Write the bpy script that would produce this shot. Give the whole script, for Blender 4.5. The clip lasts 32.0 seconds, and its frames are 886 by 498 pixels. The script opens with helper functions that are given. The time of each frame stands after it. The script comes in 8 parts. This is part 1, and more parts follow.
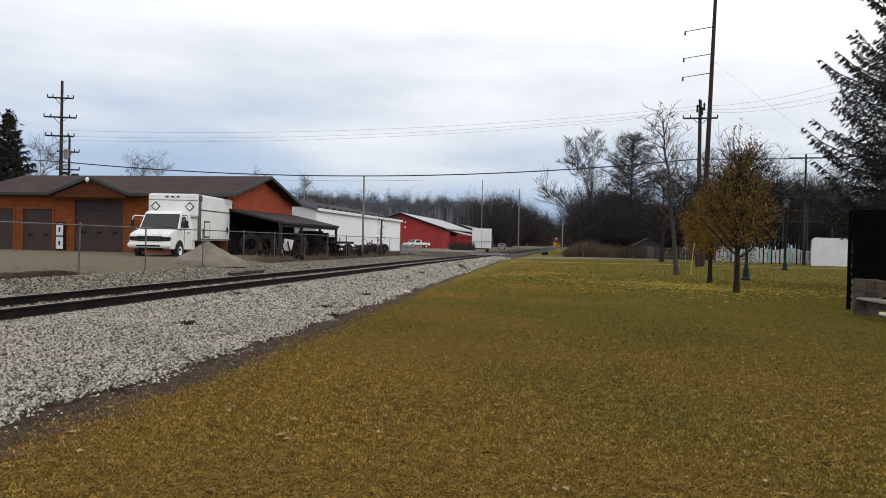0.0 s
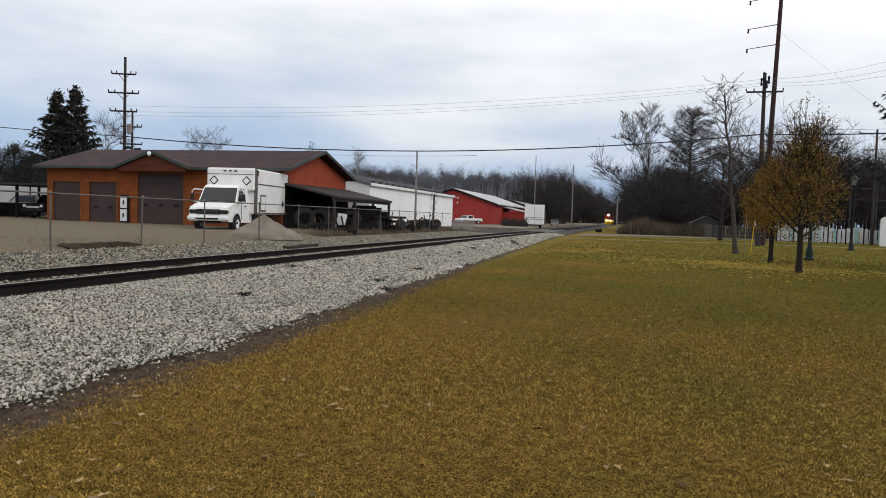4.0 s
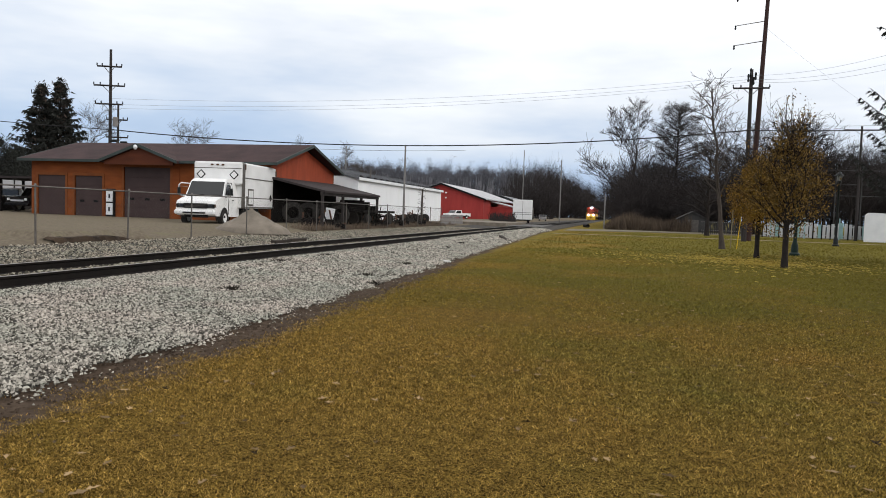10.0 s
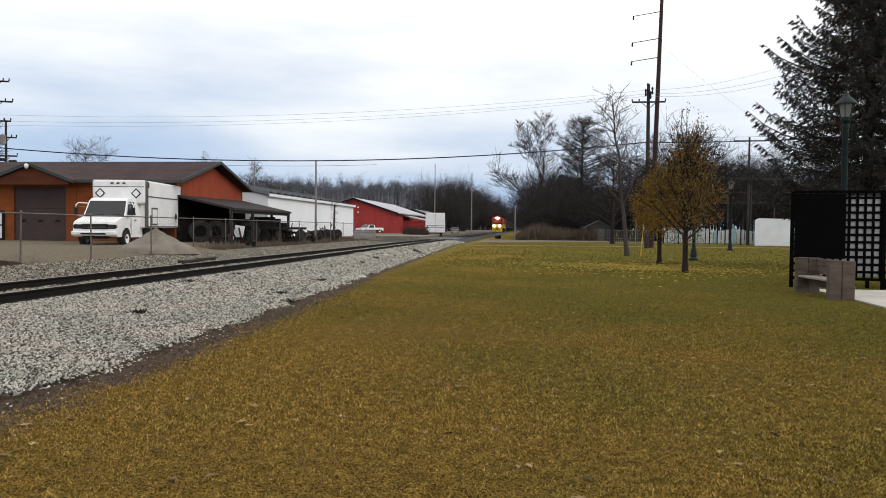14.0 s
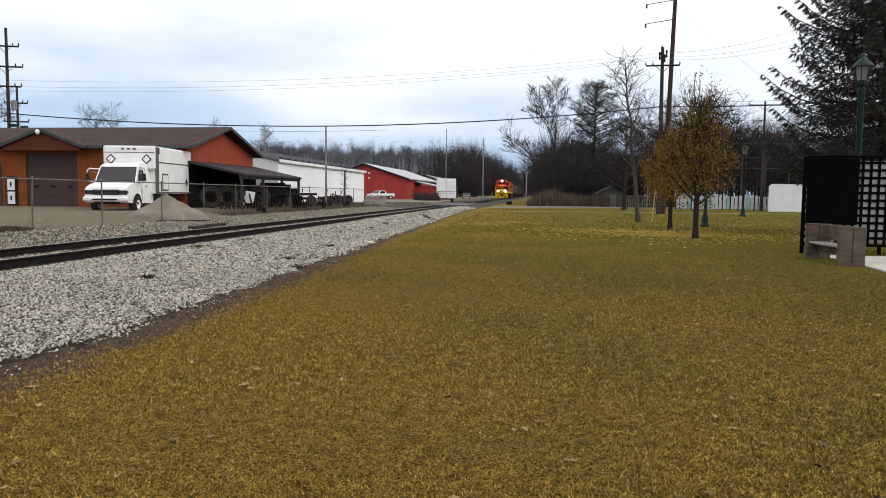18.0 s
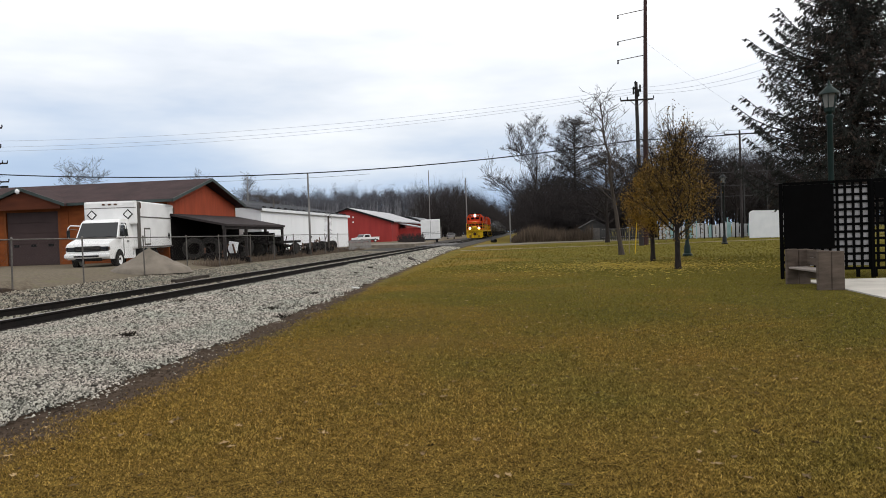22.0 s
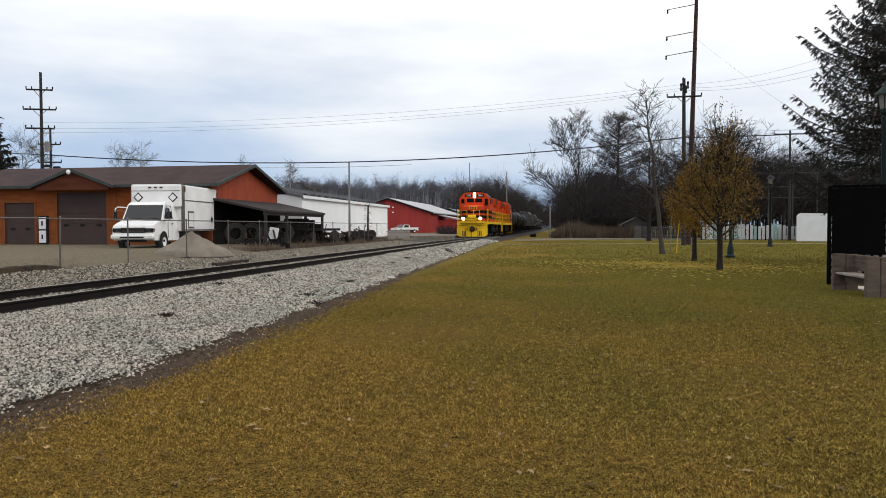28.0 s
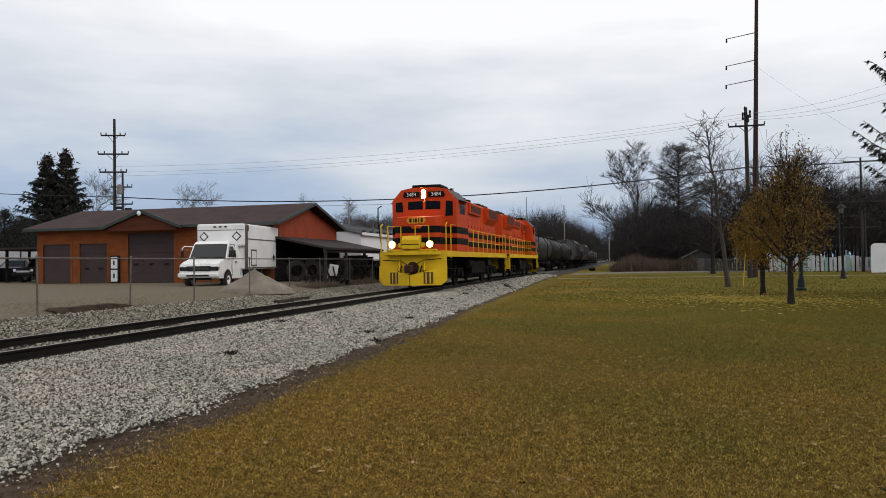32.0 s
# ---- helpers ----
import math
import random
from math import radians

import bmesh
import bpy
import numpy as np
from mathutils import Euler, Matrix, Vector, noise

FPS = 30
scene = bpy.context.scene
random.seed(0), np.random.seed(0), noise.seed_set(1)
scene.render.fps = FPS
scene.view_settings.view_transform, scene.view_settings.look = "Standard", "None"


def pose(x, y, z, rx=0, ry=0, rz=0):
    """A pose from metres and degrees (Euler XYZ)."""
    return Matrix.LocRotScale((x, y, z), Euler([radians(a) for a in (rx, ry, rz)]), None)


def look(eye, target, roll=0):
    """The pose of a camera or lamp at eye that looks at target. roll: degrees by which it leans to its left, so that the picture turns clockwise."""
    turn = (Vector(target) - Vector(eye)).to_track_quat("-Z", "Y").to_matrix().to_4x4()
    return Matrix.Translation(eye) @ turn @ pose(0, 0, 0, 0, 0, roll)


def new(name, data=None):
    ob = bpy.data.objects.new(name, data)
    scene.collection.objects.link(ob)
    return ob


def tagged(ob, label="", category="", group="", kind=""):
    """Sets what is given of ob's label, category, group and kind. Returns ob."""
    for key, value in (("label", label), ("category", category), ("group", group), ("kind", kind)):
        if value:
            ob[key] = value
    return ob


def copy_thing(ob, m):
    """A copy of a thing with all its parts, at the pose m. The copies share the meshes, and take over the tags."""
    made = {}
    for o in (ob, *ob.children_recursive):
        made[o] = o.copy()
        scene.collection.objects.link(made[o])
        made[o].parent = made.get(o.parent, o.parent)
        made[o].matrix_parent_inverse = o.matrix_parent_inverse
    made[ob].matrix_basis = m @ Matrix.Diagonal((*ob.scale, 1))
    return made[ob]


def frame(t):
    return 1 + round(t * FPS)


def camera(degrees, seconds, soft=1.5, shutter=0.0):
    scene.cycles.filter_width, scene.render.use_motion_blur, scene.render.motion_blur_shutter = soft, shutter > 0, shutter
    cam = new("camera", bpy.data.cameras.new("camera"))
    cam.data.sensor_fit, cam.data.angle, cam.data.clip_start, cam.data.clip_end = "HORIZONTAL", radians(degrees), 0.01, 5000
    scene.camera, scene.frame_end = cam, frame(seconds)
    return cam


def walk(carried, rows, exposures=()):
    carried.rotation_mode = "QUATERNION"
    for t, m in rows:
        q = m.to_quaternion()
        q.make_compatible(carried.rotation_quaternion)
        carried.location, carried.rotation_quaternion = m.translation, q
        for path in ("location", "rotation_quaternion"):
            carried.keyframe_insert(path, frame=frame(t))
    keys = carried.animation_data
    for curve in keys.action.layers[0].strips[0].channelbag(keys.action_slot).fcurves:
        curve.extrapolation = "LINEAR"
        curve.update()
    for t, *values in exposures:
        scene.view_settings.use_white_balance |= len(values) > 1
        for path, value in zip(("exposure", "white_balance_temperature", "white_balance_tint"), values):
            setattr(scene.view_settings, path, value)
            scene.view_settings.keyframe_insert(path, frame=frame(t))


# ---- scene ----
# ---- the camera and its walk ----
cam = camera(63.19, 32.0, soft=0.9)
# seconds, x, y, height over the lawn, yaw, pitch, roll
ROWS = [
    (0.0, -0.070, -0.024, 1.496, 10.36, -0.49, -1.20),
    (0.5, -0.066, -0.009, 1.492, 12.76, -0.18, -1.38),
    (1.0, -0.065, -0.017, 1.488, 13.37, 0.00, -1.46),
    (1.5, -0.065, -0.015, 1.493, 12.88, -0.48, -1.23),
    (2.0, -0.062, -0.015, 1.489, 13.04, -0.88, -1.41),
    (2.5, -0.067, -0.014, 1.486, 13.21, -1.13, -1.76),
    (3.0, -0.063, -0.013, 1.489, 13.43, -1.23, -1.75),
    (3.5, -0.076, -0.001, 1.483, 14.28, -2.24, -1.53),
    (5.5, -0.085, 0.022, 1.487, 14.38, -2.75, -2.07),
    (6.0, -0.076, -0.012, 1.481, 14.27, -2.76, -1.87),
    (6.5, -0.080, -0.016, 1.480, 14.42, -3.17, -2.05),
    (7.0, -0.083, -0.015, 1.478, 14.46, -3.70, -2.25),
    (7.5, -0.086, -0.015, 1.478, 14.47, -3.92, -2.46),
    (8.0, -0.085, -0.011, 1.478, 14.14, -4.01, -2.77),
    (8.5, -0.089, -0.014, 1.477, 13.73, -3.21, -2.24),
    (9.0, -0.079, -0.018, 1.480, 13.44, -2.76, -1.62),
    (9.5, -0.080, -0.011, 1.482, 12.86, -2.93, -1.38),
    (10.0, -0.093, 0.001, 1.475, 13.48, -2.90, -1.90),
    (10.5, -0.077, -0.028, 1.482, 12.02, -2.54, -3.00),
    (11.0, -0.067, -0.040, 1.481, 9.57, -3.04, -1.41),
    (11.5, -0.034, -0.035, 1.473, 8.51, -2.67, -1.87),
    (12.0, -0.012, -0.019, 1.482, 9.49, -2.69, -2.13),
    (12.5, -0.063, -0.004, 1.473, 9.22, -2.68, -0.77),
    (13.0, -0.154, -0.018, 1.463, 8.50, -3.07, -0.89),
    (13.5, -0.149, -0.027, 1.473, 7.18, -2.57, -0.65),
    (14.0, -0.122, -0.038, 1.482, 6.63, -1.66, -0.54),
    (14.5, -0.101, -0.046, 1.466, 5.48, -1.83, -0.06),
    (16.5, 0.045, -0.007, 1.514, 9.39, -1.89, -0.15),
    (17.0, 0.031, -0.007, 1.485, 7.85, -2.92, -0.63),
    (17.5, -0.007, -0.022, 1.486, 7.31, -4.03, -0.11),
    (18.0, -0.031, -0.030, 1.481, 7.53, -4.38, -0.54),
    (18.5, -0.005, -0.020, 1.486, 6.89, -5.19, 0.15),
    (19.0, 0.071, 0.013, 1.496, 6.47, -4.17, 0.32),
    (19.5, 0.162, 0.051, 1.506, 6.91, -2.74, 0.23),
    (20.0, 0.123, 0.063, 1.500, 5.97, -3.36, 0.15),
    (20.5, 0.041, 0.012, 1.509, 5.97, -2.56, 1.34),
    (21.0, 0.022, 0.017, 1.512, 4.99, -2.20, 1.38),
    (21.5, 0.028, -0.047, 1.522, 6.12, -1.38, 1.36),
    (22.0, 0.053, -0.038, 1.526, 6.43, -1.20, 2.03),
    (22.5, 0.090, 0.007, 1.519, 6.59, -1.55, 1.89),
    (23.0, 0.116, 0.008, 1.532, 7.10, -1.57, 1.79),
    (23.5, 0.132, 0.023, 1.528, 8.10, -0.97, 1.66),
    (24.0, 0.142, 0.013, 1.529, 8.08, -1.04, 1.43),
    (24.5, 0.128, 0.007, 1.532, 8.16, -1.09, 1.42),
    (25.0, 0.121, 0.011, 1.527, 8.52, -1.06, 1.12),
    (25.5, 0.122, 0.020, 1.521, 8.67, -1.41, 0.63),
    (26.0, 0.116, 0.007, 1.526, 8.90, -1.68, 0.51),
    (26.5, 0.110, 0.010, 1.524, 9.31, -1.81, 0.65),
    (28.5, 0.103, 0.011, 1.517, 9.73, -1.72, -0.08),
    (29.0, 0.095, 0.014, 1.517, 10.53, -1.67, 0.30),
    (29.5, 0.081, 0.052, 1.520, 10.35, -1.52, 0.12),
    (30.0, 0.076, 0.019, 1.526, 11.40, -0.85, 0.01),
    (30.5, 0.045, 0.056, 1.532, 11.56, -0.38, 0.08),
    (31.0, 0.051, 0.058, 1.534, 12.05, -0.19, 0.44),
    (31.5, 0.047, 0.067, 1.540, 12.87, 0.42, 0.47),
    (32.0, 0.046, 0.080, 1.541, 14.04, 1.07, 0.82),
]


def eye_pose(x, y, z, yaw, pitch, roll):
    return Matrix.Translation((x, y, z)) @ pose(0, 0, 0, 0, 0, yaw) @ pose(0, 0, 0, 90 + pitch, 0, 0) @ pose(0, 0, 0, 0, 0, -roll)


EXPOSURES = [(0.0, -0.18), (1.0, -0.31), (2.0, -0.37), (3.0, -0.29), (6.0, -0.07), (13.0, -0.02), (17.0, -0.03), (19.0, 0.25), (20.5, 0.13), (22.0, -0.05), (26.0, -0.08), (29.0, -0.10), (31.0, -0.25), (32.0, -0.37)]
walk(cam, [(t, eye_pose(*r)) for t, *r in ROWS], EXPOSURES)

# ---- sky and light: a bright overcast day ----
SUN_ELEV, SUN_ROT = radians(38), radians(108)


def make_world():
    w = bpy.data.worlds.new("overcast_sky")
    scene.world = w
    w.use_nodes = True
    nt = w.node_tree
    nt.nodes.clear()
    N = nt.nodes.new
    L = nt.links.new
    out = N("ShaderNodeOutputWorld")
    add = N("ShaderNodeAddShader")
    b1, b2 = N("ShaderNodeBackground"), N("ShaderNodeBackground")
    sky = N("ShaderNodeTexSky")
    sky.sky_type, sky.sun_disc = "NISHITA", False
    sky.sun_elevation, sky.sun_rotation = SUN_ELEV, SUN_ROT
    b1.inputs["Strength"].default_value = 0.012
    L(sky.outputs["Color"], b1.inputs["Color"])
    tc = N("ShaderNodeTexCoord")
    sep = N("ShaderNodeSeparateXYZ")
    L(tc.outputs["Generated"], sep.inputs[0])
    # cloud sheet: bands stretched along the horizon
    mp = N("ShaderNodeMapping")
    mp.inputs["Scale"].default_value = (1.0, 1.0, 4.2)
    L(tc.outputs["Generated"], mp.inputs["Vector"])
    n1 = N("ShaderNodeTexNoise")
    n1.inputs["Scale"].default_value, n1.inputs["Detail"].default_value, n1.inputs["Roughness"].default_value = 1.9, 5.0, 0.55
    L(mp.outputs[0], n1.inputs["Vector"])
    ramp = N("ShaderNodeValToRGB")
    e = ramp.color_ramp.elements
    e[0].position, e[0].color = 0.0, (0.45, 0.61, 0.88, 1)
    e[1].position, e[1].color = 1.0, (1.55, 1.54, 1.55, 1)
    m = e.new(0.22)
    m.color = (0.60, 0.75, 0.99, 1)
    m = e.new(0.55)
    m.color = (1.03, 1.085, 1.17, 1)
    # height over the horizon, shaken by the noise
    mul = N("ShaderNodeMath")
    mul.operation = "MULTIPLY_ADD"
    mul.inputs[1].default_value, mul.inputs[2].default_value = 3.5, -0.67
    L(sep.outputs["Z"], mul.inputs[0])
    # the sheet is thinner and bluer on the yard's side
    side = N("ShaderNodeMath")
    side.operation = "MULTIPLY_ADD"
    side.inputs[1].default_value = 0.24
    L(sep.outputs["X"], side.inputs[0])
    L(mul.outputs[0], side.inputs[2])
    mul2 = N("ShaderNodeMath")
    mul2.operation = "MULTIPLY_ADD"
    mul2.inputs[1].default_value = 1.3
    L(n1.outputs["Fac"], mul2.inputs[0])
    L(side.outputs[0], mul2.inputs[2])
    L(mul2.outputs[0], ramp.inputs["Fac"])
    L(ramp.outputs["Color"], b2.inputs["Color"])
    b2.inputs["Strength"].default_value = 0.80
    L(b1.outputs[0], add.inputs[0])
    L(b2.outputs[0], add.inputs[1])
    L(add.outputs[0], out.inputs[0])


make_world()
sun = new("sun", bpy.data.lights.new("sun", "SUN"))
sun.data.energy, sun.data.angle, sun.data.color = 0.9, radians(35), (1.0, 0.96, 0.9)
sun.matrix_world = look((0, 0, 60), (0 + 60 * math.sin(SUN_ROT) * -1, 60 * -math.cos(SUN_ROT), 60 - 60 * math.tan(SUN_ELEV)))
scene.view_settings.exposure = 0.0


# ---- materials ----
def mat(name, c1, c2=None, scale=3.0, rough=0.8, metal=0.0, bump=0.15, fine=40.0, world=False, stretch=(1, 1, 1), island=0.0, glow=0.0, trans=0.0, spec=0.2, stain=None):
    """A surface whose colour wanders from c1 to c2 at two sizes, with a fine relief."""
    m = bpy.data.materials.new(name)
    m.use_nodes = True
    nt = m.node_tree
    N, L = nt.nodes.new, nt.links.new
    p = nt.nodes["Principled BSDF"]
    p.inputs["Roughness"].default_value, p.inputs["Metallic"].default_value = rough, metal
    p.inputs["Specular IOR Level"].default_value = spec
    p.inputs["Transmission Weight"].default_value = trans
    c2 = c2 or tuple(v * 0.75 for v in c1)
    if world:
        src = N("ShaderNodeNewGeometry").outputs["Position"]
    else:
        src = N("ShaderNodeTexCoord").outputs["Object"]
    mp = N("ShaderNodeMapping")
    mp.inputs["Scale"].default_value = stretch
    L(src, mp.inputs["Vector"])
    a, b = N("ShaderNodeTexNoise"), N("ShaderNodeTexNoise")
    a.inputs["Scale"].default_value, a.inputs["Detail"].default_value = scale, 4
    b.inputs["Scale"].default_value, b.inputs["Detail"].default_value = fine, 3
    L(mp.outputs[0], a.inputs["Vector"])
    L(mp.outputs[0], b.inputs["Vector"])
    mixv = N("ShaderNodeMath")
    mixv.operation = "MULTIPLY_ADD"
    mixv.inputs[1].default_value, mixv.inputs[2].default_value = 0.45, 0.0
    L(b.outputs["Fac"], mixv.inputs[0])
    s2 = N("ShaderNodeMath")
    s2.operation = "MULTIPLY_ADD"
    s2.inputs[1].default_value = 1.5
    L(a.outputs["Fac"], s2.inputs[0])
    L(mixv.outputs[0], s2.inputs[2])
    last = s2
    if island:
        g = N("ShaderNodeNewGeometry")
        oi = N("ShaderNodeObjectInfo")
        s4 = N("ShaderNodeMath")
        s4.operation = "ADD"
        L(g.outputs["Random Per Island"], s4.inputs[0])
        L(oi.outputs["Random"], s4.inputs[1])
        s5 = N("ShaderNodeMath")
        s5.operation = "FRACT"
        L(s4.outputs[0], s5.inputs[0])
        s3 = N("ShaderNodeMath")
        s3.operation = "MULTIPLY_ADD"
        s3.inputs[1].default_value = island
        L(s5.outputs[0], s3.inputs[0])
        L(s2.outputs[0], s3.inputs[2])
        last = s3
    ramp = N("ShaderNodeMapRange")
    ramp.inputs["From Min"].default_value, ramp.inputs["From Max"].default_value = 0.62 + island * 0.15, 1.32 + island * 0.85
    L(last.outputs[0], ramp.inputs["Value"])
    mx = N("ShaderNodeMix")
    mx.data_type = "RGBA"
    mx.inputs["A"].default_value, mx.inputs["B"].default_value = (*c1, 1), (*c2, 1)
    L(ramp.outputs[0], mx.inputs["Factor"])
    col = mx.outputs["Result"]
    if stain:
        c = N("ShaderNodeTexNoise")
        c.inputs["Scale"].default_value, c.inputs["Detail"].default_value = stain[1], 6
        L(src, c.inputs["Vector"])
        r2 = N("ShaderNodeMapRange")
        r2.inputs["From Min"].default_value, r2.inputs["From Max"].default_value, r2.inputs["To Max"].default_value = stain[2], stain[2] + 0.14, stain[3]
        L(c.outputs["Fac"], r2.inputs["Value"])
        mx2 = N("ShaderNodeMix")
        mx2.data_type = "RGBA"
        mx2.inputs["B"].default_value = (*stain[0], 1)
        L(r2.outputs[0], mx2.inputs["Factor"])
        L(col, mx2.inputs["A"])
        col = mx2.outputs["Result"]
    L(col, p.inputs["Base Color"])
    if bump:
        bp = N("ShaderNodeBump")
        bp.inputs["Strength"].default_value, bp.inputs["Distance"].default_value = bump, 0.02
        L(b.outputs["Fac"], bp.inputs["Height"])
        L(bp.outputs[0], p.inputs["Normal"])
    if glow:
        p.inputs["Emission Color"].default_value, p.inputs["Emission Strength"].default_value = (1.0, 0.93, 0.78, 1), glow
    return m


MT = {}


def MM(key, *a, **k):
    MT[key] = mat(key, *a, **k)


# fines near black: the shade between the stones is put into their colour
MM("ballast_fines", (0.075, 0.069, 0.060), (0.02, 0.018, 0.016), 14, 0.95, fine=45, world=True, bump=0.8)


def stone_material(name, dirt=1.0):
    """Crushed limestone: pale stones among dark ones that stand in for shaded gaps, tinted in patches."""
    m = bpy.data.materials.new(name)
    m.use_nodes = True
    nt = m.node_tree
    N, L = nt.nodes.new, nt.links.new
    p = nt.nodes["Principled BSDF"]
    p.inputs["Roughness"].default_value, p.inputs["Specular IOR Level"].default_value = 0.95, 0.04
    geo = N("ShaderNodeNewGeometry")
    ramp = N("ShaderNodeValToRGB")
    e = ramp.color_ramp.elements
    e[0].position, e[0].color = 0.0, (0.035, 0.032, 0.027, 1)
    e[1].position, e[1].color = 1.0, (0.56, 0.525, 0.475, 1)
    for pos, v in ((0.2, 0.11), (0.42, 0.27), (0.72, 0.41)):
        k = e.new(pos)
        k.color = (v, v * 0.935, v * 0.84, 1)
    for k in e:
        r, g, b, _ = k.color
        k.color = (r * dirt, g * dirt * (0.55 + 0.45 * dirt) ** 0.25, b * dirt * (0.55 + 0.45 * dirt) ** 0.8, 1)
    L(geo.outputs["Random Per Island"], ramp.inputs["Fac"])
    n = N("ShaderNodeTexNoise")
    n.inputs["Scale"].default_value, n.inputs["Detail"].default_value = 0.9, 3
    L(geo.outputs["Position"], n.inputs["Vector"])
    tint = N("ShaderNodeValToRGB")
    tint.color_ramp.elements[0].position, tint.color_ramp.elements[0].color = 0.35, (0.80, 0.85, 0.80, 1)
    tint.color_ramp.elements[1].position, tint.color_ramp.elements[1].color = 0.65, (1.0, 0.96, 0.92, 1)
    L(n.outputs["Fac"], tint.inputs["Fac"])
    mx = N("ShaderNodeMix")
    mx.data_type, mx.blend_type = "RGBA", "MULTIPLY"
    mx.inputs["Factor"].default_value = 1.0
    L(ramp.outputs["Color"], mx.inputs["A"])
    L(tint.outputs["Color"], mx.inputs["B"])
    L(mx.outputs["Result"], p.inputs["Base Color"])
    return m


MT["ballast_stone"] = stone_material("ballast_stone")
MT["ballast_dirty"] = stone_material("ballast_dirty", 0.72)
MM("rail_steel", (0.016, 0.012, 0.010), (0.008, 0.007, 0.006), 4, 0.7, 0.4, fine=80)
MM("rail_head", (0.30, 0.28, 0.26), (0.14, 0.12, 0.10), 3, 0.42, 0.8, fine=60, bump=0.03)
MM("tie_wood", (0.05, 0.04, 0.032), (0.025, 0.02, 0.017), 3, 0.9, fine=40, stretch=(0.3, 3, 3))
MM("asphalt", (0.13, 0.125, 0.12), (0.075, 0.073, 0.07), 1.0, 0.92, fine=90, world=True)
MM("street", (0.165, 0.145, 0.105), (0.115, 0.10, 0.074), 0.8, 0.92, fine=40, world=True)
MM("worn_walk", (0.25, 0.212, 0.125), (0.17, 0.146, 0.087), 0.9, 0.92, fine=30, world=True)
MM("concrete", (0.50, 0.47, 0.42), (0.36, 0.34, 0.30), 1.2, 0.9, fine=50, world=True, stain=((0.24, 0.22, 0.19), 0.9, 0.58, 0.5))
MM("siding_orange", (0.255, 0.070, 0.015), (0.15, 0.038, 0.010), 0.9, 0.75, fine=25, stretch=(1, 1, 4), bump=0.2)
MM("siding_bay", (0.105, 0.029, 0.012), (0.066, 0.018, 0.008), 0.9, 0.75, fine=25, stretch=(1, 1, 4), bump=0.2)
MM("siding_gable", (0.32, 0.062, 0.026), (0.22, 0.042, 0.018), 0.9, 0.75, fine=25, stretch=(4, 4, 1), bump=0.2)
MM("door_brown", (0.062, 0.040, 0.038), (0.046, 0.029, 0.028), 1.2, 0.6, fine=20, bump=0.05)
MM("shingle_brown", (0.058, 0.034, 0.034), (0.032, 0.020, 0.020), 1.0, 0.95, fine=14, world=True, bump=0.6)
MM("shingle_dark", (0.052, 0.042, 0.042), (0.030, 0.025, 0.025), 1.0, 0.95, fine=14, world=True, bump=0.6)
MM("trim_green", (0.050, 0.064, 0.060), (0.035, 0.046, 0.043), 2, 0.6)
MM("trim_tan", (0.22, 0.066, 0.016), (0.15, 0.045, 0.012), 2, 0.7)
MM("white_siding", (0.86, 0.87, 0.88), (0.78, 0.79, 0.80), 0.5, 0.6, fine=8, stretch=(1, 1, 0.3), bump=0.1)
MM("metal_roof_grey", (0.15, 0.155, 0.165), (0.10, 0.103, 0.11), 0.6, 0.55, 0.2, fine=12)
MM("metal_roof_light", (0.45, 0.45, 0.46), (0.30, 0.30, 0.31), 0.4, 0.5, 0.1, fine=10)
MM("barn_red", (0.37, 0.048, 0.042), (0.28, 0.034, 0.031), 0.5, 0.7, fine=10, stretch=(3, 3, 0.5), bump=0.2)
MM("white_paint", (0.82, 0.82, 0.81), (0.70, 0.70, 0.69), 1.2, 0.35, fine=20, bump=0.02, stain=((0.35, 0.31, 0.26), 2.2, 0.66, 0.22))
MM("white_pvc", (0.78, 0.79, 0.80), (0.66, 0.68, 0.70), 1.2, 0.6)
MM("chrome", (0.55, 0.55, 0.56), (0.4, 0.4, 0.41), 5, 0.25, 0.9, bump=0)
MM("black_plastic", (0.009, 0.009, 0.010), (0.005, 0.005, 0.005), 5, 0.65)
MM("tyre", (0.022, 0.021, 0.020), (0.038, 0.035, 0.033), 6, 0.9, spec=0.06)
MM("glass_dark", (0.008, 0.009, 0.010), (0.005, 0.006, 0.007), 1, 0.06, bump=0, spec=0.65)
MM("lantern_glass", (0.30, 0.30, 0.28), (0.2, 0.2, 0.19), 3, 0.2, trans=0.4, bump=0)
MM("cab_glass", (0.004, 0.004, 0.005), (0.003, 0.003, 0.003), 1, 0.12, bump=0, spec=0.12)
MM("lamp_glass", (0.75, 0.74, 0.68), (0.6, 0.6, 0.55), 3, 0.15, trans=0.5, bump=0)
MM("galvanised", (0.17, 0.155, 0.14), (0.10, 0.09, 0.08), 6, 0.5, 0.6, bump=0.05)
MM("wood_pole", (0.050, 0.044, 0.042), (0.026, 0.022, 0.022), 1.5, 0.9, fine=20, stretch=(6, 6, 0.5), bump=0.5)
MM("pole_rust", (0.056, 0.029, 0.026), (0.034, 0.020, 0.018), 1.5, 0.8, fine=20, stretch=(6, 6, 0.5))
MM("pole_grey", (0.24, 0.23, 0.22), (0.16, 0.15, 0.145), 2, 0.85)
MM("wire", (0.012, 0.012, 0.014), (0.02, 0.02, 0.02), 2, 0.6)
MM("wire_bright", (0.30, 0.31, 0.33), (0.2, 0.2, 0.2), 2, 0.5, 0.4)
MM("bark_grey", (0.085, 0.07, 0.06), (0.045, 0.037, 0.032), 5, 0.95, fine=30, stretch=(3, 3, 0.8), bump=0.6)
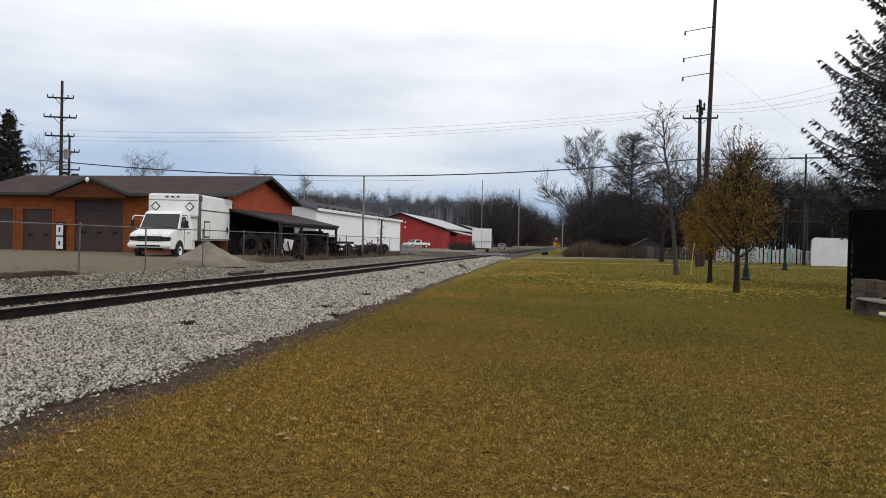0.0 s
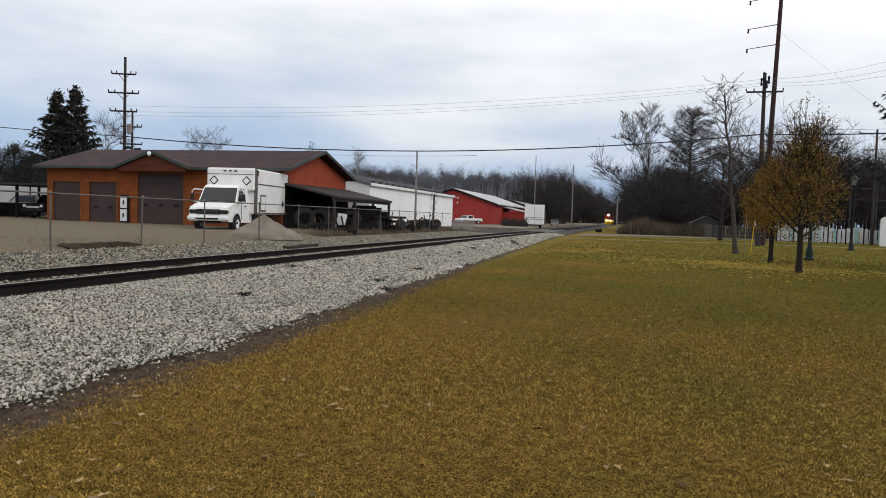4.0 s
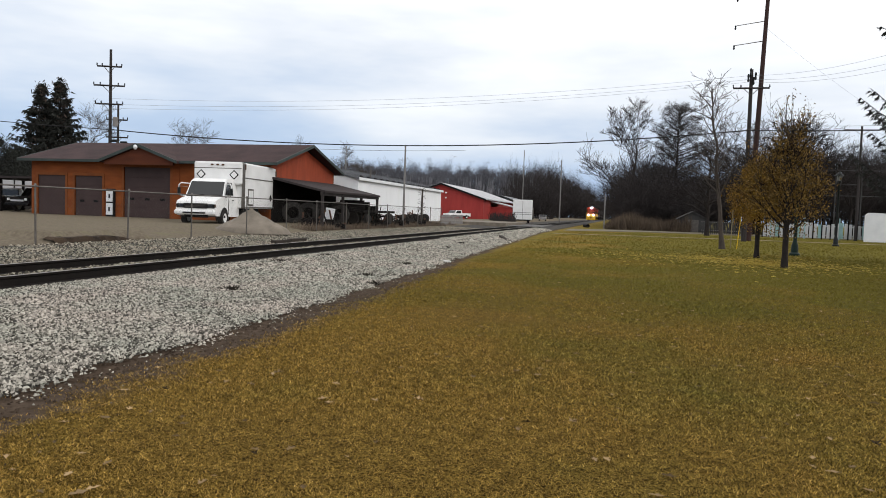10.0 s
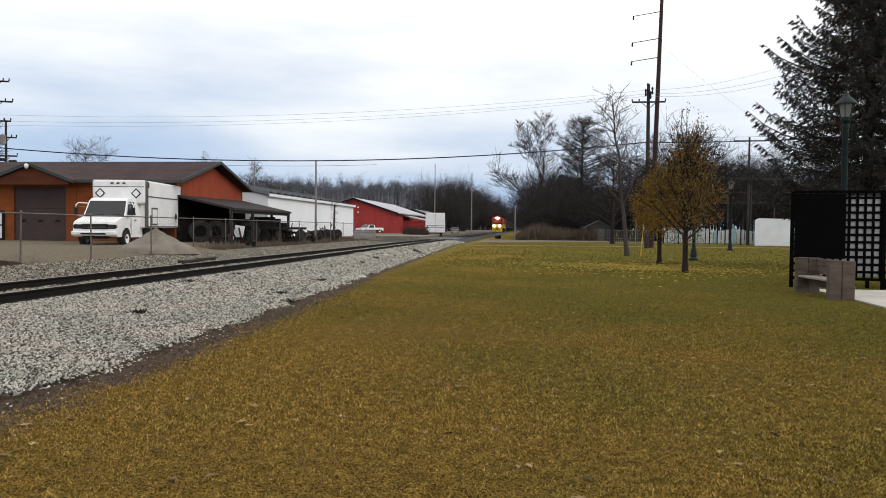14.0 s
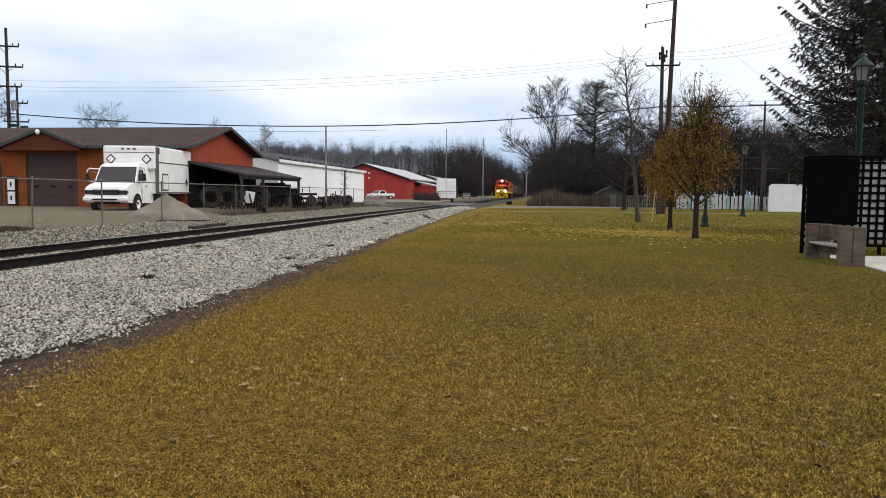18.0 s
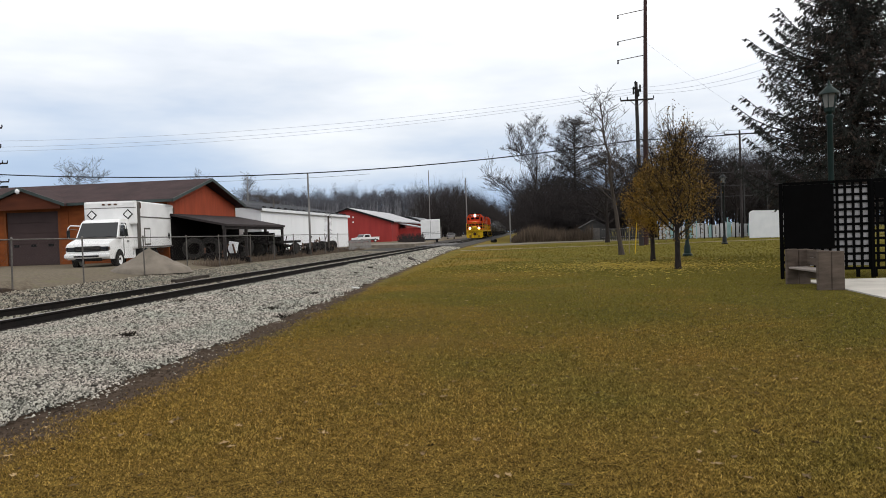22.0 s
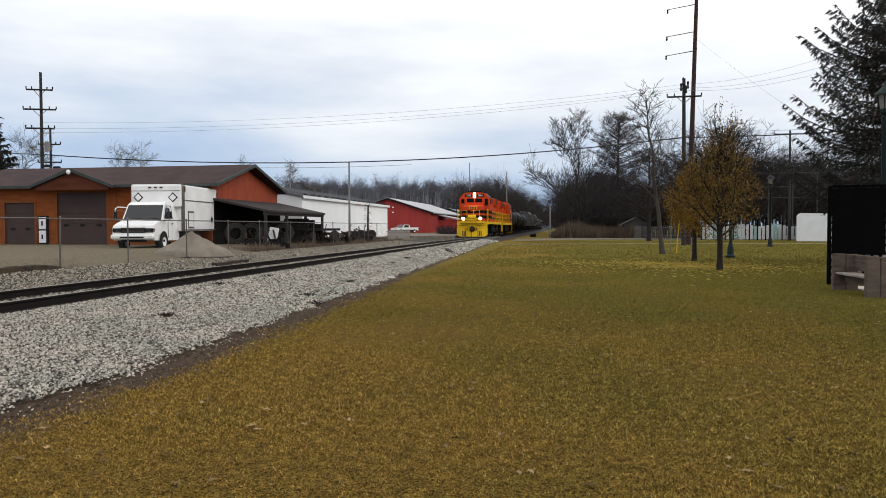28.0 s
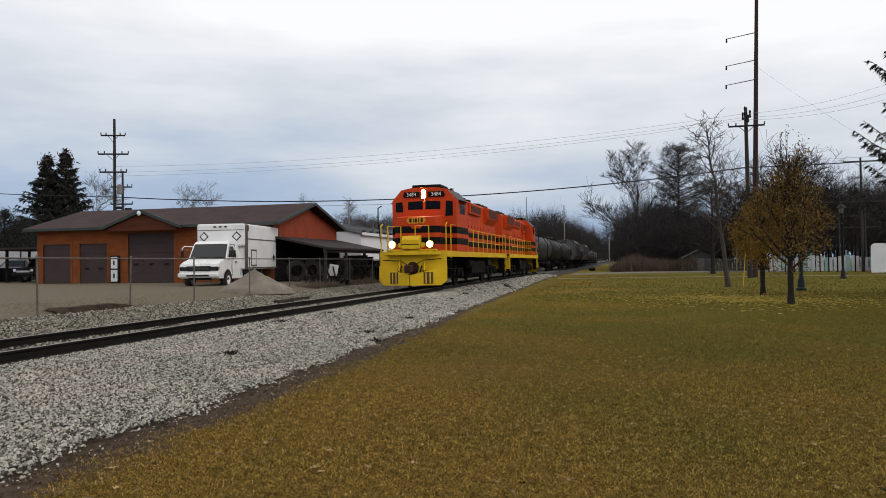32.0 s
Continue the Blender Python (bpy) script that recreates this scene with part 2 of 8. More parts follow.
MM("bark_dark", (0.030, 0.024, 0.022), (0.016, 0.013, 0.012), 5, 0.95, fine=30, stretch=(3, 3, 0.8), bump=0.6)
# far twigs and trunks: the bluish haze of distance is mixed into their colours
MM("twig_hazed", (0.165, 0.168, 0.188), (0.048, 0.049, 0.057), 0.3, 0.95, island=0.7, bump=0)
MM("trunk_hazed", (0.36, 0.355, 0.38), (0.10, 0.10, 0.11), 0.3, 0.95, island=0.7, bump=0)
MM("twig_thicket", (0.056, 0.048, 0.046), (0.018, 0.015, 0.015), 0.3, 0.95, island=0.6, bump=0)
MM("leaf_orange", (0.32, 0.185, 0.026), (0.115, 0.066, 0.013), 0.8, 0.75, island=1.3, bump=0)
MM("leaf_rust", (0.215, 0.130, 0.026), (0.075, 0.046, 0.014), 0.8, 0.75, island=1.3, bump=0)
MM("leaf_yellow", (0.56, 0.44, 0.085), (0.32, 0.22, 0.04), 0.8, 0.8, island=1.3, bump=0)
MM("leaf_litter", (0.40, 0.28, 0.15), (0.010, 0.007, 0.005), 0.8, 0.85, island=1.5, bump=0, spec=0.02)
MM("needles", (0.036, 0.038, 0.032), (0.013, 0.014, 0.012), 0.6, 0.85, island=0.8, bump=0)
MM("needles_brown", (0.105, 0.080, 0.066), (0.044, 0.033, 0.028), 0.6, 0.9, island=0.8, bump=0)
MM("pine_needles", (0.062, 0.056, 0.054), (0.022, 0.020, 0.020), 0.4, 0.9, island=0.8, bump=0)
MM("reed", (0.15, 0.112, 0.078), (0.046, 0.034, 0.026), 0.4, 0.95, island=0.9, bump=0)
MM("gravel_pile", (0.23, 0.198, 0.160), (0.13, 0.112, 0.090), 2, 0.95, fine=45, world=True, bump=0.7)
MM("bank_soil", (0.058, 0.039, 0.025), (0.018, 0.012, 0.008), 2.5, 0.95, fine=20, world=True, bump=0.9)
MM("black_steel", (0.003, 0.003, 0.003), (0.002, 0.002, 0.002), 4, 0.8, 0.0, spec=0.03)
MM("lamp_green", (0.009, 0.024, 0.021), (0.006, 0.016, 0.014), 4, 0.5)
MM("lamp_dark", (0.012, 0.014, 0.014), (0.007, 0.009, 0.009), 4, 0.5)
MM("bench_wood", (0.135, 0.104, 0.082), (0.06, 0.045, 0.035), 2.0, 0.9, fine=25, stretch=(1, 1, 5), bump=0.6)
MM("seat_wood", (0.30, 0.26, 0.23), (0.2, 0.17, 0.15), 2.0, 0.8, fine=25, stretch=(5, 1, 1), bump=0.4)
MM("shed_pale", (0.42, 0.42, 0.43), (0.30, 0.30, 0.31), 1.5, 0.7)
MM("shed_grey", (0.07, 0.068, 0.067), (0.04, 0.039, 0.038), 1.5, 0.85)
MM("fence_white", (0.52, 0.53, 0.54), (0.40, 0.41, 0.42), 1.2, 0.6)
MM("teal_paint", (0.30, 0.46, 0.46), (0.22, 0.34, 0.35), 2, 0.6)
MM("yellow_paint", (0.70, 0.47, 0.02), (0.52, 0.33, 0.02), 2, 0.6)
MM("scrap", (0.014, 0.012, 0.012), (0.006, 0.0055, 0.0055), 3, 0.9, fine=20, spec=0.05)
MM("leaf_dead", (0.03, 0.024, 0.016), (0.012, 0.010, 0.008), 2, 0.95, bump=0)
MM("dry_weed", (0.20, 0.15, 0.108), (0.07, 0.052, 0.038), 0.6, 0.95, island=1.0, bump=0)
MM("scrap_rust", (0.12, 0.06, 0.035), (0.06, 0.032, 0.022), 3, 0.85, fine=20)
# rolling stock
MM("loco_orange", (0.58, 0.056, 0.005), (0.45, 0.040, 0.004), 0.8, 0.5, fine=14, bump=0.02, stain=((0.22, 0.05, 0.02), 1.4, 0.60, 0.45))
MM("emblem_gold", (0.72, 0.30, 0.015), (0.6, 0.24, 0.012), 2, 0.5, bump=0)
MM("loco_screen", (0.13, 0.026, 0.010), (0.05, 0.012, 0.007), 1.5, 0.7, fine=30, stretch=(1, 6, 1), bump=0.2)
MM("coupler_rust", (0.06, 0.026, 0.014), (0.025, 0.013, 0.009), 6, 0.9, fine=30)
MM("loco_yellow", (0.74, 0.48, 0.010), (0.58, 0.35, 0.012), 1.2, 0.5, fine=14, bump=0.02, stain=((0.12, 0.08, 0.03), 2.0, 0.60, 0.55))
MM("loco_black", (0.005, 0.0045, 0.0045), (0.010, 0.009, 0.008), 2, 0.55, fine=20, bump=0.05, spec=0.08)
MM("loco_grime", (0.005, 0.0045, 0.0045), (0.012, 0.010, 0.009), 2, 0.85, fine=20, spec=0.08)
MM("tank_grey", (0.042, 0.042, 0.046), (0.022, 0.022, 0.025), 0.7, 0.55, fine=9, stretch=(1, 1, 0.4), bump=0.02, stain=((0.03, 0.028, 0.028), 0.8, 0.52, 0.7))
MM("tank_black", (0.010, 0.010, 0.011), (0.02, 0.019, 0.018), 0.7, 0.5, fine=9, stretch=(1, 1, 0.4), bump=0.02)
MM("hopper_grey", (0.11, 0.11, 0.11), (0.07, 0.068, 0.066), 0.7, 0.7, fine=9, stain=((0.12, 0.09, 0.07), 0.9, 0.55, 0.6))
MM("board_grey", (0.40, 0.385, 0.39), (0.28, 0.27, 0.272), 2, 0.7, bump=0.05)
MM("board_white", (0.85, 0.85, 0.83), (0.75, 0.75, 0.73), 3, 0.5, bump=0)
MM("headlight", (0.95, 0.93, 0.88), (0.9, 0.9, 0.85), 3, 0.2, bump=0, glow=260.0)


def ground_material(name, blade=False, calm=False):
    """Dormant lawn right of the line, packed gravel and dirt left of it, by place; the edges wander."""
    m = bpy.data.materials.new(name)
    m.use_nodes = True
    nt = m.node_tree
    N, L = nt.nodes.new, nt.links.new
    p = nt.nodes["Principled BSDF"]
    p.inputs["Roughness"].default_value = 0.95
    p.inputs["Specular IOR Level"].default_value = 0.03
    pos = N("ShaderNodeNewGeometry").outputs["Position"]
    sep = N("ShaderNodeSeparateXYZ")
    L(pos, sep.inputs[0])

    def noise_of(scale, detail=4, rough=0.55):
        n = N("ShaderNodeTexNoise")
        n.inputs["Scale"].default_value, n.inputs["Detail"].default_value, n.inputs["Roughness"].default_value = scale, detail, rough
        L(pos, n.inputs["Vector"])
        return n.outputs["Fac"]

    def rng(v, a, b, lo=0.0, hi=1.0):
        r = N("ShaderNodeMapRange")
        for k, x in (("From Min", a), ("From Max", b), ("To Min", lo), ("To Max", hi)):
            r.inputs[k].default_value = x
        L(v, r.inputs["Value"])
        return r.outputs[0]

    def mad(v, k, w):
        r = N("ShaderNodeMath")
        r.operation = "MULTIPLY_ADD"
        r.inputs[1].default_value = k
        L(v, r.inputs[0])
        if hasattr(w, "is_linked"):
            L(w, r.inputs[2])
        else:
            r.inputs[2].default_value = w
        return r.outputs[0]

    def blend(f, a, b):
        x = N("ShaderNodeMix")
        x.data_type = "RGBA"
        for k, v in (("A", a), ("B", b)):
            if isinstance(v, tuple):
                x.inputs[k].default_value = (*v, 1)
            else:
                L(v, x.inputs[k])
        L(f, x.inputs["Factor"])
        return x.outputs["Result"]

    big, mid, fine, tiny = noise_of(0.22), noise_of(1.6), noise_of(9, 5), noise_of(46, 3)
    straw = blend(rng(fine, 0.35, 0.65), (0.300, 0.197, 0.045), (0.176, 0.114, 0.026))
    green = blend(rng(fine, 0.35, 0.65), (0.184, 0.160, 0.033), (0.104, 0.091, 0.019))
    # straw near the eye and along the line, greener in the middle of the lawn
    y_part = rng(sep.outputs["Y"], 2.0, 16.0)
    f = mad(big, 2.2, mad(y_part, 0.58, mad(rng(sep.outputs["X"], -4.0, 6.0), 0.42, -1.20)))
    f = mad(mid, 0.5, mad(f, 1.0, -0.22))
    lawn = blend(rng(f, 0.15, 0.75), straw, green)
    dark = blend(rng(tiny, 0.40, 0.62), lawn, (0.06, 0.035, 0.008))
    x = N("ShaderNodeMix")
    x.data_type = "RGBA"
    x.inputs["Factor"].default_value = 0.45
    L(lawn, x.inputs["A"])
    L(dark, x.inputs["B"])
    lawn = x.outputs["Result"]
    if blade:
        # single blades: bleached to brown, over the same patches
        isl = N("ShaderNodeNewGeometry").outputs["Random Per Island"]
        tone = N("ShaderNodeMix")
        tone.data_type, tone.blend_type = "RGBA", "MULTIPLY"
        tone.inputs["Factor"].default_value = 1.0
        L(lawn, tone.inputs["A"])
        worn = N("ShaderNodeValToRGB")
        we = worn.color_ramp.elements
        we[0].position, we[0].color = 0.0, (0.22, 0.21, 0.19, 1)
        we[1].position, we[1].color = 1.0, (2.9, 2.9, 3.8, 1)
        for at_, v, bl in ((0.3, 0.62, 0.95), (0.55, 1.4, 1.0), (0.85, 2.15, 1.1)):
            k = we.new(at_)
            k.color = (v, v * 1.0, v * bl, 1)
        if calm:
            for k, v in zip(we, (0.92, 1.05, 1.2, 1.4, 1.65)):
                k.color = (v, v, v * 0.96, 1)
        L(isl, worn.inputs["Fac"])
        L(worn.outputs["Color"], tone.inputs["B"])
        L(tone.outputs["Result"], p.inputs["Base Color"])
        return m
    # shade between blades painted into the thatch, close to the eye where they stand apart
    gap_shade = N("ShaderNodeMix")
    gap_shade.data_type, gap_shade.blend_type = "RGBA", "MULTIPLY"
    gap_shade.inputs["Factor"].default_value = 1.0
    L(lawn, gap_shade.inputs["A"])
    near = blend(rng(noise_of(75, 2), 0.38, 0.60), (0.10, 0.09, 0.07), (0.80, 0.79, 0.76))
    L(blend(rng(sep.outputs["Y"], 12.0, 30.0), near, (0.95, 0.95, 0.9)), gap_shade.inputs["B"])
    lawn = gap_shade.outputs["Result"]
    soil = blend(rng(fine, 0.3, 0.7), (0.088, 0.064, 0.046), (0.038, 0.027, 0.019))
    lot = blend(rng(fine, 0.3, 0.7), (0.180, 0.152, 0.113), (0.112, 0.092, 0.067))
    lot = blend(rng(mid, 0.52, 0.70, 0.0, 0.7), lot, (0.15, 0.135, 0.082))
    # toe of the ballast bed leans away down the line
    toe = mad(rng(sep.outputs["Y"], 8.0, 60.0), -1.95, -4.15)
    wide = N("ShaderNodeMath")
    wide.operation = "SUBTRACT"
    L(sep.outputs["X"], wide.inputs[0])
    L(toe, wide.inputs[1])
    d = N("ShaderNodeMath")
    d.operation = "ADD"
    L(wide.outputs[0], d.inputs[0])
    L(rng(sep.outputs["Y"], 9.0, 24.0, 0.0, 0.36), d.inputs[1])
    edge = mad(mid, 0.9, mad(fine, 0.35, mad(d.outputs[0], 1.0, -0.93)))
    col = blend(rng(edge, -0.05, 0.22), soil, lawn)
    left = mad(mid, 0.8, mad(sep.outputs["X"], -1.0, -14.6))
    col = blend(rng(left, 0.0, 0.5), col, lot)
    L(col, p.inputs["Base Color"])
    bp = N("ShaderNodeBump")
    bp.inputs["Strength"].default_value, bp.inputs["Distance"].default_value = 0.7, 0.03
    L(mad(tiny, 0.6, mad(fine, 0.8, 0.0)), bp.inputs["Height"])
    L(bp.outputs[0], p.inputs["Normal"])
    return m


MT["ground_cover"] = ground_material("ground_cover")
MT["grass_blade"] = ground_material("grass_blade", True)
MT["grass_blade_far"] = ground_material("grass_blade_far", True, True)


# ---- building blocks ----
class G:
    """Vertices and faces of one mesh."""

    def __init__(self):
        self.v, self.f = [], []

    def add(self, vs, fs):
        n = len(self.v)
        self.v += [tuple(p) for p in vs]
        self.f += [tuple(i + n for i in q) for q in fs]
        return self

    def box(self, x0, x1, y0, y1, z0, z1, b=0.0):
        if b <= 0:
            vs = [(x, y, z) for z in (z0, z1) for x, y in ((x0, y0), (x1, y0), (x1, y1), (x0, y1))]
            return self.add(vs, [(3, 2, 1, 0), (4, 5, 6, 7), (0, 1, 5, 4), (1, 2, 6, 5), (2, 3, 7, 6), (3, 0, 4, 7)])
        # bevelled: three stacked octagon-like rings
        def ring(z, i):
            return [(x0 + i, y0 + i + b, z), (x0 + i + b, y0 + i, z), (x1 - i - b, y0 + i, z), (x1 - i, y0 + i + b, z), (x1 - i, y1 - i - b, z), (x1 - i - b, y1 - i, z), (x0 + i + b, y1 - i, z), (x0 + i, y1 - i - b, z)]

        vs = ring(z0, b * 0.7) + ring(z0 + b, 0) + ring(z1 - b, 0) + ring(z1, b * 0.7)
        fs = [tuple(range(7, -1, -1)), tuple(range(24, 32))]
        for r in range(3):
            for k in range(8):
                a, c = r * 8 + k, r * 8 + (k + 1) % 8
                fs.append((a, c, c + 8, a + 8))
        return self.add(vs, fs)

    def cbox(self, cx, cy, cz, sx, sy, sz, b=0.0):
        return self.box(cx - sx / 2, cx + sx / 2, cy - sy / 2, cy + sy / 2, cz - sz / 2, cz + sz / 2, b)

    def tube(self, p0, p1, r0, r1=None, n=6, caps=True):
        r1 = r0 if r1 is None else r1
        a, c = Vector(p0), Vector(p1)
        d = (c - a)
        if d.length < 1e-6:
            return self
        d.normalize()
        s = d.cross(Vector((0, 0, 1)) if abs(d.z) < 0.9 else Vector((1, 0, 0))).normalized()
        u = s.cross(d)
        vs = []
        for q, r in ((a, r0), (c, r1)):
            for k in range(n):
                w = 2 * math.pi * k / n
                vs.append(q + s * (r * math.cos(w)) + u * (r * math.sin(w)))
        fs = [(k, (k + 1) % n, n + (k + 1) % n, n + k) for k in range(n)]
        if caps:
            fs += [tuple(range(n - 1, -1, -1)), tuple(range(n, 2 * n))]
        return self.add(vs, fs)

    def path(self, pts, r, n=5):
        """One bent tube through the points."""
        pts = [Vector(p) for p in pts]
        vs, m, s = [], len(pts), None
        for k, q in enumerate(pts):
            d = (pts[min(k + 1, m - 1)] - pts[max(k - 1, 0)]).normalized()
            s = d.cross(Vector((0, 0, 1)) if abs(d.z) < 0.9 else Vector((1, 0, 0))) if s is None else s - d * s.dot(d)
            s.normalize()
            u = s.cross(d)
            for i in range(n):
                w = 2 * math.pi * i / n
                vs.append(q + s * (r * math.cos(w)) + u * (r * math.sin(w)))
        fs = [(k * n + i, k * n + (i + 1) % n, (k + 1) * n + (i + 1) % n, (k + 1) * n + i) for k in range(m - 1) for i in range(n)]
        fs += [tuple(range(n - 1, -1, -1)), tuple(range((m - 1) * n, m * n))]
        return self.add(vs, fs)

    def prism(self, poly, axis, a, c):
        """poly: corner pairs in the plane across the axis ('x': (y, z), 'y': (x, z), 'z': (x, y)), pulled from a to c."""
        def put(p, w):
            return {"x": (w, p[0], p[1]), "y": (p[0], w, p[1]), "z": (p[0], p[1], w)}[axis]

        n = len(poly)
        vs = [put(p, a) for p in poly] + [put(p, c) for p in poly]
        fs = [tuple(range(n)), tuple(range(2 * n - 1, n - 1, -1))] + [((k + 1) % n, k, n + k, n + (k + 1) % n) for k in range(n)]
        return self.add(vs, fs)

    def lathe(self, prof, n=16, axis="z", at=(0, 0, 0), cap=True):
        """prof: (radius, height) pairs turned about the axis."""
        vs, fs = [], []
        for r, h in prof:
            for k in range(n):
                w = 2 * math.pi * k / n
                c, s = r * math.cos(w), r * math.sin(w)
                q = {"z": (c, s, h), "y": (c, h, s), "x": (h, c, s)}[axis]
                vs.append((q[0] + at[0], q[1] + at[1], q[2] + at[2]))
        for j in range(len(prof) - 1):
            for k in range(n):
                fs.append((j * n + k, j * n + (k + 1) % n, (j + 1) * n + (k + 1) % n, (j + 1) * n + k))
        if cap:
            fs += [tuple(range(n - 1, -1, -1)), tuple(range((len(prof) - 1) * n, len(prof) * n))]
        return self.add(vs, fs)

    def mesh(self, name, material, smooth=False, fix=True):
        me = bpy.data.meshes.new(name)
        me.from_pydata([tuple(p) for p in self.v], [], self.f)
        if fix and len(self.f) < 20000:
            bm = bmesh.new()
            bm.from_mesh(me)
            bmesh.ops.recalc_face_normals(bm, faces=bm.faces)
            bm.to_mesh(me)
            bm.free()
        if smooth:
            me.shade_smooth()
            me.set_sharp_from_angle(angle=radians(38))
        me.materials.append(MT[material])
        me.update()
        return me


def part(name, g, material, parent, label="", smooth=False):
    ob = new(name, g if isinstance(g, bpy.types.Mesh) else g.mesh(name, material, smooth))
    ob.parent = parent
    if label:
        ob["label"] = label
    return ob


def thing(name, m, label, category, group=""):
    ob = new(name)
    ob.empty_display_size = 0.3
    ob.matrix_basis = m
    return tagged(ob, label, category, group)


def solid(name, g, material, label="", category="", kind="", group="", smooth=False, m=None):
    ob = new(name, g if isinstance(g, bpy.types.Mesh) else g.mesh(name, material, smooth))
    if m is not None:
        ob.matrix_basis = m
    return tagged(ob, label, category, group, kind)


def arrays_mesh(name, verts, faces, material):
    """A mesh from numpy arrays: verts (n, 3), faces (m, k)."""
    me = bpy.data.meshes.new(name)
    k = faces.shape[1]
    me.vertices.add(len(verts))
    me.vertices.foreach_set("co", np.asarray(verts, np.float32).ravel())
    me.loops.add(faces.size)
    me.loops.foreach_set("vertex_index", np.asarray(faces, np.int32).ravel())
    me.polygons.add(len(faces))
    me.polygons.foreach_set("loop_start", np.arange(0, faces.size, k, dtype=np.int32))
    me.update(calc_edges=True)
    me.validate()
    me.materials.append(MT[material])
    return me


RNG = np.random.default_rng(7)
TRACK_X, RAIL_Z, LOT_Z, FENCE_X = -9.15, 0.38, 0.60, -14.65


def toe(y):
    return -4.35 - 1.9 * min(max((y - 8) / 52, 0), 1)


def toe_edge(y):
    """The toe of the bed as it wanders."""
    return toe(y) + 0.20 * noise.noise((y * 0.8, 3, 1)) + 0.11 * noise.noise((y * 2.7, 5, 1))


def ground_z(x, y):
    if x > -4.3:
        return 0.0
    if x > -7.6:
        return 0.10 * (-4.3 - x) / 3.3
    if x > -10.8:
        return 0.10
    if x > FENCE_X + 0.1:
        return 0.10 + 0.20 * (-10.8 - x) / (-10.8 - FENCE_X - 0.1)
    w = 0.45 if 16.2 < y < 20.4 else 2.6
    return 0.30 + (LOT_Z - 0.30) * min((FENCE_X + 0.1 - x) / w, 1)


# ---- the ground, the line and the roads ----
def build_ground():
    xs = sorted({-900, -500, -250, -120, -70, -50, -40, -30, -24, -19, -17.2, -16.2, -15.6, -15.0, -14.75, -14.55, -13.5, -12, -10.8, -9.2, -7.6, -6.5, -5.4, -4.8, -4.3, -3.5, -2, 0, 2, 4, 6, 9, 12, 16, 22, 30, 45, 70, 120, 250, 500, 900})
    ys = sorted({-300, -100, -40, -15, 800, 1200, 2000} | set(range(-6, 60, 2)) | set(range(60, 160, 10)) | set(range(160, 640, 40)) | {16.1, 16.3, 20.3, 20.5, 23, 25})
    g = G()
    for y in ys:
        for x in xs:
            near = math.exp(-((x - 2) ** 2 + (y - 8) ** 2) / 300)
            g.v.append((x, y, ground_z(x, y) + (noise.noise((x * 0.35, y * 0.35, 2)) * 0.018 * near if x > -4.3 else 0)))
    n = len(xs)
    for j in range(len(ys) - 1):
        for i in range(n - 1):
            g.f.append((j * n + i, j * n + i + 1, (j + 1) * n + i + 1, (j + 1) * n + i))
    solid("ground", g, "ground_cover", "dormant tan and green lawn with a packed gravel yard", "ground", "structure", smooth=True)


def bed_z(x, y):
    """Top of the ballast bed."""
    t = toe(y)
    if x > t:
        return -0.05
    if x > -7.35:
        return 0.02 + 0.19 * min((t - x) / (t + 7.35), 1) ** 0.8
    if x > -10.95:
        return 0.215
    return 0.215 + 0.105 * min((-10.95 - x) / 3.4, 1)


def build_bed():
    g = G()
    ys = list(np.arange(-14, 40, 0.5)) + list(np.arange(40, 90, 2)) + list(range(90, 700, 30))
    cols = [0.0, 0.12, 0.3, 0.5, 0.7, 0.85, 1.0]
    for y in ys:
        t = toe_edge(y)
        row = [t + (-7.35 - t) * c for c in cols] + [-8.3, -9.15, -10.0, -10.95, -12.0, -13.2, -14.3 + 0.12 * noise.noise((y * 0.8, 9, 1)), -14.45]
        for k, x in enumerate(row):
            z = bed_z(x, y) + 0.012 * noise.noise((x * 5, y * 5, 0))
            g.v.append((x, y, z if 0 < k < len(row) - 1 else -0.02))
    n = len(cols) + 8
    for j in range(len(ys) - 1):
        for i in range(n - 1):
            g.f.append((j * n + i + 1, j * n + i, (j + 1) * n + i, (j + 1) * n + i + 1))
    solid("ballast_bed", g, "ballast_fines", "crushed limestone ballast bed under the track", "ballast", "structure", smooth=True)


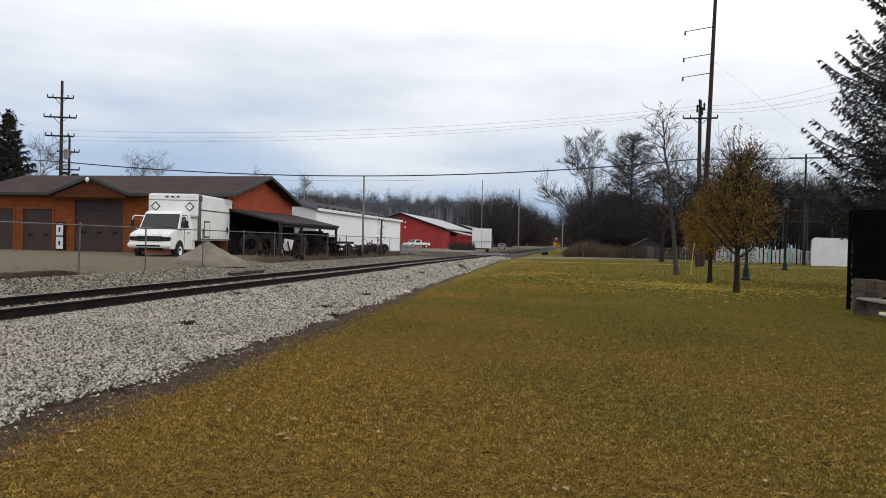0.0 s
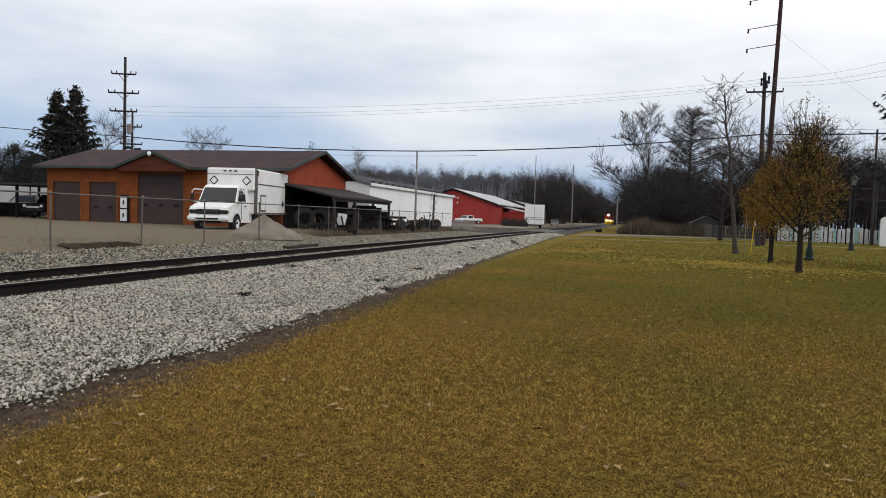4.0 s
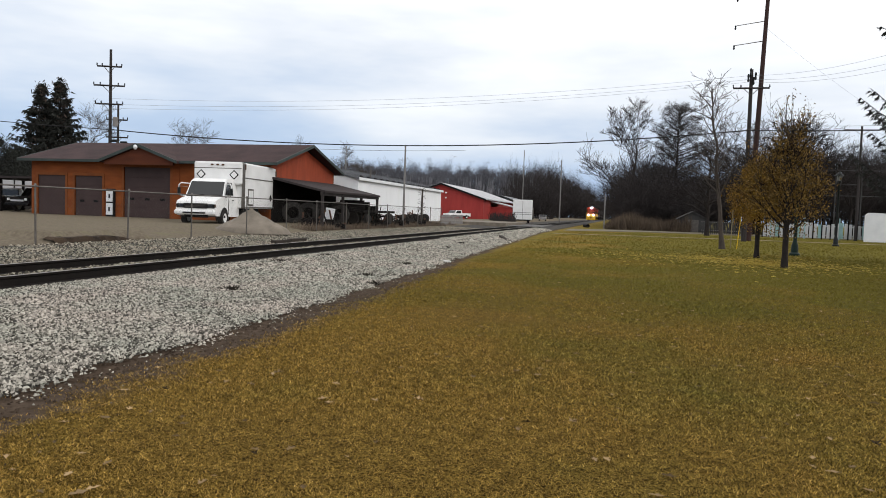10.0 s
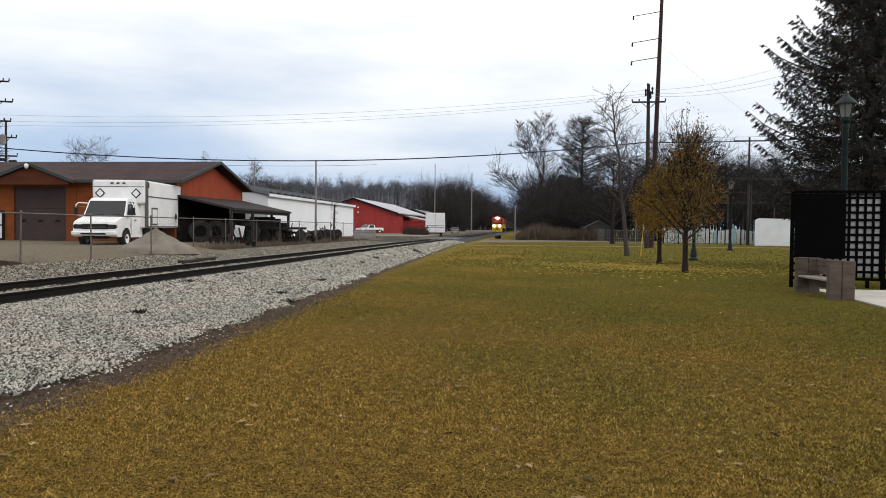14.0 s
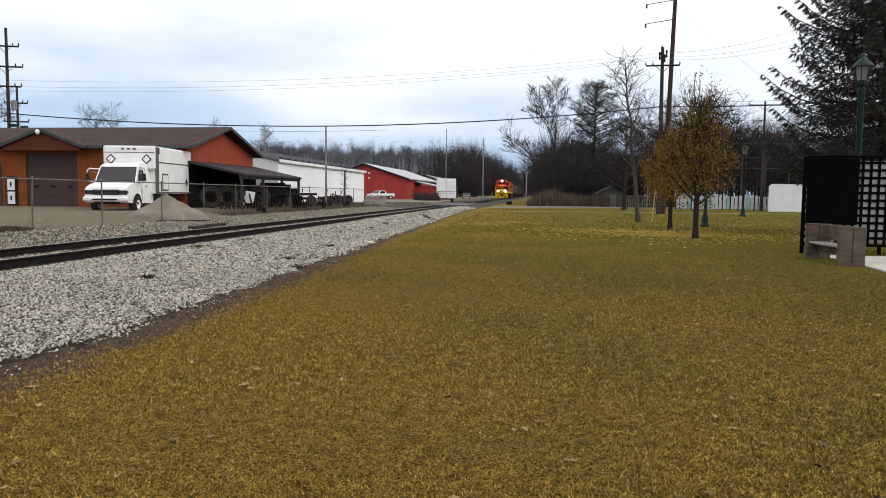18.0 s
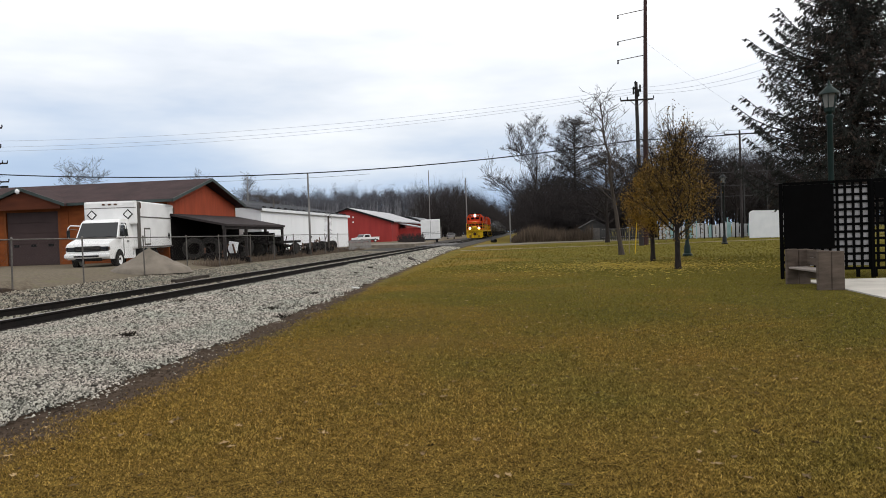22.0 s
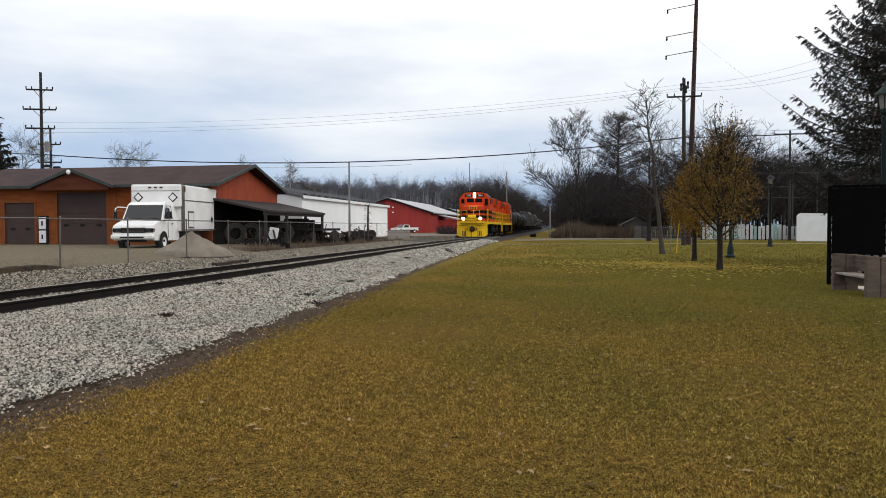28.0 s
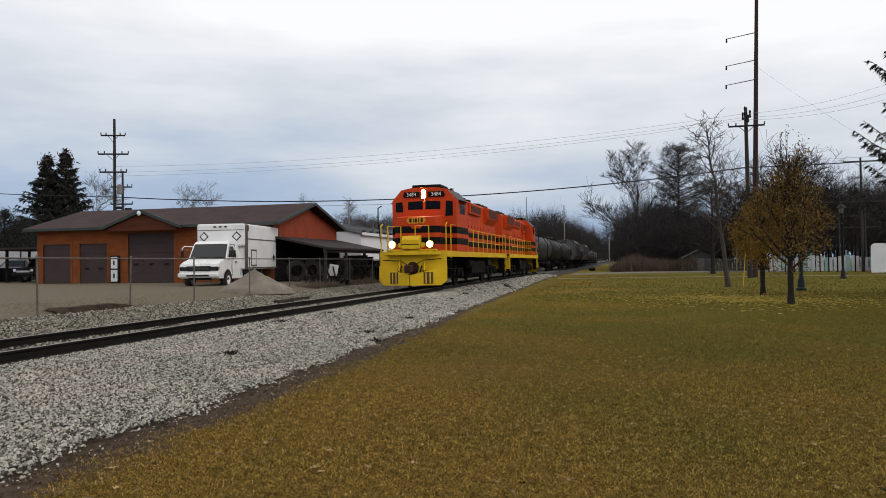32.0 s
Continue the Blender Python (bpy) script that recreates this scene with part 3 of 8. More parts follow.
def stones(name, x0, x1, y0, y1, count, size, label, yskew=1.0, spill=0.0, material="ballast_stone"):
    """Loose ballast stones: crooked faceted lumps."""
    y = y0 + (y1 - y0) * RNG.random(count) ** yskew
    x = x0 + (x1 - x0) * RNG.random(count)
    keep = np.array([a < toe_edge(b) - 0.06 + 0.06 * RNG.standard_normal() for a, b in zip(x, y)])
    if spill:
        keep = np.array([toe_edge(b) - 0.1 < a < toe_edge(b) + spill * abs(RNG.standard_normal()) for a, b in zip(x, y)])
    rail = (np.abs(np.abs(x - TRACK_X) - 0.7525) < 0.1)
    keep &= ~rail
    x, y = x[keep], y[keep]
    n = len(x)
    z = np.array([max(bed_z(a, b), 0.0) for a, b in zip(x, y)]) + RNG.random(n) * size * 0.9
    base = np.array([(1.15, 0, -0.55), (-1.15, 0, -0.55), (0, 1, -0.55), (0, -1, -0.55), (0.62, 0.22, 0.5), (-0.6, -0.22, 0.42)], float)
    tri = np.array([(0, 2, 4), (2, 5, 4), (2, 1, 5), (1, 3, 5), (3, 4, 5), (3, 0, 4)])
    s = size * (0.55 + 0.75 * RNG.random((n, 1, 1))) * (0.7 + 0.5 * RNG.random((n, 6, 1)))
    v = base[None] * s + RNG.standard_normal((n, 6, 3)) * size * 0.2
    a = RNG.random(n) * 6.283
    c, q = np.cos(a)[:, None], np.sin(a)[:, None]
    v = np.stack([v[:, :, 0] * c - v[:, :, 1] * q, v[:, :, 0] * q + v[:, :, 1] * c, v[:, :, 2]], -1)
    v += np.stack([x, y, z], -1)[:, None]
    f = (tri[None] + 6 * np.arange(n)[:, None, None]).reshape(-1, 3)
    solid(name, arrays_mesh(name, v.reshape(-1, 3), f, material), "", label, "ballast", "stuff")


def build_track():
    prof = [(-0.07, 0), (0.07, 0), (0.07, 0.012), (0.012, 0.03), (0.01, 0.125), (0.036, 0.14), (0.036, 0.168), (-0.036, 0.168), (-0.036, 0.14), (-0.01, 0.125), (-0.012, 0.03), (-0.07, 0.012)]
    for s in (-1, 1):
        cx = TRACK_X + s * 0.7525
        ob = solid("rail", G().prism([(cx + a, RAIL_Z - 0.172 + z) for a, z in prof], "y", -14, 640), "rail_steel", "dark rusty steel rail spiked to the ties", "rail", "structure", "rails of the line")
        part("running_surface", G().box(cx - 0.03, cx + 0.03, -14, 640, RAIL_Z - 0.005, RAIL_Z), "rail_head", ob, "worn shiny running surface")
    tie = G().box(-1.3, 1.3, -0.115, 0.115, -0.17, 0.0, 0.012).mesh("tie", "tie_wood")
    bed = thing("track_ties", pose(TRACK_X, 0, RAIL_Z - 0.165), "dark creosoted wooden ties sunk in the ballast", "track ties")
    for k in range(270):
        t = new("tie", tie)
        t.parent = bed
        t.matrix_basis = pose(random.uniform(-0.03, 0.03), -8 + k * 0.53 + random.uniform(-0.02, 0.02), random.uniform(-0.012, 0.0), 0, 0, random.uniform(-0.8, 0.8))
    # two spare ties left lying beyond the far rail
    for y, x, r in ((23.0, -11.4, 88), (24.6, -11.55, 84)):
        solid("spare_tie", G().box(-0.55, 0.55, -0.1, 0.1, 0, 0.12, 0.012), "tie_wood", "weathered dark tie lying loose on the ballast", "railroad tie", group="loose ties", m=pose(x, y, bed_z(x, y) - 0.01, 0, 0, r))


def build_roads():
    solid("road_crossing_right", G().prism([(-7.4, 72.5), (-2, 80), (4, 84.5), (300, 86), (300, 98), (4, 96), (-2, 92), (-7.4, 86)], "z", -0.2, 0.035), "street", "pale worn street running to the level crossing", "road", "structure")
    solid("road_crossing_left", G().box(-400, -10.9, 72, 88, 0.2, 0.625), "gravel_pile", "pale gravel street beyond the line", "road", "structure")
    for a, c, n in ((-7.45, -8.33, "outer"), (-8.47, -9.83, "middle"), (-9.97, -10.85, "far")):
        solid("crossing_panel", G().box(min(a, c), max(a, c), 72, 87, 0.1, RAIL_Z - 0.01, 0.02), "asphalt", "asphalt panel between the rails at the level crossing", "crossing panel", "structure")
    solid("sidewalk", G().prism([(-7.45, 71.9), (-7.25, 66.5), (-6.3, 62.6), (-5.0, 61.0), (0, 62.2), (9, 63.8), (60, 66), (60, 67.3), (9, 65.1), (0, 63.4), (-4.8, 62.3), (-5.8, 63.6), (-6.55, 66.8), (-6.7, 71.9)], "z", -0.1, 0.035), "worn_walk", "narrow tan worn sidewalk across the lawn", "sidewalk", "structure")
    # path and pad at the bench
    pad = G().prism([(6.75, 13.4), (8.2, 13.0), (14.0, 12.4), (14.0, 19.2), (7.0, 19.2), (6.95, 16.6)], "z", -0.08, 0.03)
    solid("concrete_pad", pad, "concrete", "light concrete pad before the trellis shelter", "pavement", "structure")


def grass_blades(name, count, x0, x1, y0, y1, h, w, power, label, fade_in=0.01, fade_out=0.01, material="grass_blade"):
    y = y0 + (y1 - y0) * RNG.random(count) ** power
    y = y[RNG.random(count) < np.minimum((y - y0) / fade_in, (y1 - y) / fade_out)]
    count = len(y)
    x = x0 + (x1 - x0) * RNG.random(count)
    keep = np.array([a > toe(b) + 0.46 + 0.34 * noise.noise((a * 1.3, b * 1.3, 5)) + 0.30 * noise.noise((a * 4.0, b * 4.0, 8)) + 0.16 * RNG.standard_normal() and not (a > 6.6 and 13 < b < 19.3) for a, b in zip(x, y)])
    x, y = x[keep], y[keep]
    n = len(x)
    a = RNG.random(n) * 6.283
    hh, ww = h * (0.5 + RNG.random(n)), w * (0.6 + 0.8 * RNG.random(n))
    lean = RNG.standard_normal((n, 2)) * hh[:, None] * 0.62
    v = np.zeros((n, 3, 3))
    v[:, 0] = np.stack([x - np.cos(a) * ww, y - np.sin(a) * ww, 0 * x], -1)
    v[:, 1] = np.stack([x + np.cos(a) * ww, y + np.sin(a) * ww, 0 * x], -1)
    v[:, 2] = np.stack([x + lean[:, 0], y + lean[:, 1], hh * 0.75], -1)
    f = np.arange(3 * n).reshape(n, 3)
    solid(name, arrays_mesh(name, v.reshape(-1, 3), f, material), "", label, "grass", "stuff")


def fallen_leaves(name, places, size, material, label):
    n = len(places)
    a = RNG.random(n) * 6.283
    s = size * (0.5 + RNG.random(n))
    base = np.array([(-1, 0, 0), (-0.55, -0.35, 0.2), (-0.2, -0.2, 0.05), (0.15, -0.6, 0.3), (0.45, -0.25, 0.1), (1, 0, 0.15), (0.4, 0.28, 0.1), (0.1, 0.6, 0.35), (-0.25, 0.22, 0.05), (-0.6, 0.3, 0.25)])
    v = base[None] * s[:, None, None]
    v[:, :, 1] *= 0.8 + 0.5 * RNG.random((n, 1))
    v[:, :, 2] *= RNG.random((n, 1)) * 1.6
    c, q = np.cos(a)[:, None], np.sin(a)[:, None]
    v = np.stack([v[:, :, 0] * c - v[:, :, 1] * q, v[:, :, 0] * q + v[:, :, 1] * c, v[:, :, 2]], -1)
    v += np.asarray(places)[:, None]
    fan = np.array([(0, 1, 2), (0, 2, 8), (0, 8, 9), (2, 3, 4), (2, 4, 6), (2, 6, 8), (8, 6, 7), (4, 5, 6)])
    f = fan[None] + 10 * np.arange(n)[:, None, None]
    solid(name, arrays_mesh(name, v.reshape(-1, 3), f.reshape(-1, 3), material), "", label, "leaves", "stuff")


def build_litter():
    n = 1500
    y = 2.2 + 26 * RNG.random(n) ** 1.2
    x = -4.0 + 16 * RNG.random(n)
    ok = ~((x > 6.5) & (y > 13) & (y < 19.5))
    fallen_leaves("leaf_litter", np.stack([x[ok], y[ok], np.full(ok.sum(), 0.025)], -1), 0.034, "leaf_litter", "scattered brown fallen leaves on the lawn")
    # blown towards the line from under the two crowns
    n = 4600
    r, a = np.abs(RNG.standard_normal(n)) * 2.7, RNG.random(n) * 6.283
    lee = RNG.random(n) < 0.5
    cx, cy = np.where(lee, 4.9, 3.6), np.where(lee, 27.2, 29.6)
    fallen_leaves("fallen_yellow_leaves", np.stack([cx + r * np.cos(a) * 1.15, cy + r * np.sin(a) * 0.95, np.full(n, 0.04)], -1), 0.052, "leaf_yellow", "yellow leaves fallen round the young pear trees")


# ---- buildings ----
def overhead_door(parent, x0, x1, y, z0, z1, rows, slots):
    door = part("overhead_door", G().box(x0, x1, y, y + 0.06, z0, z1), "door_brown", parent, "closed brown overhead garage door")
    h = (z1 - z0) / rows
    for k in range(rows):
        part("door_panel", G().box(x0 + 0.02, x1 - 0.02, y - 0.03, y - 0.002, z0 + k * h + 0.004, z0 + (k + 1) * h - 0.004, 0.008), "door_brown", door)
    w = (x1 - x0)
    for k in range(slots):
        cx = x0 + w * (k + 0.5) / slots
        zc = z0 + 0.37 * (z1 - z0)
        part("door_window", G().box(cx - 0.16, cx + 0.16, y - 0.045, y - 0.028, zc - 0.07, zc + 0.07, 0.01), "black_plastic", door, "small dark slot window")


def build_garage():
    x0, x1, y0, y1, z0, ze = -34.45, -18.75, 36.5, 45.4, LOT_Z, 3.87
    ho = thing("garage", pose(0, 0, 0), "orange-stained garage with brown overhead doors and a brown shingle roof", "garage")
    doors = [(-34.0, -32.05, 2.95), (-31.4, -29.5, 2.95), (-28.05, -25.0, 3.5)]
    x = x0
    for a, c, top in doors:
        part("wall_panel", G().box(x, a, y0, y0 + 0.2, z0 - 0.3, ze), "siding_orange", ho, "orange-brown stained siding")
        part("wall_panel", G().box(a, c, y0, y0 + 0.2, top, ze), "siding_orange", ho, "orange-brown stained siding")
        x = c
    part("wall_panel", G().box(x, x1, y0, y0 + 0.2, z0 - 0.3, ze), "siding_orange", ho, "orange-brown stained siding")
    for a, c, top in doors:
        fr = G().box(a - 0.14, a, y0 - 0.025, y0 + 0.02, z0, top + 0.14).box(c, c + 0.14, y0 - 0.025, y0 + 0.02, z0, top + 0.14).box(a, c, y0 - 0.025, y0 + 0.02, top, top + 0.14)
        part("door_trim", fr, "trim_tan", ho)
    overhead_door(ho, -34.0, -32.05, y0 + 0.08, z0, 2.95, 4, 0)
    overhead_door(ho, -31.4, -29.5, y0 + 0.08, z0, 2.95, 4, 2)
    overhead_door(ho, -28.05, -25.0, y0 + 0.08, z0, 3.5, 5, 3)
    yr, zr = (y0 + y1) / 2, 5.14
    part("gable_wall", G().prism([(y0 + 0.2, z0 - 0.3), (y1, z0 - 0.3), (y1, ze), (yr, zr - 0.12), (y0 + 0.2, ze)], "x", x1 - 0.2, x1), "siding_gable", ho, "reddish orange gable wall facing the track")
    part("gable_wall", G().prism([(y0 + 0.2, z0 - 0.3), (y1, z0 - 0.3), (y1, ze), (yr, zr - 0.12), (y0 + 0.2, ze)], "x", x0, x0 + 0.2), "siding_orange", ho)
    part("back_wall", G().box(x0, x1, y1, y1 + 0.2, z0 - 0.3, ze), "siding_orange", ho)
    # roof: two slopes with green fascia
    o, ex = 0.5, 0.55
    k = (zr - ze) / (yr - y0)
    part("roof", G().prism([(y0 - o, ze - k * o + 0.16), (yr, zr + 0.16), (yr, zr), (y0 - o, ze - k * o)], "x", x0 - ex, x1 + ex), "shingle_brown", ho, "brown asphalt shingle roof slope")
    part("roof", G().prism([(y1 + o, ze - k * o + 0.16), (yr, zr + 0.16), (yr, zr), (y1 + o, ze - k * o)], "x", x0 - ex, x1 + ex), "shingle_brown", ho)
    part("fascia", G().box(x0 - ex, x1 + ex, y0 - o - 0.05, y0 - o, ze - k * o + 0.01, ze - k * o + 0.15), "trim_green", ho, "dark green fascia board")
    for xx in (x1 + ex, x0 - ex - 0.05):
        part("rake_board", G().prism([(y0 - o, ze - k * o), (yr, zr), (y1 + o, ze - k * o), (y1 + o, ze - k * o + 0.17), (yr, zr + 0.17), (y0 - o, ze - k * o + 0.17)], "x", xx, xx + 0.05), "trim_green", ho, "dark green rake board")
    # cross gable over the tall door
    cx, hw, zp, ye = -26.65, 2.55, 4.64, y0 - 0.76
    zl = ze - k * 0.2
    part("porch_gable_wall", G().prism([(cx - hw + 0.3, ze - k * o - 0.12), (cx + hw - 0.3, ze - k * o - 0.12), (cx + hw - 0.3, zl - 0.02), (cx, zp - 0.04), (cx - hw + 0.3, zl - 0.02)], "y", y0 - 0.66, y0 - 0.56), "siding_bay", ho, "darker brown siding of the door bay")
    for a, c in ((-28.9, -28.19), (-24.86, -24.4)):
        part("bay_panel", G().box(a, c, y0 - 0.03, y0 - 0.004, z0, ze - 0.2), "siding_orange", ho)
    for s in (-1, 1):
        part("porch_gable_roof", G().prism([(cx, zp), (cx + s * hw, zl - 0.1), (cx + s * hw, zl + 0.04), (cx, zp + 0.15)], "y", ye, 40.4), "shingle_brown", ho)
        part("rake_board", G().prism([(cx, zp - 0.01), (cx + s * hw, zl - 0.11), (cx + s * hw, zl + 0.06), (cx, zp + 0.17)], "y", ye - 0.05, ye), "trim_green", ho, "dark green rake board")
    lamp = part("gable_lamp", G().lathe([(0.03, 0.14), (0.10, 0.08), (0.115, 0.0), (0.09, -0.08), (0.03, -0.14)], 10, "z", (cx, ye - 0.14, zp - 0.06)), "white_pvc", ho, "white barn lamp at the gable peak", True)
    # open lean-to on the gable side
    lx0, lx1, ly0, ly1, zt, zb = x1, -15.55, 36.6, 46.0, 3.02, 2.34
    part("lean_to_roof", G().prism([(lx0, zt), (lx1, zb), (lx1, zb + 0.12), (lx0, zt + 0.12)], "y", ly0, ly1), "shingle_dark", ho, "dark low lean-to roof")
    for y in (ly0 + 0.1, 39.7, 42.8, ly1 - 0.1):
        part("lean_to_post", G().box(lx1 + 0.1 - 0.35, lx1 + 0.1 - 0.21, y - 0.07, y + 0.07, LOT_Z - 0.2, zb + 0.06), "wood_pole", ho)
    part("lean_to_beam", G().box(lx1 - 0.27, lx1 - 0.1, ly0, ly1, zb - 0.15, zb + 0.04), "wood_pole", ho)
    for k in range(7):
        bx = lx0 + 0.06 + k * 0.41
        part("lean_to_board", G().box(bx, bx + 0.39, ly1 - 0.12, ly1 - 0.06, LOT_Z - 0.2, (1.95, 1.7, 2.05, 1.8, 1.6, 2.0, 1.75)[k]), "scrap", ho, "dark board of the low lean-to back")
    # near-black sheet added over the gable wall to stand for the roof's shade
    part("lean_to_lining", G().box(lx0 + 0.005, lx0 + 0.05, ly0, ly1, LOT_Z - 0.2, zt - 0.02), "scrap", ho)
    # two stacked white notice cabinets by the tall door
    cab = thing("notice_cabinet", pose(-28.85, y0 - 0.2, LOT_Z), "two stacked white panels in a dark frame by the garage", "cabinet")
    part("frame", G().box(-0.28, 0.28, 0, 0.18, 0, 1.62, 0.02), "black_plastic", cab)
    for z in (0.1, 0.86):
        p = part("panel", G().box(-0.22, 0.22, -0.03, -0.002, z, z + 0.68, 0.02), "white_pvc", cab, "white panel with a small dark mark")
        part("mark", G().box(-0.05, 0.05, -0.04, -0.032, z + 0.2, z + 0.46), "lamp_dark", p)


def build_white_building():
    b = thing("white_shop", pose(0, 0, 0), "long low white metal shop with a dark grey roof", "building")
    x0, x1, y0, y1, z0, ze = -25.6, -17.5, 46.9, 71.0, 0.4, 3.62
    part("track_side_wall", G().box(x1 - 0.2, x1, y0, y1, z0 - 0.3, ze), "white_siding", b, "white metal siding facing the track")
    xr, zr = (x0 + x1) / 2, 4.55
    for y in (y0, y1 - 0.2):
        part("end_wall", G().prism([(x0, z0 - 0.3), (x1 - 0.2, z0 - 0.3), (x1 - 0.2, ze), (xr, zr - 0.06), (x0, ze)], "y", y, y + 0.2), "white_siding", b)
    part("back_wall", G().box(x0 - 0.2, x0, y0, y1, z0 - 0.3, ze), "white_siding", b)
    for s, xe in ((1, x1 + 0.15), (-1, x0 - 0.35)):
        part("roof", G().prism([(xr, zr), (xe, ze - 0.05), (xe, ze + 0.06), (xr, zr + 0.1)], "y", y0 - 0.2, y1 + 0.2), "metal_roof_grey", b, "dark grey metal roof slope")
    rib = G().prism([(xr, zr + 0.1), (x1 + 0.15, ze + 0.06), (x1 + 0.15, ze + 0.1), (xr, zr + 0.14)], "y", -0.03, 0.03).mesh("roof_rib", "metal_roof_grey")
    for k in range(40):
        part("roof_rib", rib, "", b).location = (0, y0 + k * 0.61, 0)
    part("eave_trim", G().box(x1 + 0.15, x1 + 0.2, y0 - 0.2, y1 + 0.2, ze - 0.12, ze + 0.08), "white_pvc", b)
    for k in range(8):
        part("siding_seam", G().box(x1 + 0.0, x1 + 0.006, y0 + 0.4 + k * 3.0, y0 + 0.42 + k * 3.0, z0, ze - 0.1), "white_siding", b)
    for k in range(16):
        yk = y0 + 0.8 + k * 1.5
        part("snow_guard", G().box(x1 - 0.12, x1 + 0.02, yk - 0.22, yk + 0.22, ze + 0.05, ze + 0.24, 0.03), "black_plastic", b, "dark snow guard on the eave")
    part("vent_pipe", G().tube((x1 - 0.9, 52.0, 3.7), (x1 - 0.9, 52.0, 4.55), 0.07, n=8), "galvanised", b)


def build_red_barn():
    b = thing("red_barn", pose(0, 0, 0), "long red metal barn with a pale roof", "barn")
    y0, y1, xp, zp, xe, ze, z0 = 114.0, 150.0, -28.0, 6.1, -21.0, 3.8, 0.5
    xw = 2 * xp - xe
    part("gable_wall", G().prism([(xw, z0), (xe, z0), (xe, ze), (xp, zp), (xw, ze)], "y", y0, y0 + 0.25), "barn_red", b, "red metal gable wall")
    part("side_wall", G().box(xe - 0.25, xe, y0 + 0.25, y1, z0, ze), "barn_red", b)
    part("side_wall", G().box(xw, xw + 0.25, y0 + 0.25, y1, z0, ze), "barn_red", b)
    for s, x in ((1, xe + 0.5), (-1, xw - 0.5)):
        part("roof", G().prism([(xp, zp + 0.02), (x, ze - 0.1), (x, ze + 0.08), (xp, zp + 0.2)], "y", y0 - 0.4, y1), "metal_roof_light", b, "pale weathered metal roof slope")
        part("rake_trim", G().prism([(xp, zp - 0.1), (x, ze - 0.24), (x, ze + 0.02), (xp, zp + 0.16)], "y", y0 - 0.46, y0 - 0.4), "black_plastic", b)
    part("annex_wall", G().box(xe, -17.2, 121, 128, z0, 2.7), "barn_red", b)
    part("annex_roof", G().prism([(xe, 3.5), (-16.8, 2.6), (-16.8, 2.75), (xe, 3.65)], "y", 120.6, 128.4), "metal_roof_light", b, "pale annex roof")
    for z in (4.0, 3.2):
        part("gable_lamp", G().lathe([(0.04, 0.14), (0.14, 0.08), (0.15, -0.06), (0.04, -0.12)], 10, "z", (-27.2, y0 - 0.18, z + 0.7)), "white_pvc", b)
    part("dark_wing_roof", G().prism([(-36, 5.2), (-24.0, 5.4), (-24.0, 5.5), (-36, 5.3)], "y", 151, 175), "metal_roof_grey", b)
    part("dark_wing_wall", G().box(-36, -22.5, 151.2, 175, z0, 5.0), "metal_roof_grey", b)
    part("dark_wing_slope", G().prism([(-24.0, 5.4), (-21.2, 4.4), (-21.2, 4.5), (-24.0, 5.5)], "y", 151, 175), "metal_roof_grey", b)


def build_trailer():
    r = 106.0
    t = thing("white_trailer", pose(-r * math.sin(radians(7.38)), r * math.cos(radians(7.38)), 0.32, 0, 0, 8), "white box trailer parked by the barn", "trailer")
    part("body", G().box(-1.35, 1.5, 0, 6.5, 0.5, 3.4, 0.06), "white_paint", t)
    part("door_seam", G().box(0.055, 0.095, -0.015, 0.0, 0.55, 3.3), "galvanised", t)
    for z in (1.25, 1.5):
        part("door_bar", G().box(-1.25, 1.4, -0.03, 0.0, z, z + 0.05), "galvanised", t)
    part("bumper", G().box(-1.2, 1.2, -0.06, 0.1, 0.35, 0.5), "black_plastic", t)
    for x in (-1.0, 1.0):
        for y in (1.0, 5.2):
            part("wheel", G().lathe([(0.2, -0.14), (0.45, -0.12), (0.47, 0), (0.45, 0.12), (0.2, 0.14)], 14, "x", (x, y, 0.47)), "tyre", t, "", True)
    part("side_tank", G().box(1.32, 1.75, 1.5, 2.6, 0.6, 2.3, 0.08), "galvanised", t)


# ---- vehicles ----
def wheel_mesh(r, w):
    ty = G().lathe([(r * 0.58, -w / 2), (r * 0.9, -w / 2), (r, -w / 4), (r, w / 4), (r * 0.9, w / 2), (r * 0.58, w / 2), (r * 0.58, -w / 2)], 20, "x", cap=False).mesh("tyre", "tyre", True)
    rim = G().lathe([(0.02, -w * 0.3), (r * 0.3, -w * 0.35), (r * 0.5, -w * 0.42), (r * 0.59, -w * 0.46), (r * 0.59, w * 0.46), (r * 0.5, w * 0.42), (r * 0.3, w * 0.35), (0.02, w * 0.3)], 16, "x").mesh("rim", "white_paint", True)
    return ty, rim


def add_wheel(parent, x, y, z, meshes):
    w = part("wheel", meshes[0], "", parent)
    w.location = (x, y, z)
    part("rim", meshes[1], "", w, "painted steel rim")
    return w


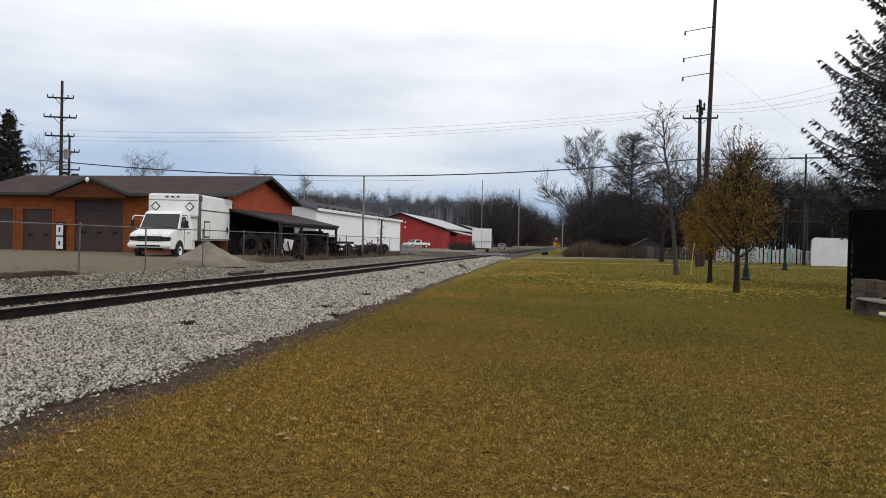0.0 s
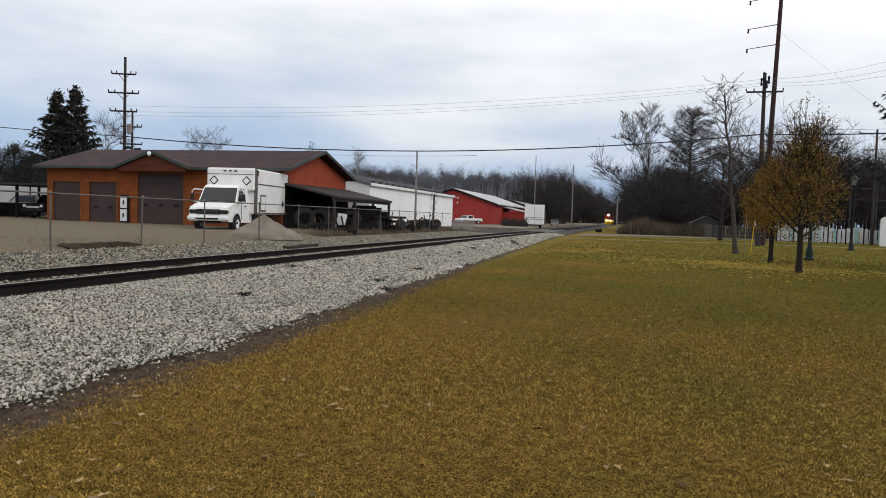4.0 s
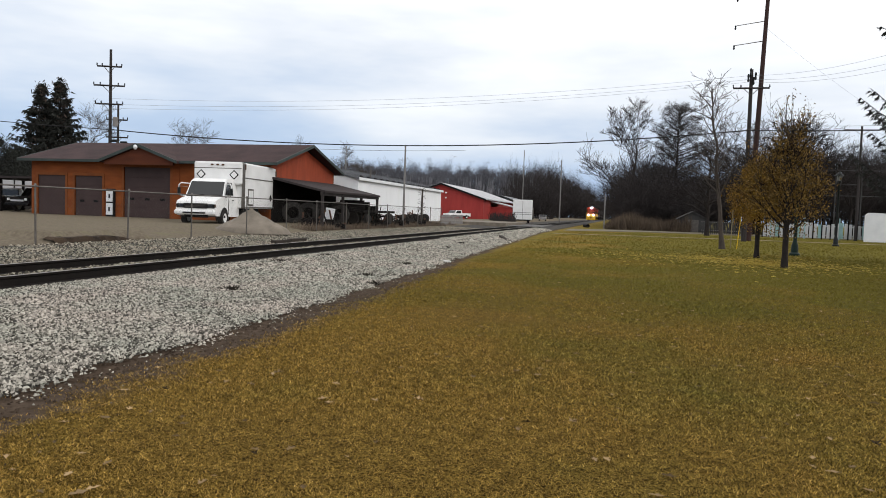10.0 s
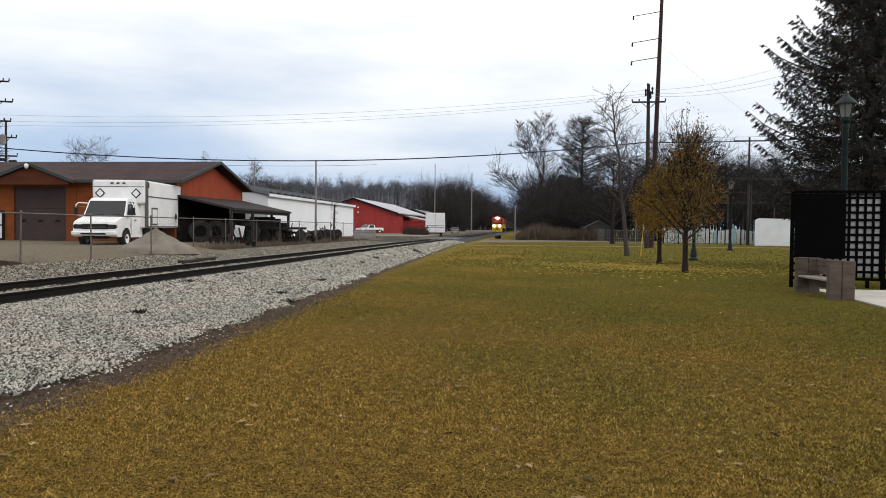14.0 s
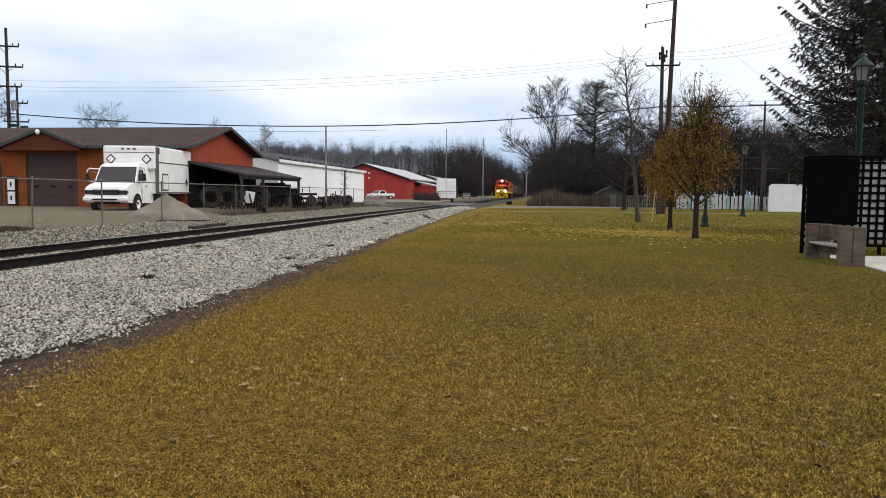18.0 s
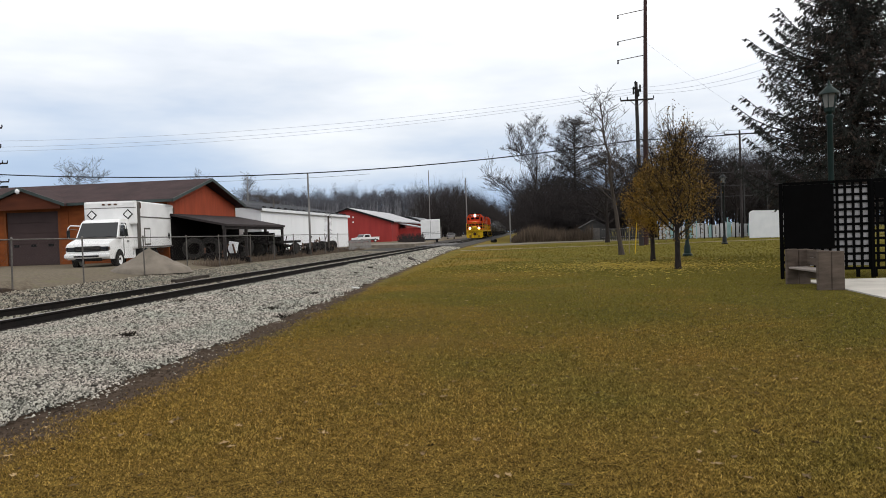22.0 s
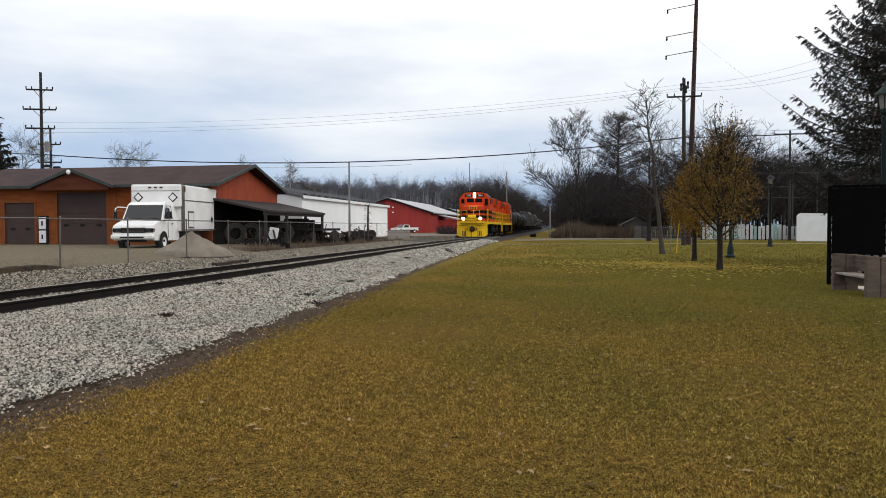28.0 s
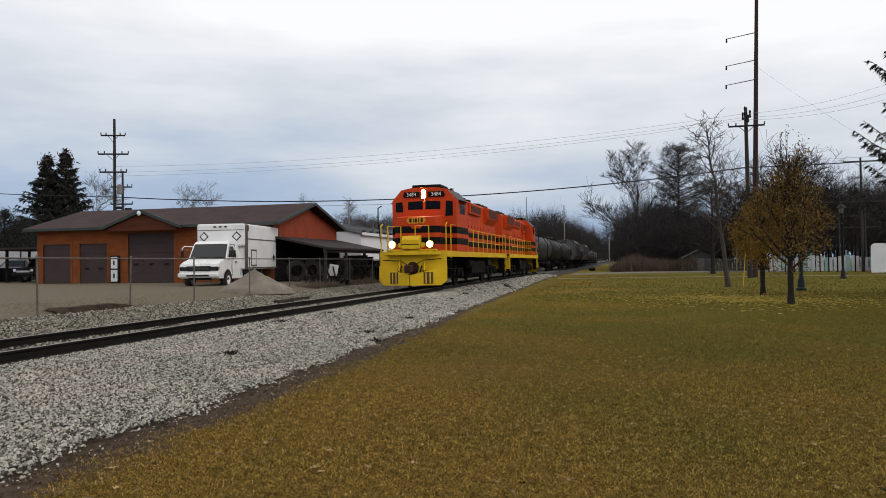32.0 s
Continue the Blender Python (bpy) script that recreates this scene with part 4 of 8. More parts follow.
def build_box_truck():
    t = thing("box_truck", pose(-19.2, 30.75, LOT_Z - 0.11, 0, 0, 7), "white cutaway box truck parked on the gravel yard", "truck")
    # origin under the front axle; the nose looks to -y
    # profile: along, height, half width
    cab = [(-0.86, 0.46, 0.93), (-0.95, 0.62, 0.96), (-0.97, 1.02, 0.95), (-0.90, 1.14, 0.93), (-0.55, 1.27, 0.92), (-0.14, 1.36, 0.92), (-0.04, 1.42, 0.95), (0.36, 2.10, 0.88), (0.52, 2.22, 0.84), (0.9, 2.27, 0.83), (1.75, 2.28, 0.85), (1.75, 1.38, 0.99), (1.75, 0.42, 0.98)]
    n = len(cab)
    body = G().add([(-w, y, z) for y, z, w in cab] + [(w, y, z) for y, z, w in cab], [(k, (k + 1) % n, n + (k + 1) % n, n + k) for k in range(n)] + [tuple(i + o for i in q) for o in (0, n) for q in ((0, 1, 2, 12), (2, 3, 4, 12), (4, 5, 6, 12), (6, 11, 12), (6, 7, 8, 11), (8, 9, 10, 11))])
    part("cab", body, "white_paint", t, "white van cab with a sloped hood", True)
    part("hood_ridge", G().prism([(-0.88, 1.12), (-0.16, 1.33), (-0.16, 1.365), (-0.86, 1.16)], "x", -0.6, 0.6), "white_paint", t)
    part("windshield", G().add([(-0.89, -0.045, 1.43), (0.89, -0.045, 1.43), (0.82, 0.345, 2.10), (-0.82, 0.345, 2.10), (-0.89, 0.0, 1.42), (0.89, 0.0, 1.42), (0.82, 0.38, 2.08), (-0.82, 0.38, 2.08)], [(0, 1, 2, 3), (7, 6, 5, 4), (0, 4, 5, 1), (1, 5, 6, 2), (2, 6, 7, 3), (3, 7, 4, 0)]), "glass_dark", t)
    for x in (-0.45, 0.3):
        part("wiper", G().tube((x, -0.075, 1.44), (x + 0.42, -0.06, 1.47), 0.012, n=4), "black_plastic", t)
    for s in (-1, 1):
        sw = [(0.14, 1.46, 0.975), (1.0, 1.46, 0.985), (1.0, 2.08, 0.895), (0.52, 2.08, 0.90)]
        part("side_window", G().add([(s * w, y, z) for y, z, w in sw] + [(s * (w - 0.03), y, z) for y, z, w in sw], [(0, 1, 2, 3), (7, 6, 5, 4)] + [(k, (k + 1) % 4, 4 + (k + 1) % 4, 4 + k) for k in range(4)]), "glass_dark", t)
        for yd in (0.52, 1.5):
            part("door_seam", G().add([(s * (w + 0.004), yd + a, z) for a in (-0.008, 0.008) for z, w in ((0.56, 0.978), (1.36, 0.972))] + [(s * (w - 0.02), yd + a, z) for a in (-0.008, 0.008) for z, w in ((0.56, 0.978), (1.36, 0.972))], [(0, 1, 3, 2), (4, 6, 7, 5), (0, 4, 5, 1), (2, 3, 7, 6), (0, 2, 6, 4), (1, 5, 7, 3)]), "black_plastic", t)
        part("door_handle", G().box(*sorted((s * 0.996, s * 1.02)), 0.85, 1.0, 1.2, 1.25), "black_plastic", t)
        part("mirror_arm", G().path([(s * 0.9, 0.36, 1.98), (s * 1.22, 0.05, 2.0), (s * 1.3, 0.0, 1.9), (s * 1.3, 0.0, 1.42), (s * 0.98, 0.2, 1.36)], 0.028), "white_paint", t)
        part("mirror_arm", G().path([(s * 0.98, 0.05, 1.35), (s * 1.28, -0.02, 1.4), (s * 1.28, -0.02, 1.85), (s * 0.98, 0.25, 1.8)], 0.018), "galvanised", t)
        part("mirror", G().cbox(s * 1.3, 0.0, 1.62, 0.16, 0.07, 0.34, 0.03), "lamp_dark", t)
        part("headlight_rim", G().cbox(s * 0.75, -0.945, 0.92, 0.38, 0.06, 0.21, 0.02), "black_plastic", t)
        part("headlight", G().cbox(s * 0.72, -0.965, 0.93, 0.26, 0.06, 0.14, 0.02), "glass_dark", t, "square headlight, dark glass")
        part("marker_lamp", G().cbox(s * 0.92, -0.92, 0.93, 0.09, 0.1, 0.16, 0.02), "scrap_rust", t)
        part("wheel_arch", G().prism([(0.45 * math.cos(a), 0.38 + 0.5 * math.sin(a)) for a in np.linspace(0, math.pi, 9)], "x", *sorted((s * 0.983, s * 0.99))), "black_plastic", t)
    part("grille", G().cbox(0, -0.955, 0.92, 1.16, 0.06, 0.24, 0.02), "black_plastic", t, "dark grille")
    part("bumper_slot", G().cbox(0, -1.122, 0.60, 1.1, 0.02, 0.07, 0.005), "black_plastic", t)
    for k in range(3):
        part("grille_bar", G().cbox(0, -0.985, 0.87 + 0.06 * k, 1.0, 0.02, 0.012), "galvanised", t)
    part("bumper", G().cbox(0, -1.02, 0.62, 2.0, 0.2, 0.22, 0.06), "white_paint", t, "white front bumper")
    part("air_dam", G().cbox(0, -0.88, 0.45, 1.15, 0.14, 0.14, 0.03), "black_plastic", t)
    part("cowl", G().box(-0.88, 0.88, -0.12, -0.02, 1.36, 1.44, 0.015), "black_plastic", t, "black cowl below the windshield")
    # cargo box
    part("cargo_box", G().box(-1.22, 1.22, 1.55, 6.55, 0.86, 3.12, 0.05), "white_paint", t, "tall white cargo box, worn at the seams")
    part("box_front_cap", G().box(-1.24, 1.24, 1.38, 1.56, 2.0, 3.14, 0.08), "white_paint", t)
    part("corner_post", G().box(1.2, 1.25, 1.5, 1.84, 0.86, 3.1, 0.015), "galvanised", t)
    part("cap_seam", G().box(-1.23, 1.23, 1.372, 1.379, 2.80, 2.83), "galvanised", t)
    for z in (0.9, 2.35):
        part("side_rail", G().box(1.22, 1.24, 1.72, 6.54, z, z + 0.05), "galvanised", t)
    for y, z in ((1.85, 2.92), (6.3, 2.82)):
        part("side_marker", G().box(1.222, 1.25, y - 0.1, y + 0.1, z - 0.14, z + 0.14, 0.01), "scrap_rust", t)
    fr = part("side_hatch", G().box(1.222, 1.24, 2.25, 3.0, 1.0, 1.85, 0.01), "galvanised", t, "small framed side hatch")
    part("hatch_panel", G().box(1.242, 1.25, 2.33, 2.92, 1.08, 1.77), "white_paint", fr)
    dm = [(0, 0.24), (0.24, 0), (0, -0.24), (-0.24, 0)]
    for x in (-0.85, 0.85):
        d = part("placard", G().prism([(x + a, 2.5 + c) for a, c in dm], "y", 1.362, 1.378), "black_plastic", t, "diamond placard holder")
        part("placard_face", G().prism([(x + a * 0.72, 2.5 + c * 0.72) for a, c in dm], "y", 1.352, 1.361), "board_white", d)
    d = part("placard", G().prism([(5.45 + a * 0.7, 1.45 + c * 0.8) for a, c in dm], "x", 1.242, 1.252), "black_plastic", t)
    for k in (-0.28, 0, 0.28):
        part("roof_marker", G().cbox(k, 1.36, 2.98, 0.14, 0.05, 0.07, 0.015), "scrap_rust", t)
    part("chassis", G().box(-0.45, 0.45, -0.7, 6.4, 0.42, 0.84), "black_plastic", t)
    for s in (-1, 1):
        part("chassis_skirt", G().box(*sorted((s * 0.6, s * 1.15)), 1.8, 2.9, 0.45, 0.84), "black_plastic", t)
    wm = wheel_mesh(0.38, 0.24)
    for s in (-1, 1):
        add_wheel(t, s * 0.905, 0, 0.38, wm)
        add_wheel(t, s * 0.98, 4.0, 0.38, wm)
        add_wheel(t, s * 0.70, 4.0, 0.38, wm)


def build_pickup(m, name, label, paint, scale=1.0):
    t = thing(name, m, label, "pickup truck")
    body = [(0.0, 0.45), (0.0, 0.95), (1.3, 1.05), (1.75, 1.6), (3.0, 1.62), (3.25, 1.08), (5.3, 1.08), (5.3, 0.45)]
    part("body", G().prism(body, "x", -0.9, 0.9), paint, t)
    part("side_window", G().prism([(1.6, 1.08), (2.9, 1.08), (2.85, 1.52), (1.85, 1.52)], "x", -0.92, 0.92), "glass_dark", t)
    part("windshield", G().prism([(1.28, 1.1), (1.7, 1.55), (1.66, 1.58), (1.2, 1.1)], "x", -0.8, 0.8), "glass_dark", t)
    part("bumper", G().box(-0.9, 0.9, -0.12, 0.02, 0.4, 0.6, 0.03), "chrome", t)
    part("rocker_panel", G().box(-0.915, 0.915, 0.3, 5.0, 0.40, 0.62, 0.02), "black_plastic", t, "dark lower body")
    part("bed_floor", G().box(-0.75, 0.75, 3.4, 5.2, 1.09, 1.10), "black_plastic", t)
    wm = wheel_mesh(0.38, 0.24)
    for s in (-1, 1):
        for y in (0.95, 4.3):
            add_wheel(t, s * 0.82, y, 0.38, wm)
    return t


# ---- fence, poles, wires ----
FENCE_Y = [8.3, 11.95, 15.6, 19.2, 22.6, 26.5, 30.1, 33.5, 37.5, 41.2, 44.9, 48.6, 52.3, 56.0, 59.6]


def build_fence():
    f = thing("chain_link_fence", pose(0, 0, 0), "galvanised chain-link fence beside the line", "fence")
    post = G().tube((0, 0, -0.3), (0, 0, 1.52), 0.025, n=8).lathe([(0.036, 1.52), (0.032, 1.55), (0.01, 1.58)], 8).mesh("post", "galvanised", True)
    rnd = random.Random(3)
    for y in FENCE_Y:
        p = part("post", post, "", f)
        p.matrix_basis = pose(FENCE_X, y, 0.30, rnd.uniform(-0.8, 0.8), rnd.uniform(-0.6, 1.0))
    g, step = G(), 0.14
    for a, c in zip(FENCE_Y, FENCE_Y[1:]):
        part("top_rail", G().tube((FENCE_X, a, 1.80), (FENCE_X, c, 1.80), 0.024, n=6), "galvanised", f)
        g = G()
        n = int((c - a) / step)
        for k in range(-9, n):
            for s in (0, 1):
                y0, z0, y1, z1 = a + k * step, 0.34, a + (k + 10) * step, 0.34 + 10 * step
                if y0 < a:
                    z0 += a - y0
                    y0 = a
                if y1 > c:
                    z1 -= y1 - c
                    y1 = c
                if s:
                    z0, z1 = 2.08 - z0, 2.08 - z1
                g.tube((FENCE_X, y0, z0), (FENCE_X, y1, z1), 0.0008, n=3, caps=False)
        part("wire_mesh", g, "galvanised", f, "diamond wire mesh")


def utility_pole(name, x, y, z0, h, r, arms, material, label, lean=(0, 0)):
    """arms: (height, half length, yaw, insulators a side)."""
    p = thing(name, pose(x, y, z0, lean[0], lean[1], 0), label, "utility pole")
    part("pole", G().tube((0, 0, -0.5), (0, 0, h), r, r * 0.62, 10), material, p, "", True)
    for z, half, yaw, ins in arms:
        d = Vector((math.cos(radians(yaw)), math.sin(radians(yaw)), 0))
        a = part("crossarm", G().tube(d * -half + Vector((0, -r, z)), d * half + Vector((0, -r, z)), 0.07, n=4), "wood_pole", p)
        for s in (-1, 1):
            part("brace", G().tube(d * (s * half * 0.45) + Vector((0, -r, z)), (0, -r, z - 0.55), 0.025, n=4), "galvanised", p)
            for k in range(ins):
                q = d * (s * half * (1 - k * 0.42)) + Vector((0, -r, z))
                part("insulator", G().lathe([(0.03, 0.05), (0.06, 0.12), (0.03, 0.16), (0.06, 0.22), (0.02, 0.27)], 8, "z", q), "lamp_dark", a)
    return p


def wire(a, b, sag, r=0.012, material="wire", label="black overhead cable strung between poles"):
    pts = []
    for k in range(25):
        u = k / 24
        q = Vector(a).lerp(Vector(b), u)
        q.z -= sag * 4 * u * (1 - u)
        pts.append(q)
    solid("overhead_wire", G().path(pts, r, 4), material, label, "wire", group="overhead wires")


def polar(az, rng, tan):
    """A place by its bearing left of the line's direction, its distance and the slope of sight from the eye."""
    return (-rng * math.sin(radians(az)), rng * math.cos(radians(az)), 1.5 + rng * tan)


def build_poles():
    utility_pole("utility_pole", *polar(-9.05, 60.5, 0)[:2], 0, 13.2, 0.20, [(11.75, 1.3, 0, 2)], "wood_pole", "weathered wooden utility pole with one crossarm", (0, -0.3))
    fuse = thing("fuse_cluster", pose(*polar(-9.05, 60.3, 0)[:2], 12.2), "dark fuse holders clamped to the pole top", "pole hardware")
    for dx, dz in ((-0.28, 0.3), (0.24, 0.45), (-0.12, 0.75), (0.1, 0.1)):
        part("holder", G().lathe([(0.04, -0.3), (0.09, -0.2), (0.06, 0.0), (0.09, 0.2), (0.03, 0.32)], 8, "z", (dx, 0, dz)), "lamp_dark", fuse)
    # tall slim pole beside it with three side arms
    x, y, _ = polar(-9.36, 62.5, 0)
    p = thing("tall_power_pole", pose(x, y, 0, 0, 1.5, 0), "tall slim reddish pole with three thin side arms", "utility pole")
    part("pole", G().tube((0, 0, -0.5), (0, 0, 23.5), 0.23, 0.13, 12), "pole_rust", p, "", True)
    for z in (19.2, 17.0, 15.45):
        a = part("side_arm", G().tube((0, 0, z + 0.35), (-2.25, 0.2, z), 0.04, 0.028, 6), "pole_grey", p, "thin grey side arm")
        part("insulator", G().lathe([(0.05, -0.3), (0.08, -0.2), (0.05, -0.1), (0.08, 0), (0.02, 0.05)], 8, "z", (-2.2, 0.2, z)), "lamp_dark", a)
    # pole cluster behind the garage
    px, py, _ = polar(38.45, 68, 0)
    utility_pole("utility_pole", px, py, 0.6, 13.7, 0.17, [(12.25, 1.0, 20, 2), (10.65, 1.25, 20, 2), (9.1, 1.1, 20, 2)], "wood_pole", "old wooden pole with three crossarms behind the garage")
    px, py, _ = polar(37.93, 76, 0)
    utility_pole("utility_pole", px, py, 0.6, 10.2, 0.15, [(8.65, 0.95, 20, 2), (7.0, 1.0, 20, 1)], "wood_pole", "shorter wooden pole with two crossarms")
    tx = thing("pole_transformer", pose(*polar(38.2, 67.6, 0)[:2], 7.2), "grey transformer can hung on the old pole", "transformer")
    part("can", G().lathe([(0.05, 0.0), (0.22, 0.03), (0.22, 0.72), (0.15, 0.8)], 12, "z", (0.2, -0.1, 0.6)), "pole_grey", tx, "", True)
    for dx, dz in ((0.05, -0.6), (1.0, -0.75)):
        part("switch", G().box(dx - 0.3, dx + 0.3, -0.2, 0.05, dz - 0.1, dz + 0.12, 0.04), "lamp_dark", tx, "dark pole switch")
    utility_pole("service_pole", -15.55, 51.5, 0.35, 5.95, 0.09, [], "pole_grey", "slim grey service pole before the white shop")
    utility_pole("service_pole", *polar(4.43, 160, 0)[:2], 0.4, 13.3, 0.16, [], "pole_grey", "plain grey pole beside the line")
    utility_pole("service_pole", *polar(7.36, 150, 0)[:2], 0.4, 14.4, 0.12, [], "pole_grey", "thin pale pole behind the trailer")
    utility_pole("service_pole", *polar(21.4, 95, 0)[:2], 0.4, 9.3, 0.10, [], "pole_grey", "thin pole behind the white shop")
    utility_pole("utility_pole", *polar(-16.2, 83, 0)[:2], 0, 11.4, 0.15, [(11.0, 1.6, 0, 1)], "wood_pole", "wooden pole at the substation")
    # low cable from the old poles across the yard to the poles on the lawn
    A, C = polar(38.45, 68, 0.0895), polar(-8.9, 60.5, 0.1168)
    wire(A, C, 1.27, 0.042)
    wire(C, polar(-26, 75, 0.118), 0.3, 0.04)
    wire(polar(60, 74, 0.10), A, 0.4, 0.03)
    wire(polar(27, 130, 0.080), polar(12, 130, 0.0865), 0.3, 0.025)
    for d in (0, 0.012, 0.02):
        a, b = polar(38.45, 68, 0.128 - d * 0.6), polar(-9.0, 60.5, 0.186 - d * 0.4)
        wire(a, b, 0.9, 0.008, "wire_bright", "thin bright overhead conductor between poles")
        wire(b, polar(-20, 52, 0.214 - d), 0.5, 0.008, "wire_bright", "thin bright overhead conductor between poles")
    for tn in (0.1255, 0.1015):
        wire(polar(-12.2, 83, tn - 0.004), polar(-26, 83, tn - 0.002), 0.3, 0.012)
    for a0, t0, a1, t1 in ((-9.45, 0.25, -19.5, 0.10), (-9.45, 0.19, -11.8, 0.06), (-8.2, 0.17, -7.0, 0.10)):
        wire(polar(a0, 61.5, t0), polar(a1, 60.0, t1), 0.25, 0.0045, "wire", "thin slack guy wire beside the tall pole")
    # a slim signal post by the line
    s = thing("line_post", pose(-1.75, 99.0, 0), "slim weathered white post near the line", "post")
    part("post", G().tube((0, 0, -0.2), (0, 0, 4.45), 0.11, 0.09, 6), "pole_grey", s)
    part("cap", G().lathe([(0.12, 4.45), (0.12, 4.5), (0.02, 4.54)], 8), "pole_grey", s)
    solid("culvert_pipe", G().lathe([(0.21, -0.5), (0.27, -0.5), (0.27, 0.5), (0.21, 0.5), (0.21, -0.5)], 16, "y", (0, 0, 0.25), False), "black_plastic", "black plastic drain pipe end beside the line", "pipe", m=pose(*polar(2.35, 106, 0)[:2], 0.0, 0, 0, 30), smooth=True)


# ---- trees ----
def limb(g, rnd, p, d, length, r, depth, spread, up, n, twig, tips=None, kids=(3, 5), fine=True):
    """One limb that wanders, tapers and forks."""
    segs = (3 if depth > 0 else 2) if fine else (2 if depth > 1 else 1)
    pts, rr = [Vector(p)], [r]
    q, dd = Vector(p), Vector(d).normalized()
    for k in range(segs):
        dd = (dd + Vector((rnd.gauss(0, 0.13), rnd.gauss(0, 0.13), rnd.gauss(0, 0.08) + up))).normalized()
        q = q + dd * (length / segs)
        pts.append(q.copy())
        rr.append(max(r * (1 - 0.72 * (k + 1) / segs), twig))
    for k in range(segs):
        g.tube(pts[k], pts[k + 1], rr[k], rr[k + 1], n if depth > 1 else 3, caps=False)
    if depth <= 0:
        if tips is not None:
            tips.append(q)
            tips.append((pts[0] + q) / 2)
        return
    for k in range(rnd.randint(*kids)):
        u = rnd.uniform(0.35, 1.0)
        j = min(int(u * segs), segs - 1)
        s = pts[j].lerp(pts[j + 1], u * segs - j)
        side = Vector((rnd.gauss(0, 1), rnd.gauss(0, 1), rnd.gauss(0, 0.35))).normalized()
        nd = (dd * (1 - spread) + side * spread).normalized()
        limb(g, rnd, s, nd, length * rnd.uniform(0.5, 0.78), max(rr[j] * 0.55, twig), depth - 1, spread, up, n, twig, tips, kids, fine)


def bare_tree_mesh(seed, h, r, depth=4, spread=0.62, trunk=0.35, up=0.05, twig=0.01, kids=(3, 5), fine=True):
    rnd = random.Random(seed)
    g, cr = G(), G()
    tips = []
    top = Vector((rnd.gauss(0, 0.02) * h, rnd.gauss(0, 0.02) * h, h * trunk))
    g.lathe([(r * 1.5, -0.15), (r * 1.15, 0.12), (r, 0.5)], 8, cap=False)
    g.tube((0, 0, 0.5), top, r, r * 0.78, 8, caps=False)
    limb(cr, rnd, top, (0.02, 0.0, 1), h * (1 - trunk) * 0.62, r * 0.75, depth, spread, up, 5 if fine else 3, twig, tips, kids, fine)
    for k in range(4):
        a = k * 1.6 + rnd.random()
        z = h * trunk * rnd.uniform(0.75, 1.0)
        limb(cr, rnd, top * (z / top.z), (math.cos(a), math.sin(a), 0.75), h * (1 - trunk) * 0.45, r * 0.45, depth - 1, spread, up, 4 if fine else 3, twig, tips, kids, fine)
    return g, cr, tips


def tree_thing(name, m, trunk, crown, bark, label, leaves=None, leaf_mat="", category="tree", group=""):
    t = thing(name, m, label, category, group)
    part("trunk", trunk, bark, t, "", True)
    part("crown", crown, bark, t)
    if leaves is not None:
        part("leaves", leaves, leaf_mat, t)
    return t


def leaf_cloud(tips, per, size, spread, material, seed, flat=0.6, name="leaves"):
    """Small folded leaves hung round the twig ends."""
    rng = np.random.default_rng(seed)
    c = np.repeat(np.array([tuple(t) for t in tips]), per, 0)
    n = len(c)
    c = c + rng.standard_normal((n, 3)) * spread
    a, b = rng.standard_normal((n, 3)), rng.standard_normal((n, 3))
    a /= np.linalg.norm(a, axis=1)[:, None]
    b -= (a * b).sum(1)[:, None] * a
    b /= np.linalg.norm(b, axis=1)[:, None]
    s = (size * (0.55 + 0.9 * rng.random(n)))[:, None]
    v = np.stack([c - a * s, c - b * s * flat * 0.8, c + a * s, c + b * s * flat], 1)
    v[:, 2] -= np.array([0, 0, 1]) * s * 0.4
    f = np.array([(0, 1, 2), (0, 2, 3)])[None] + 4 * np.arange(n)[:, None, None]
    return arrays_mesh(name, v.reshape(-1, 3), f.reshape(-1, 3), material)


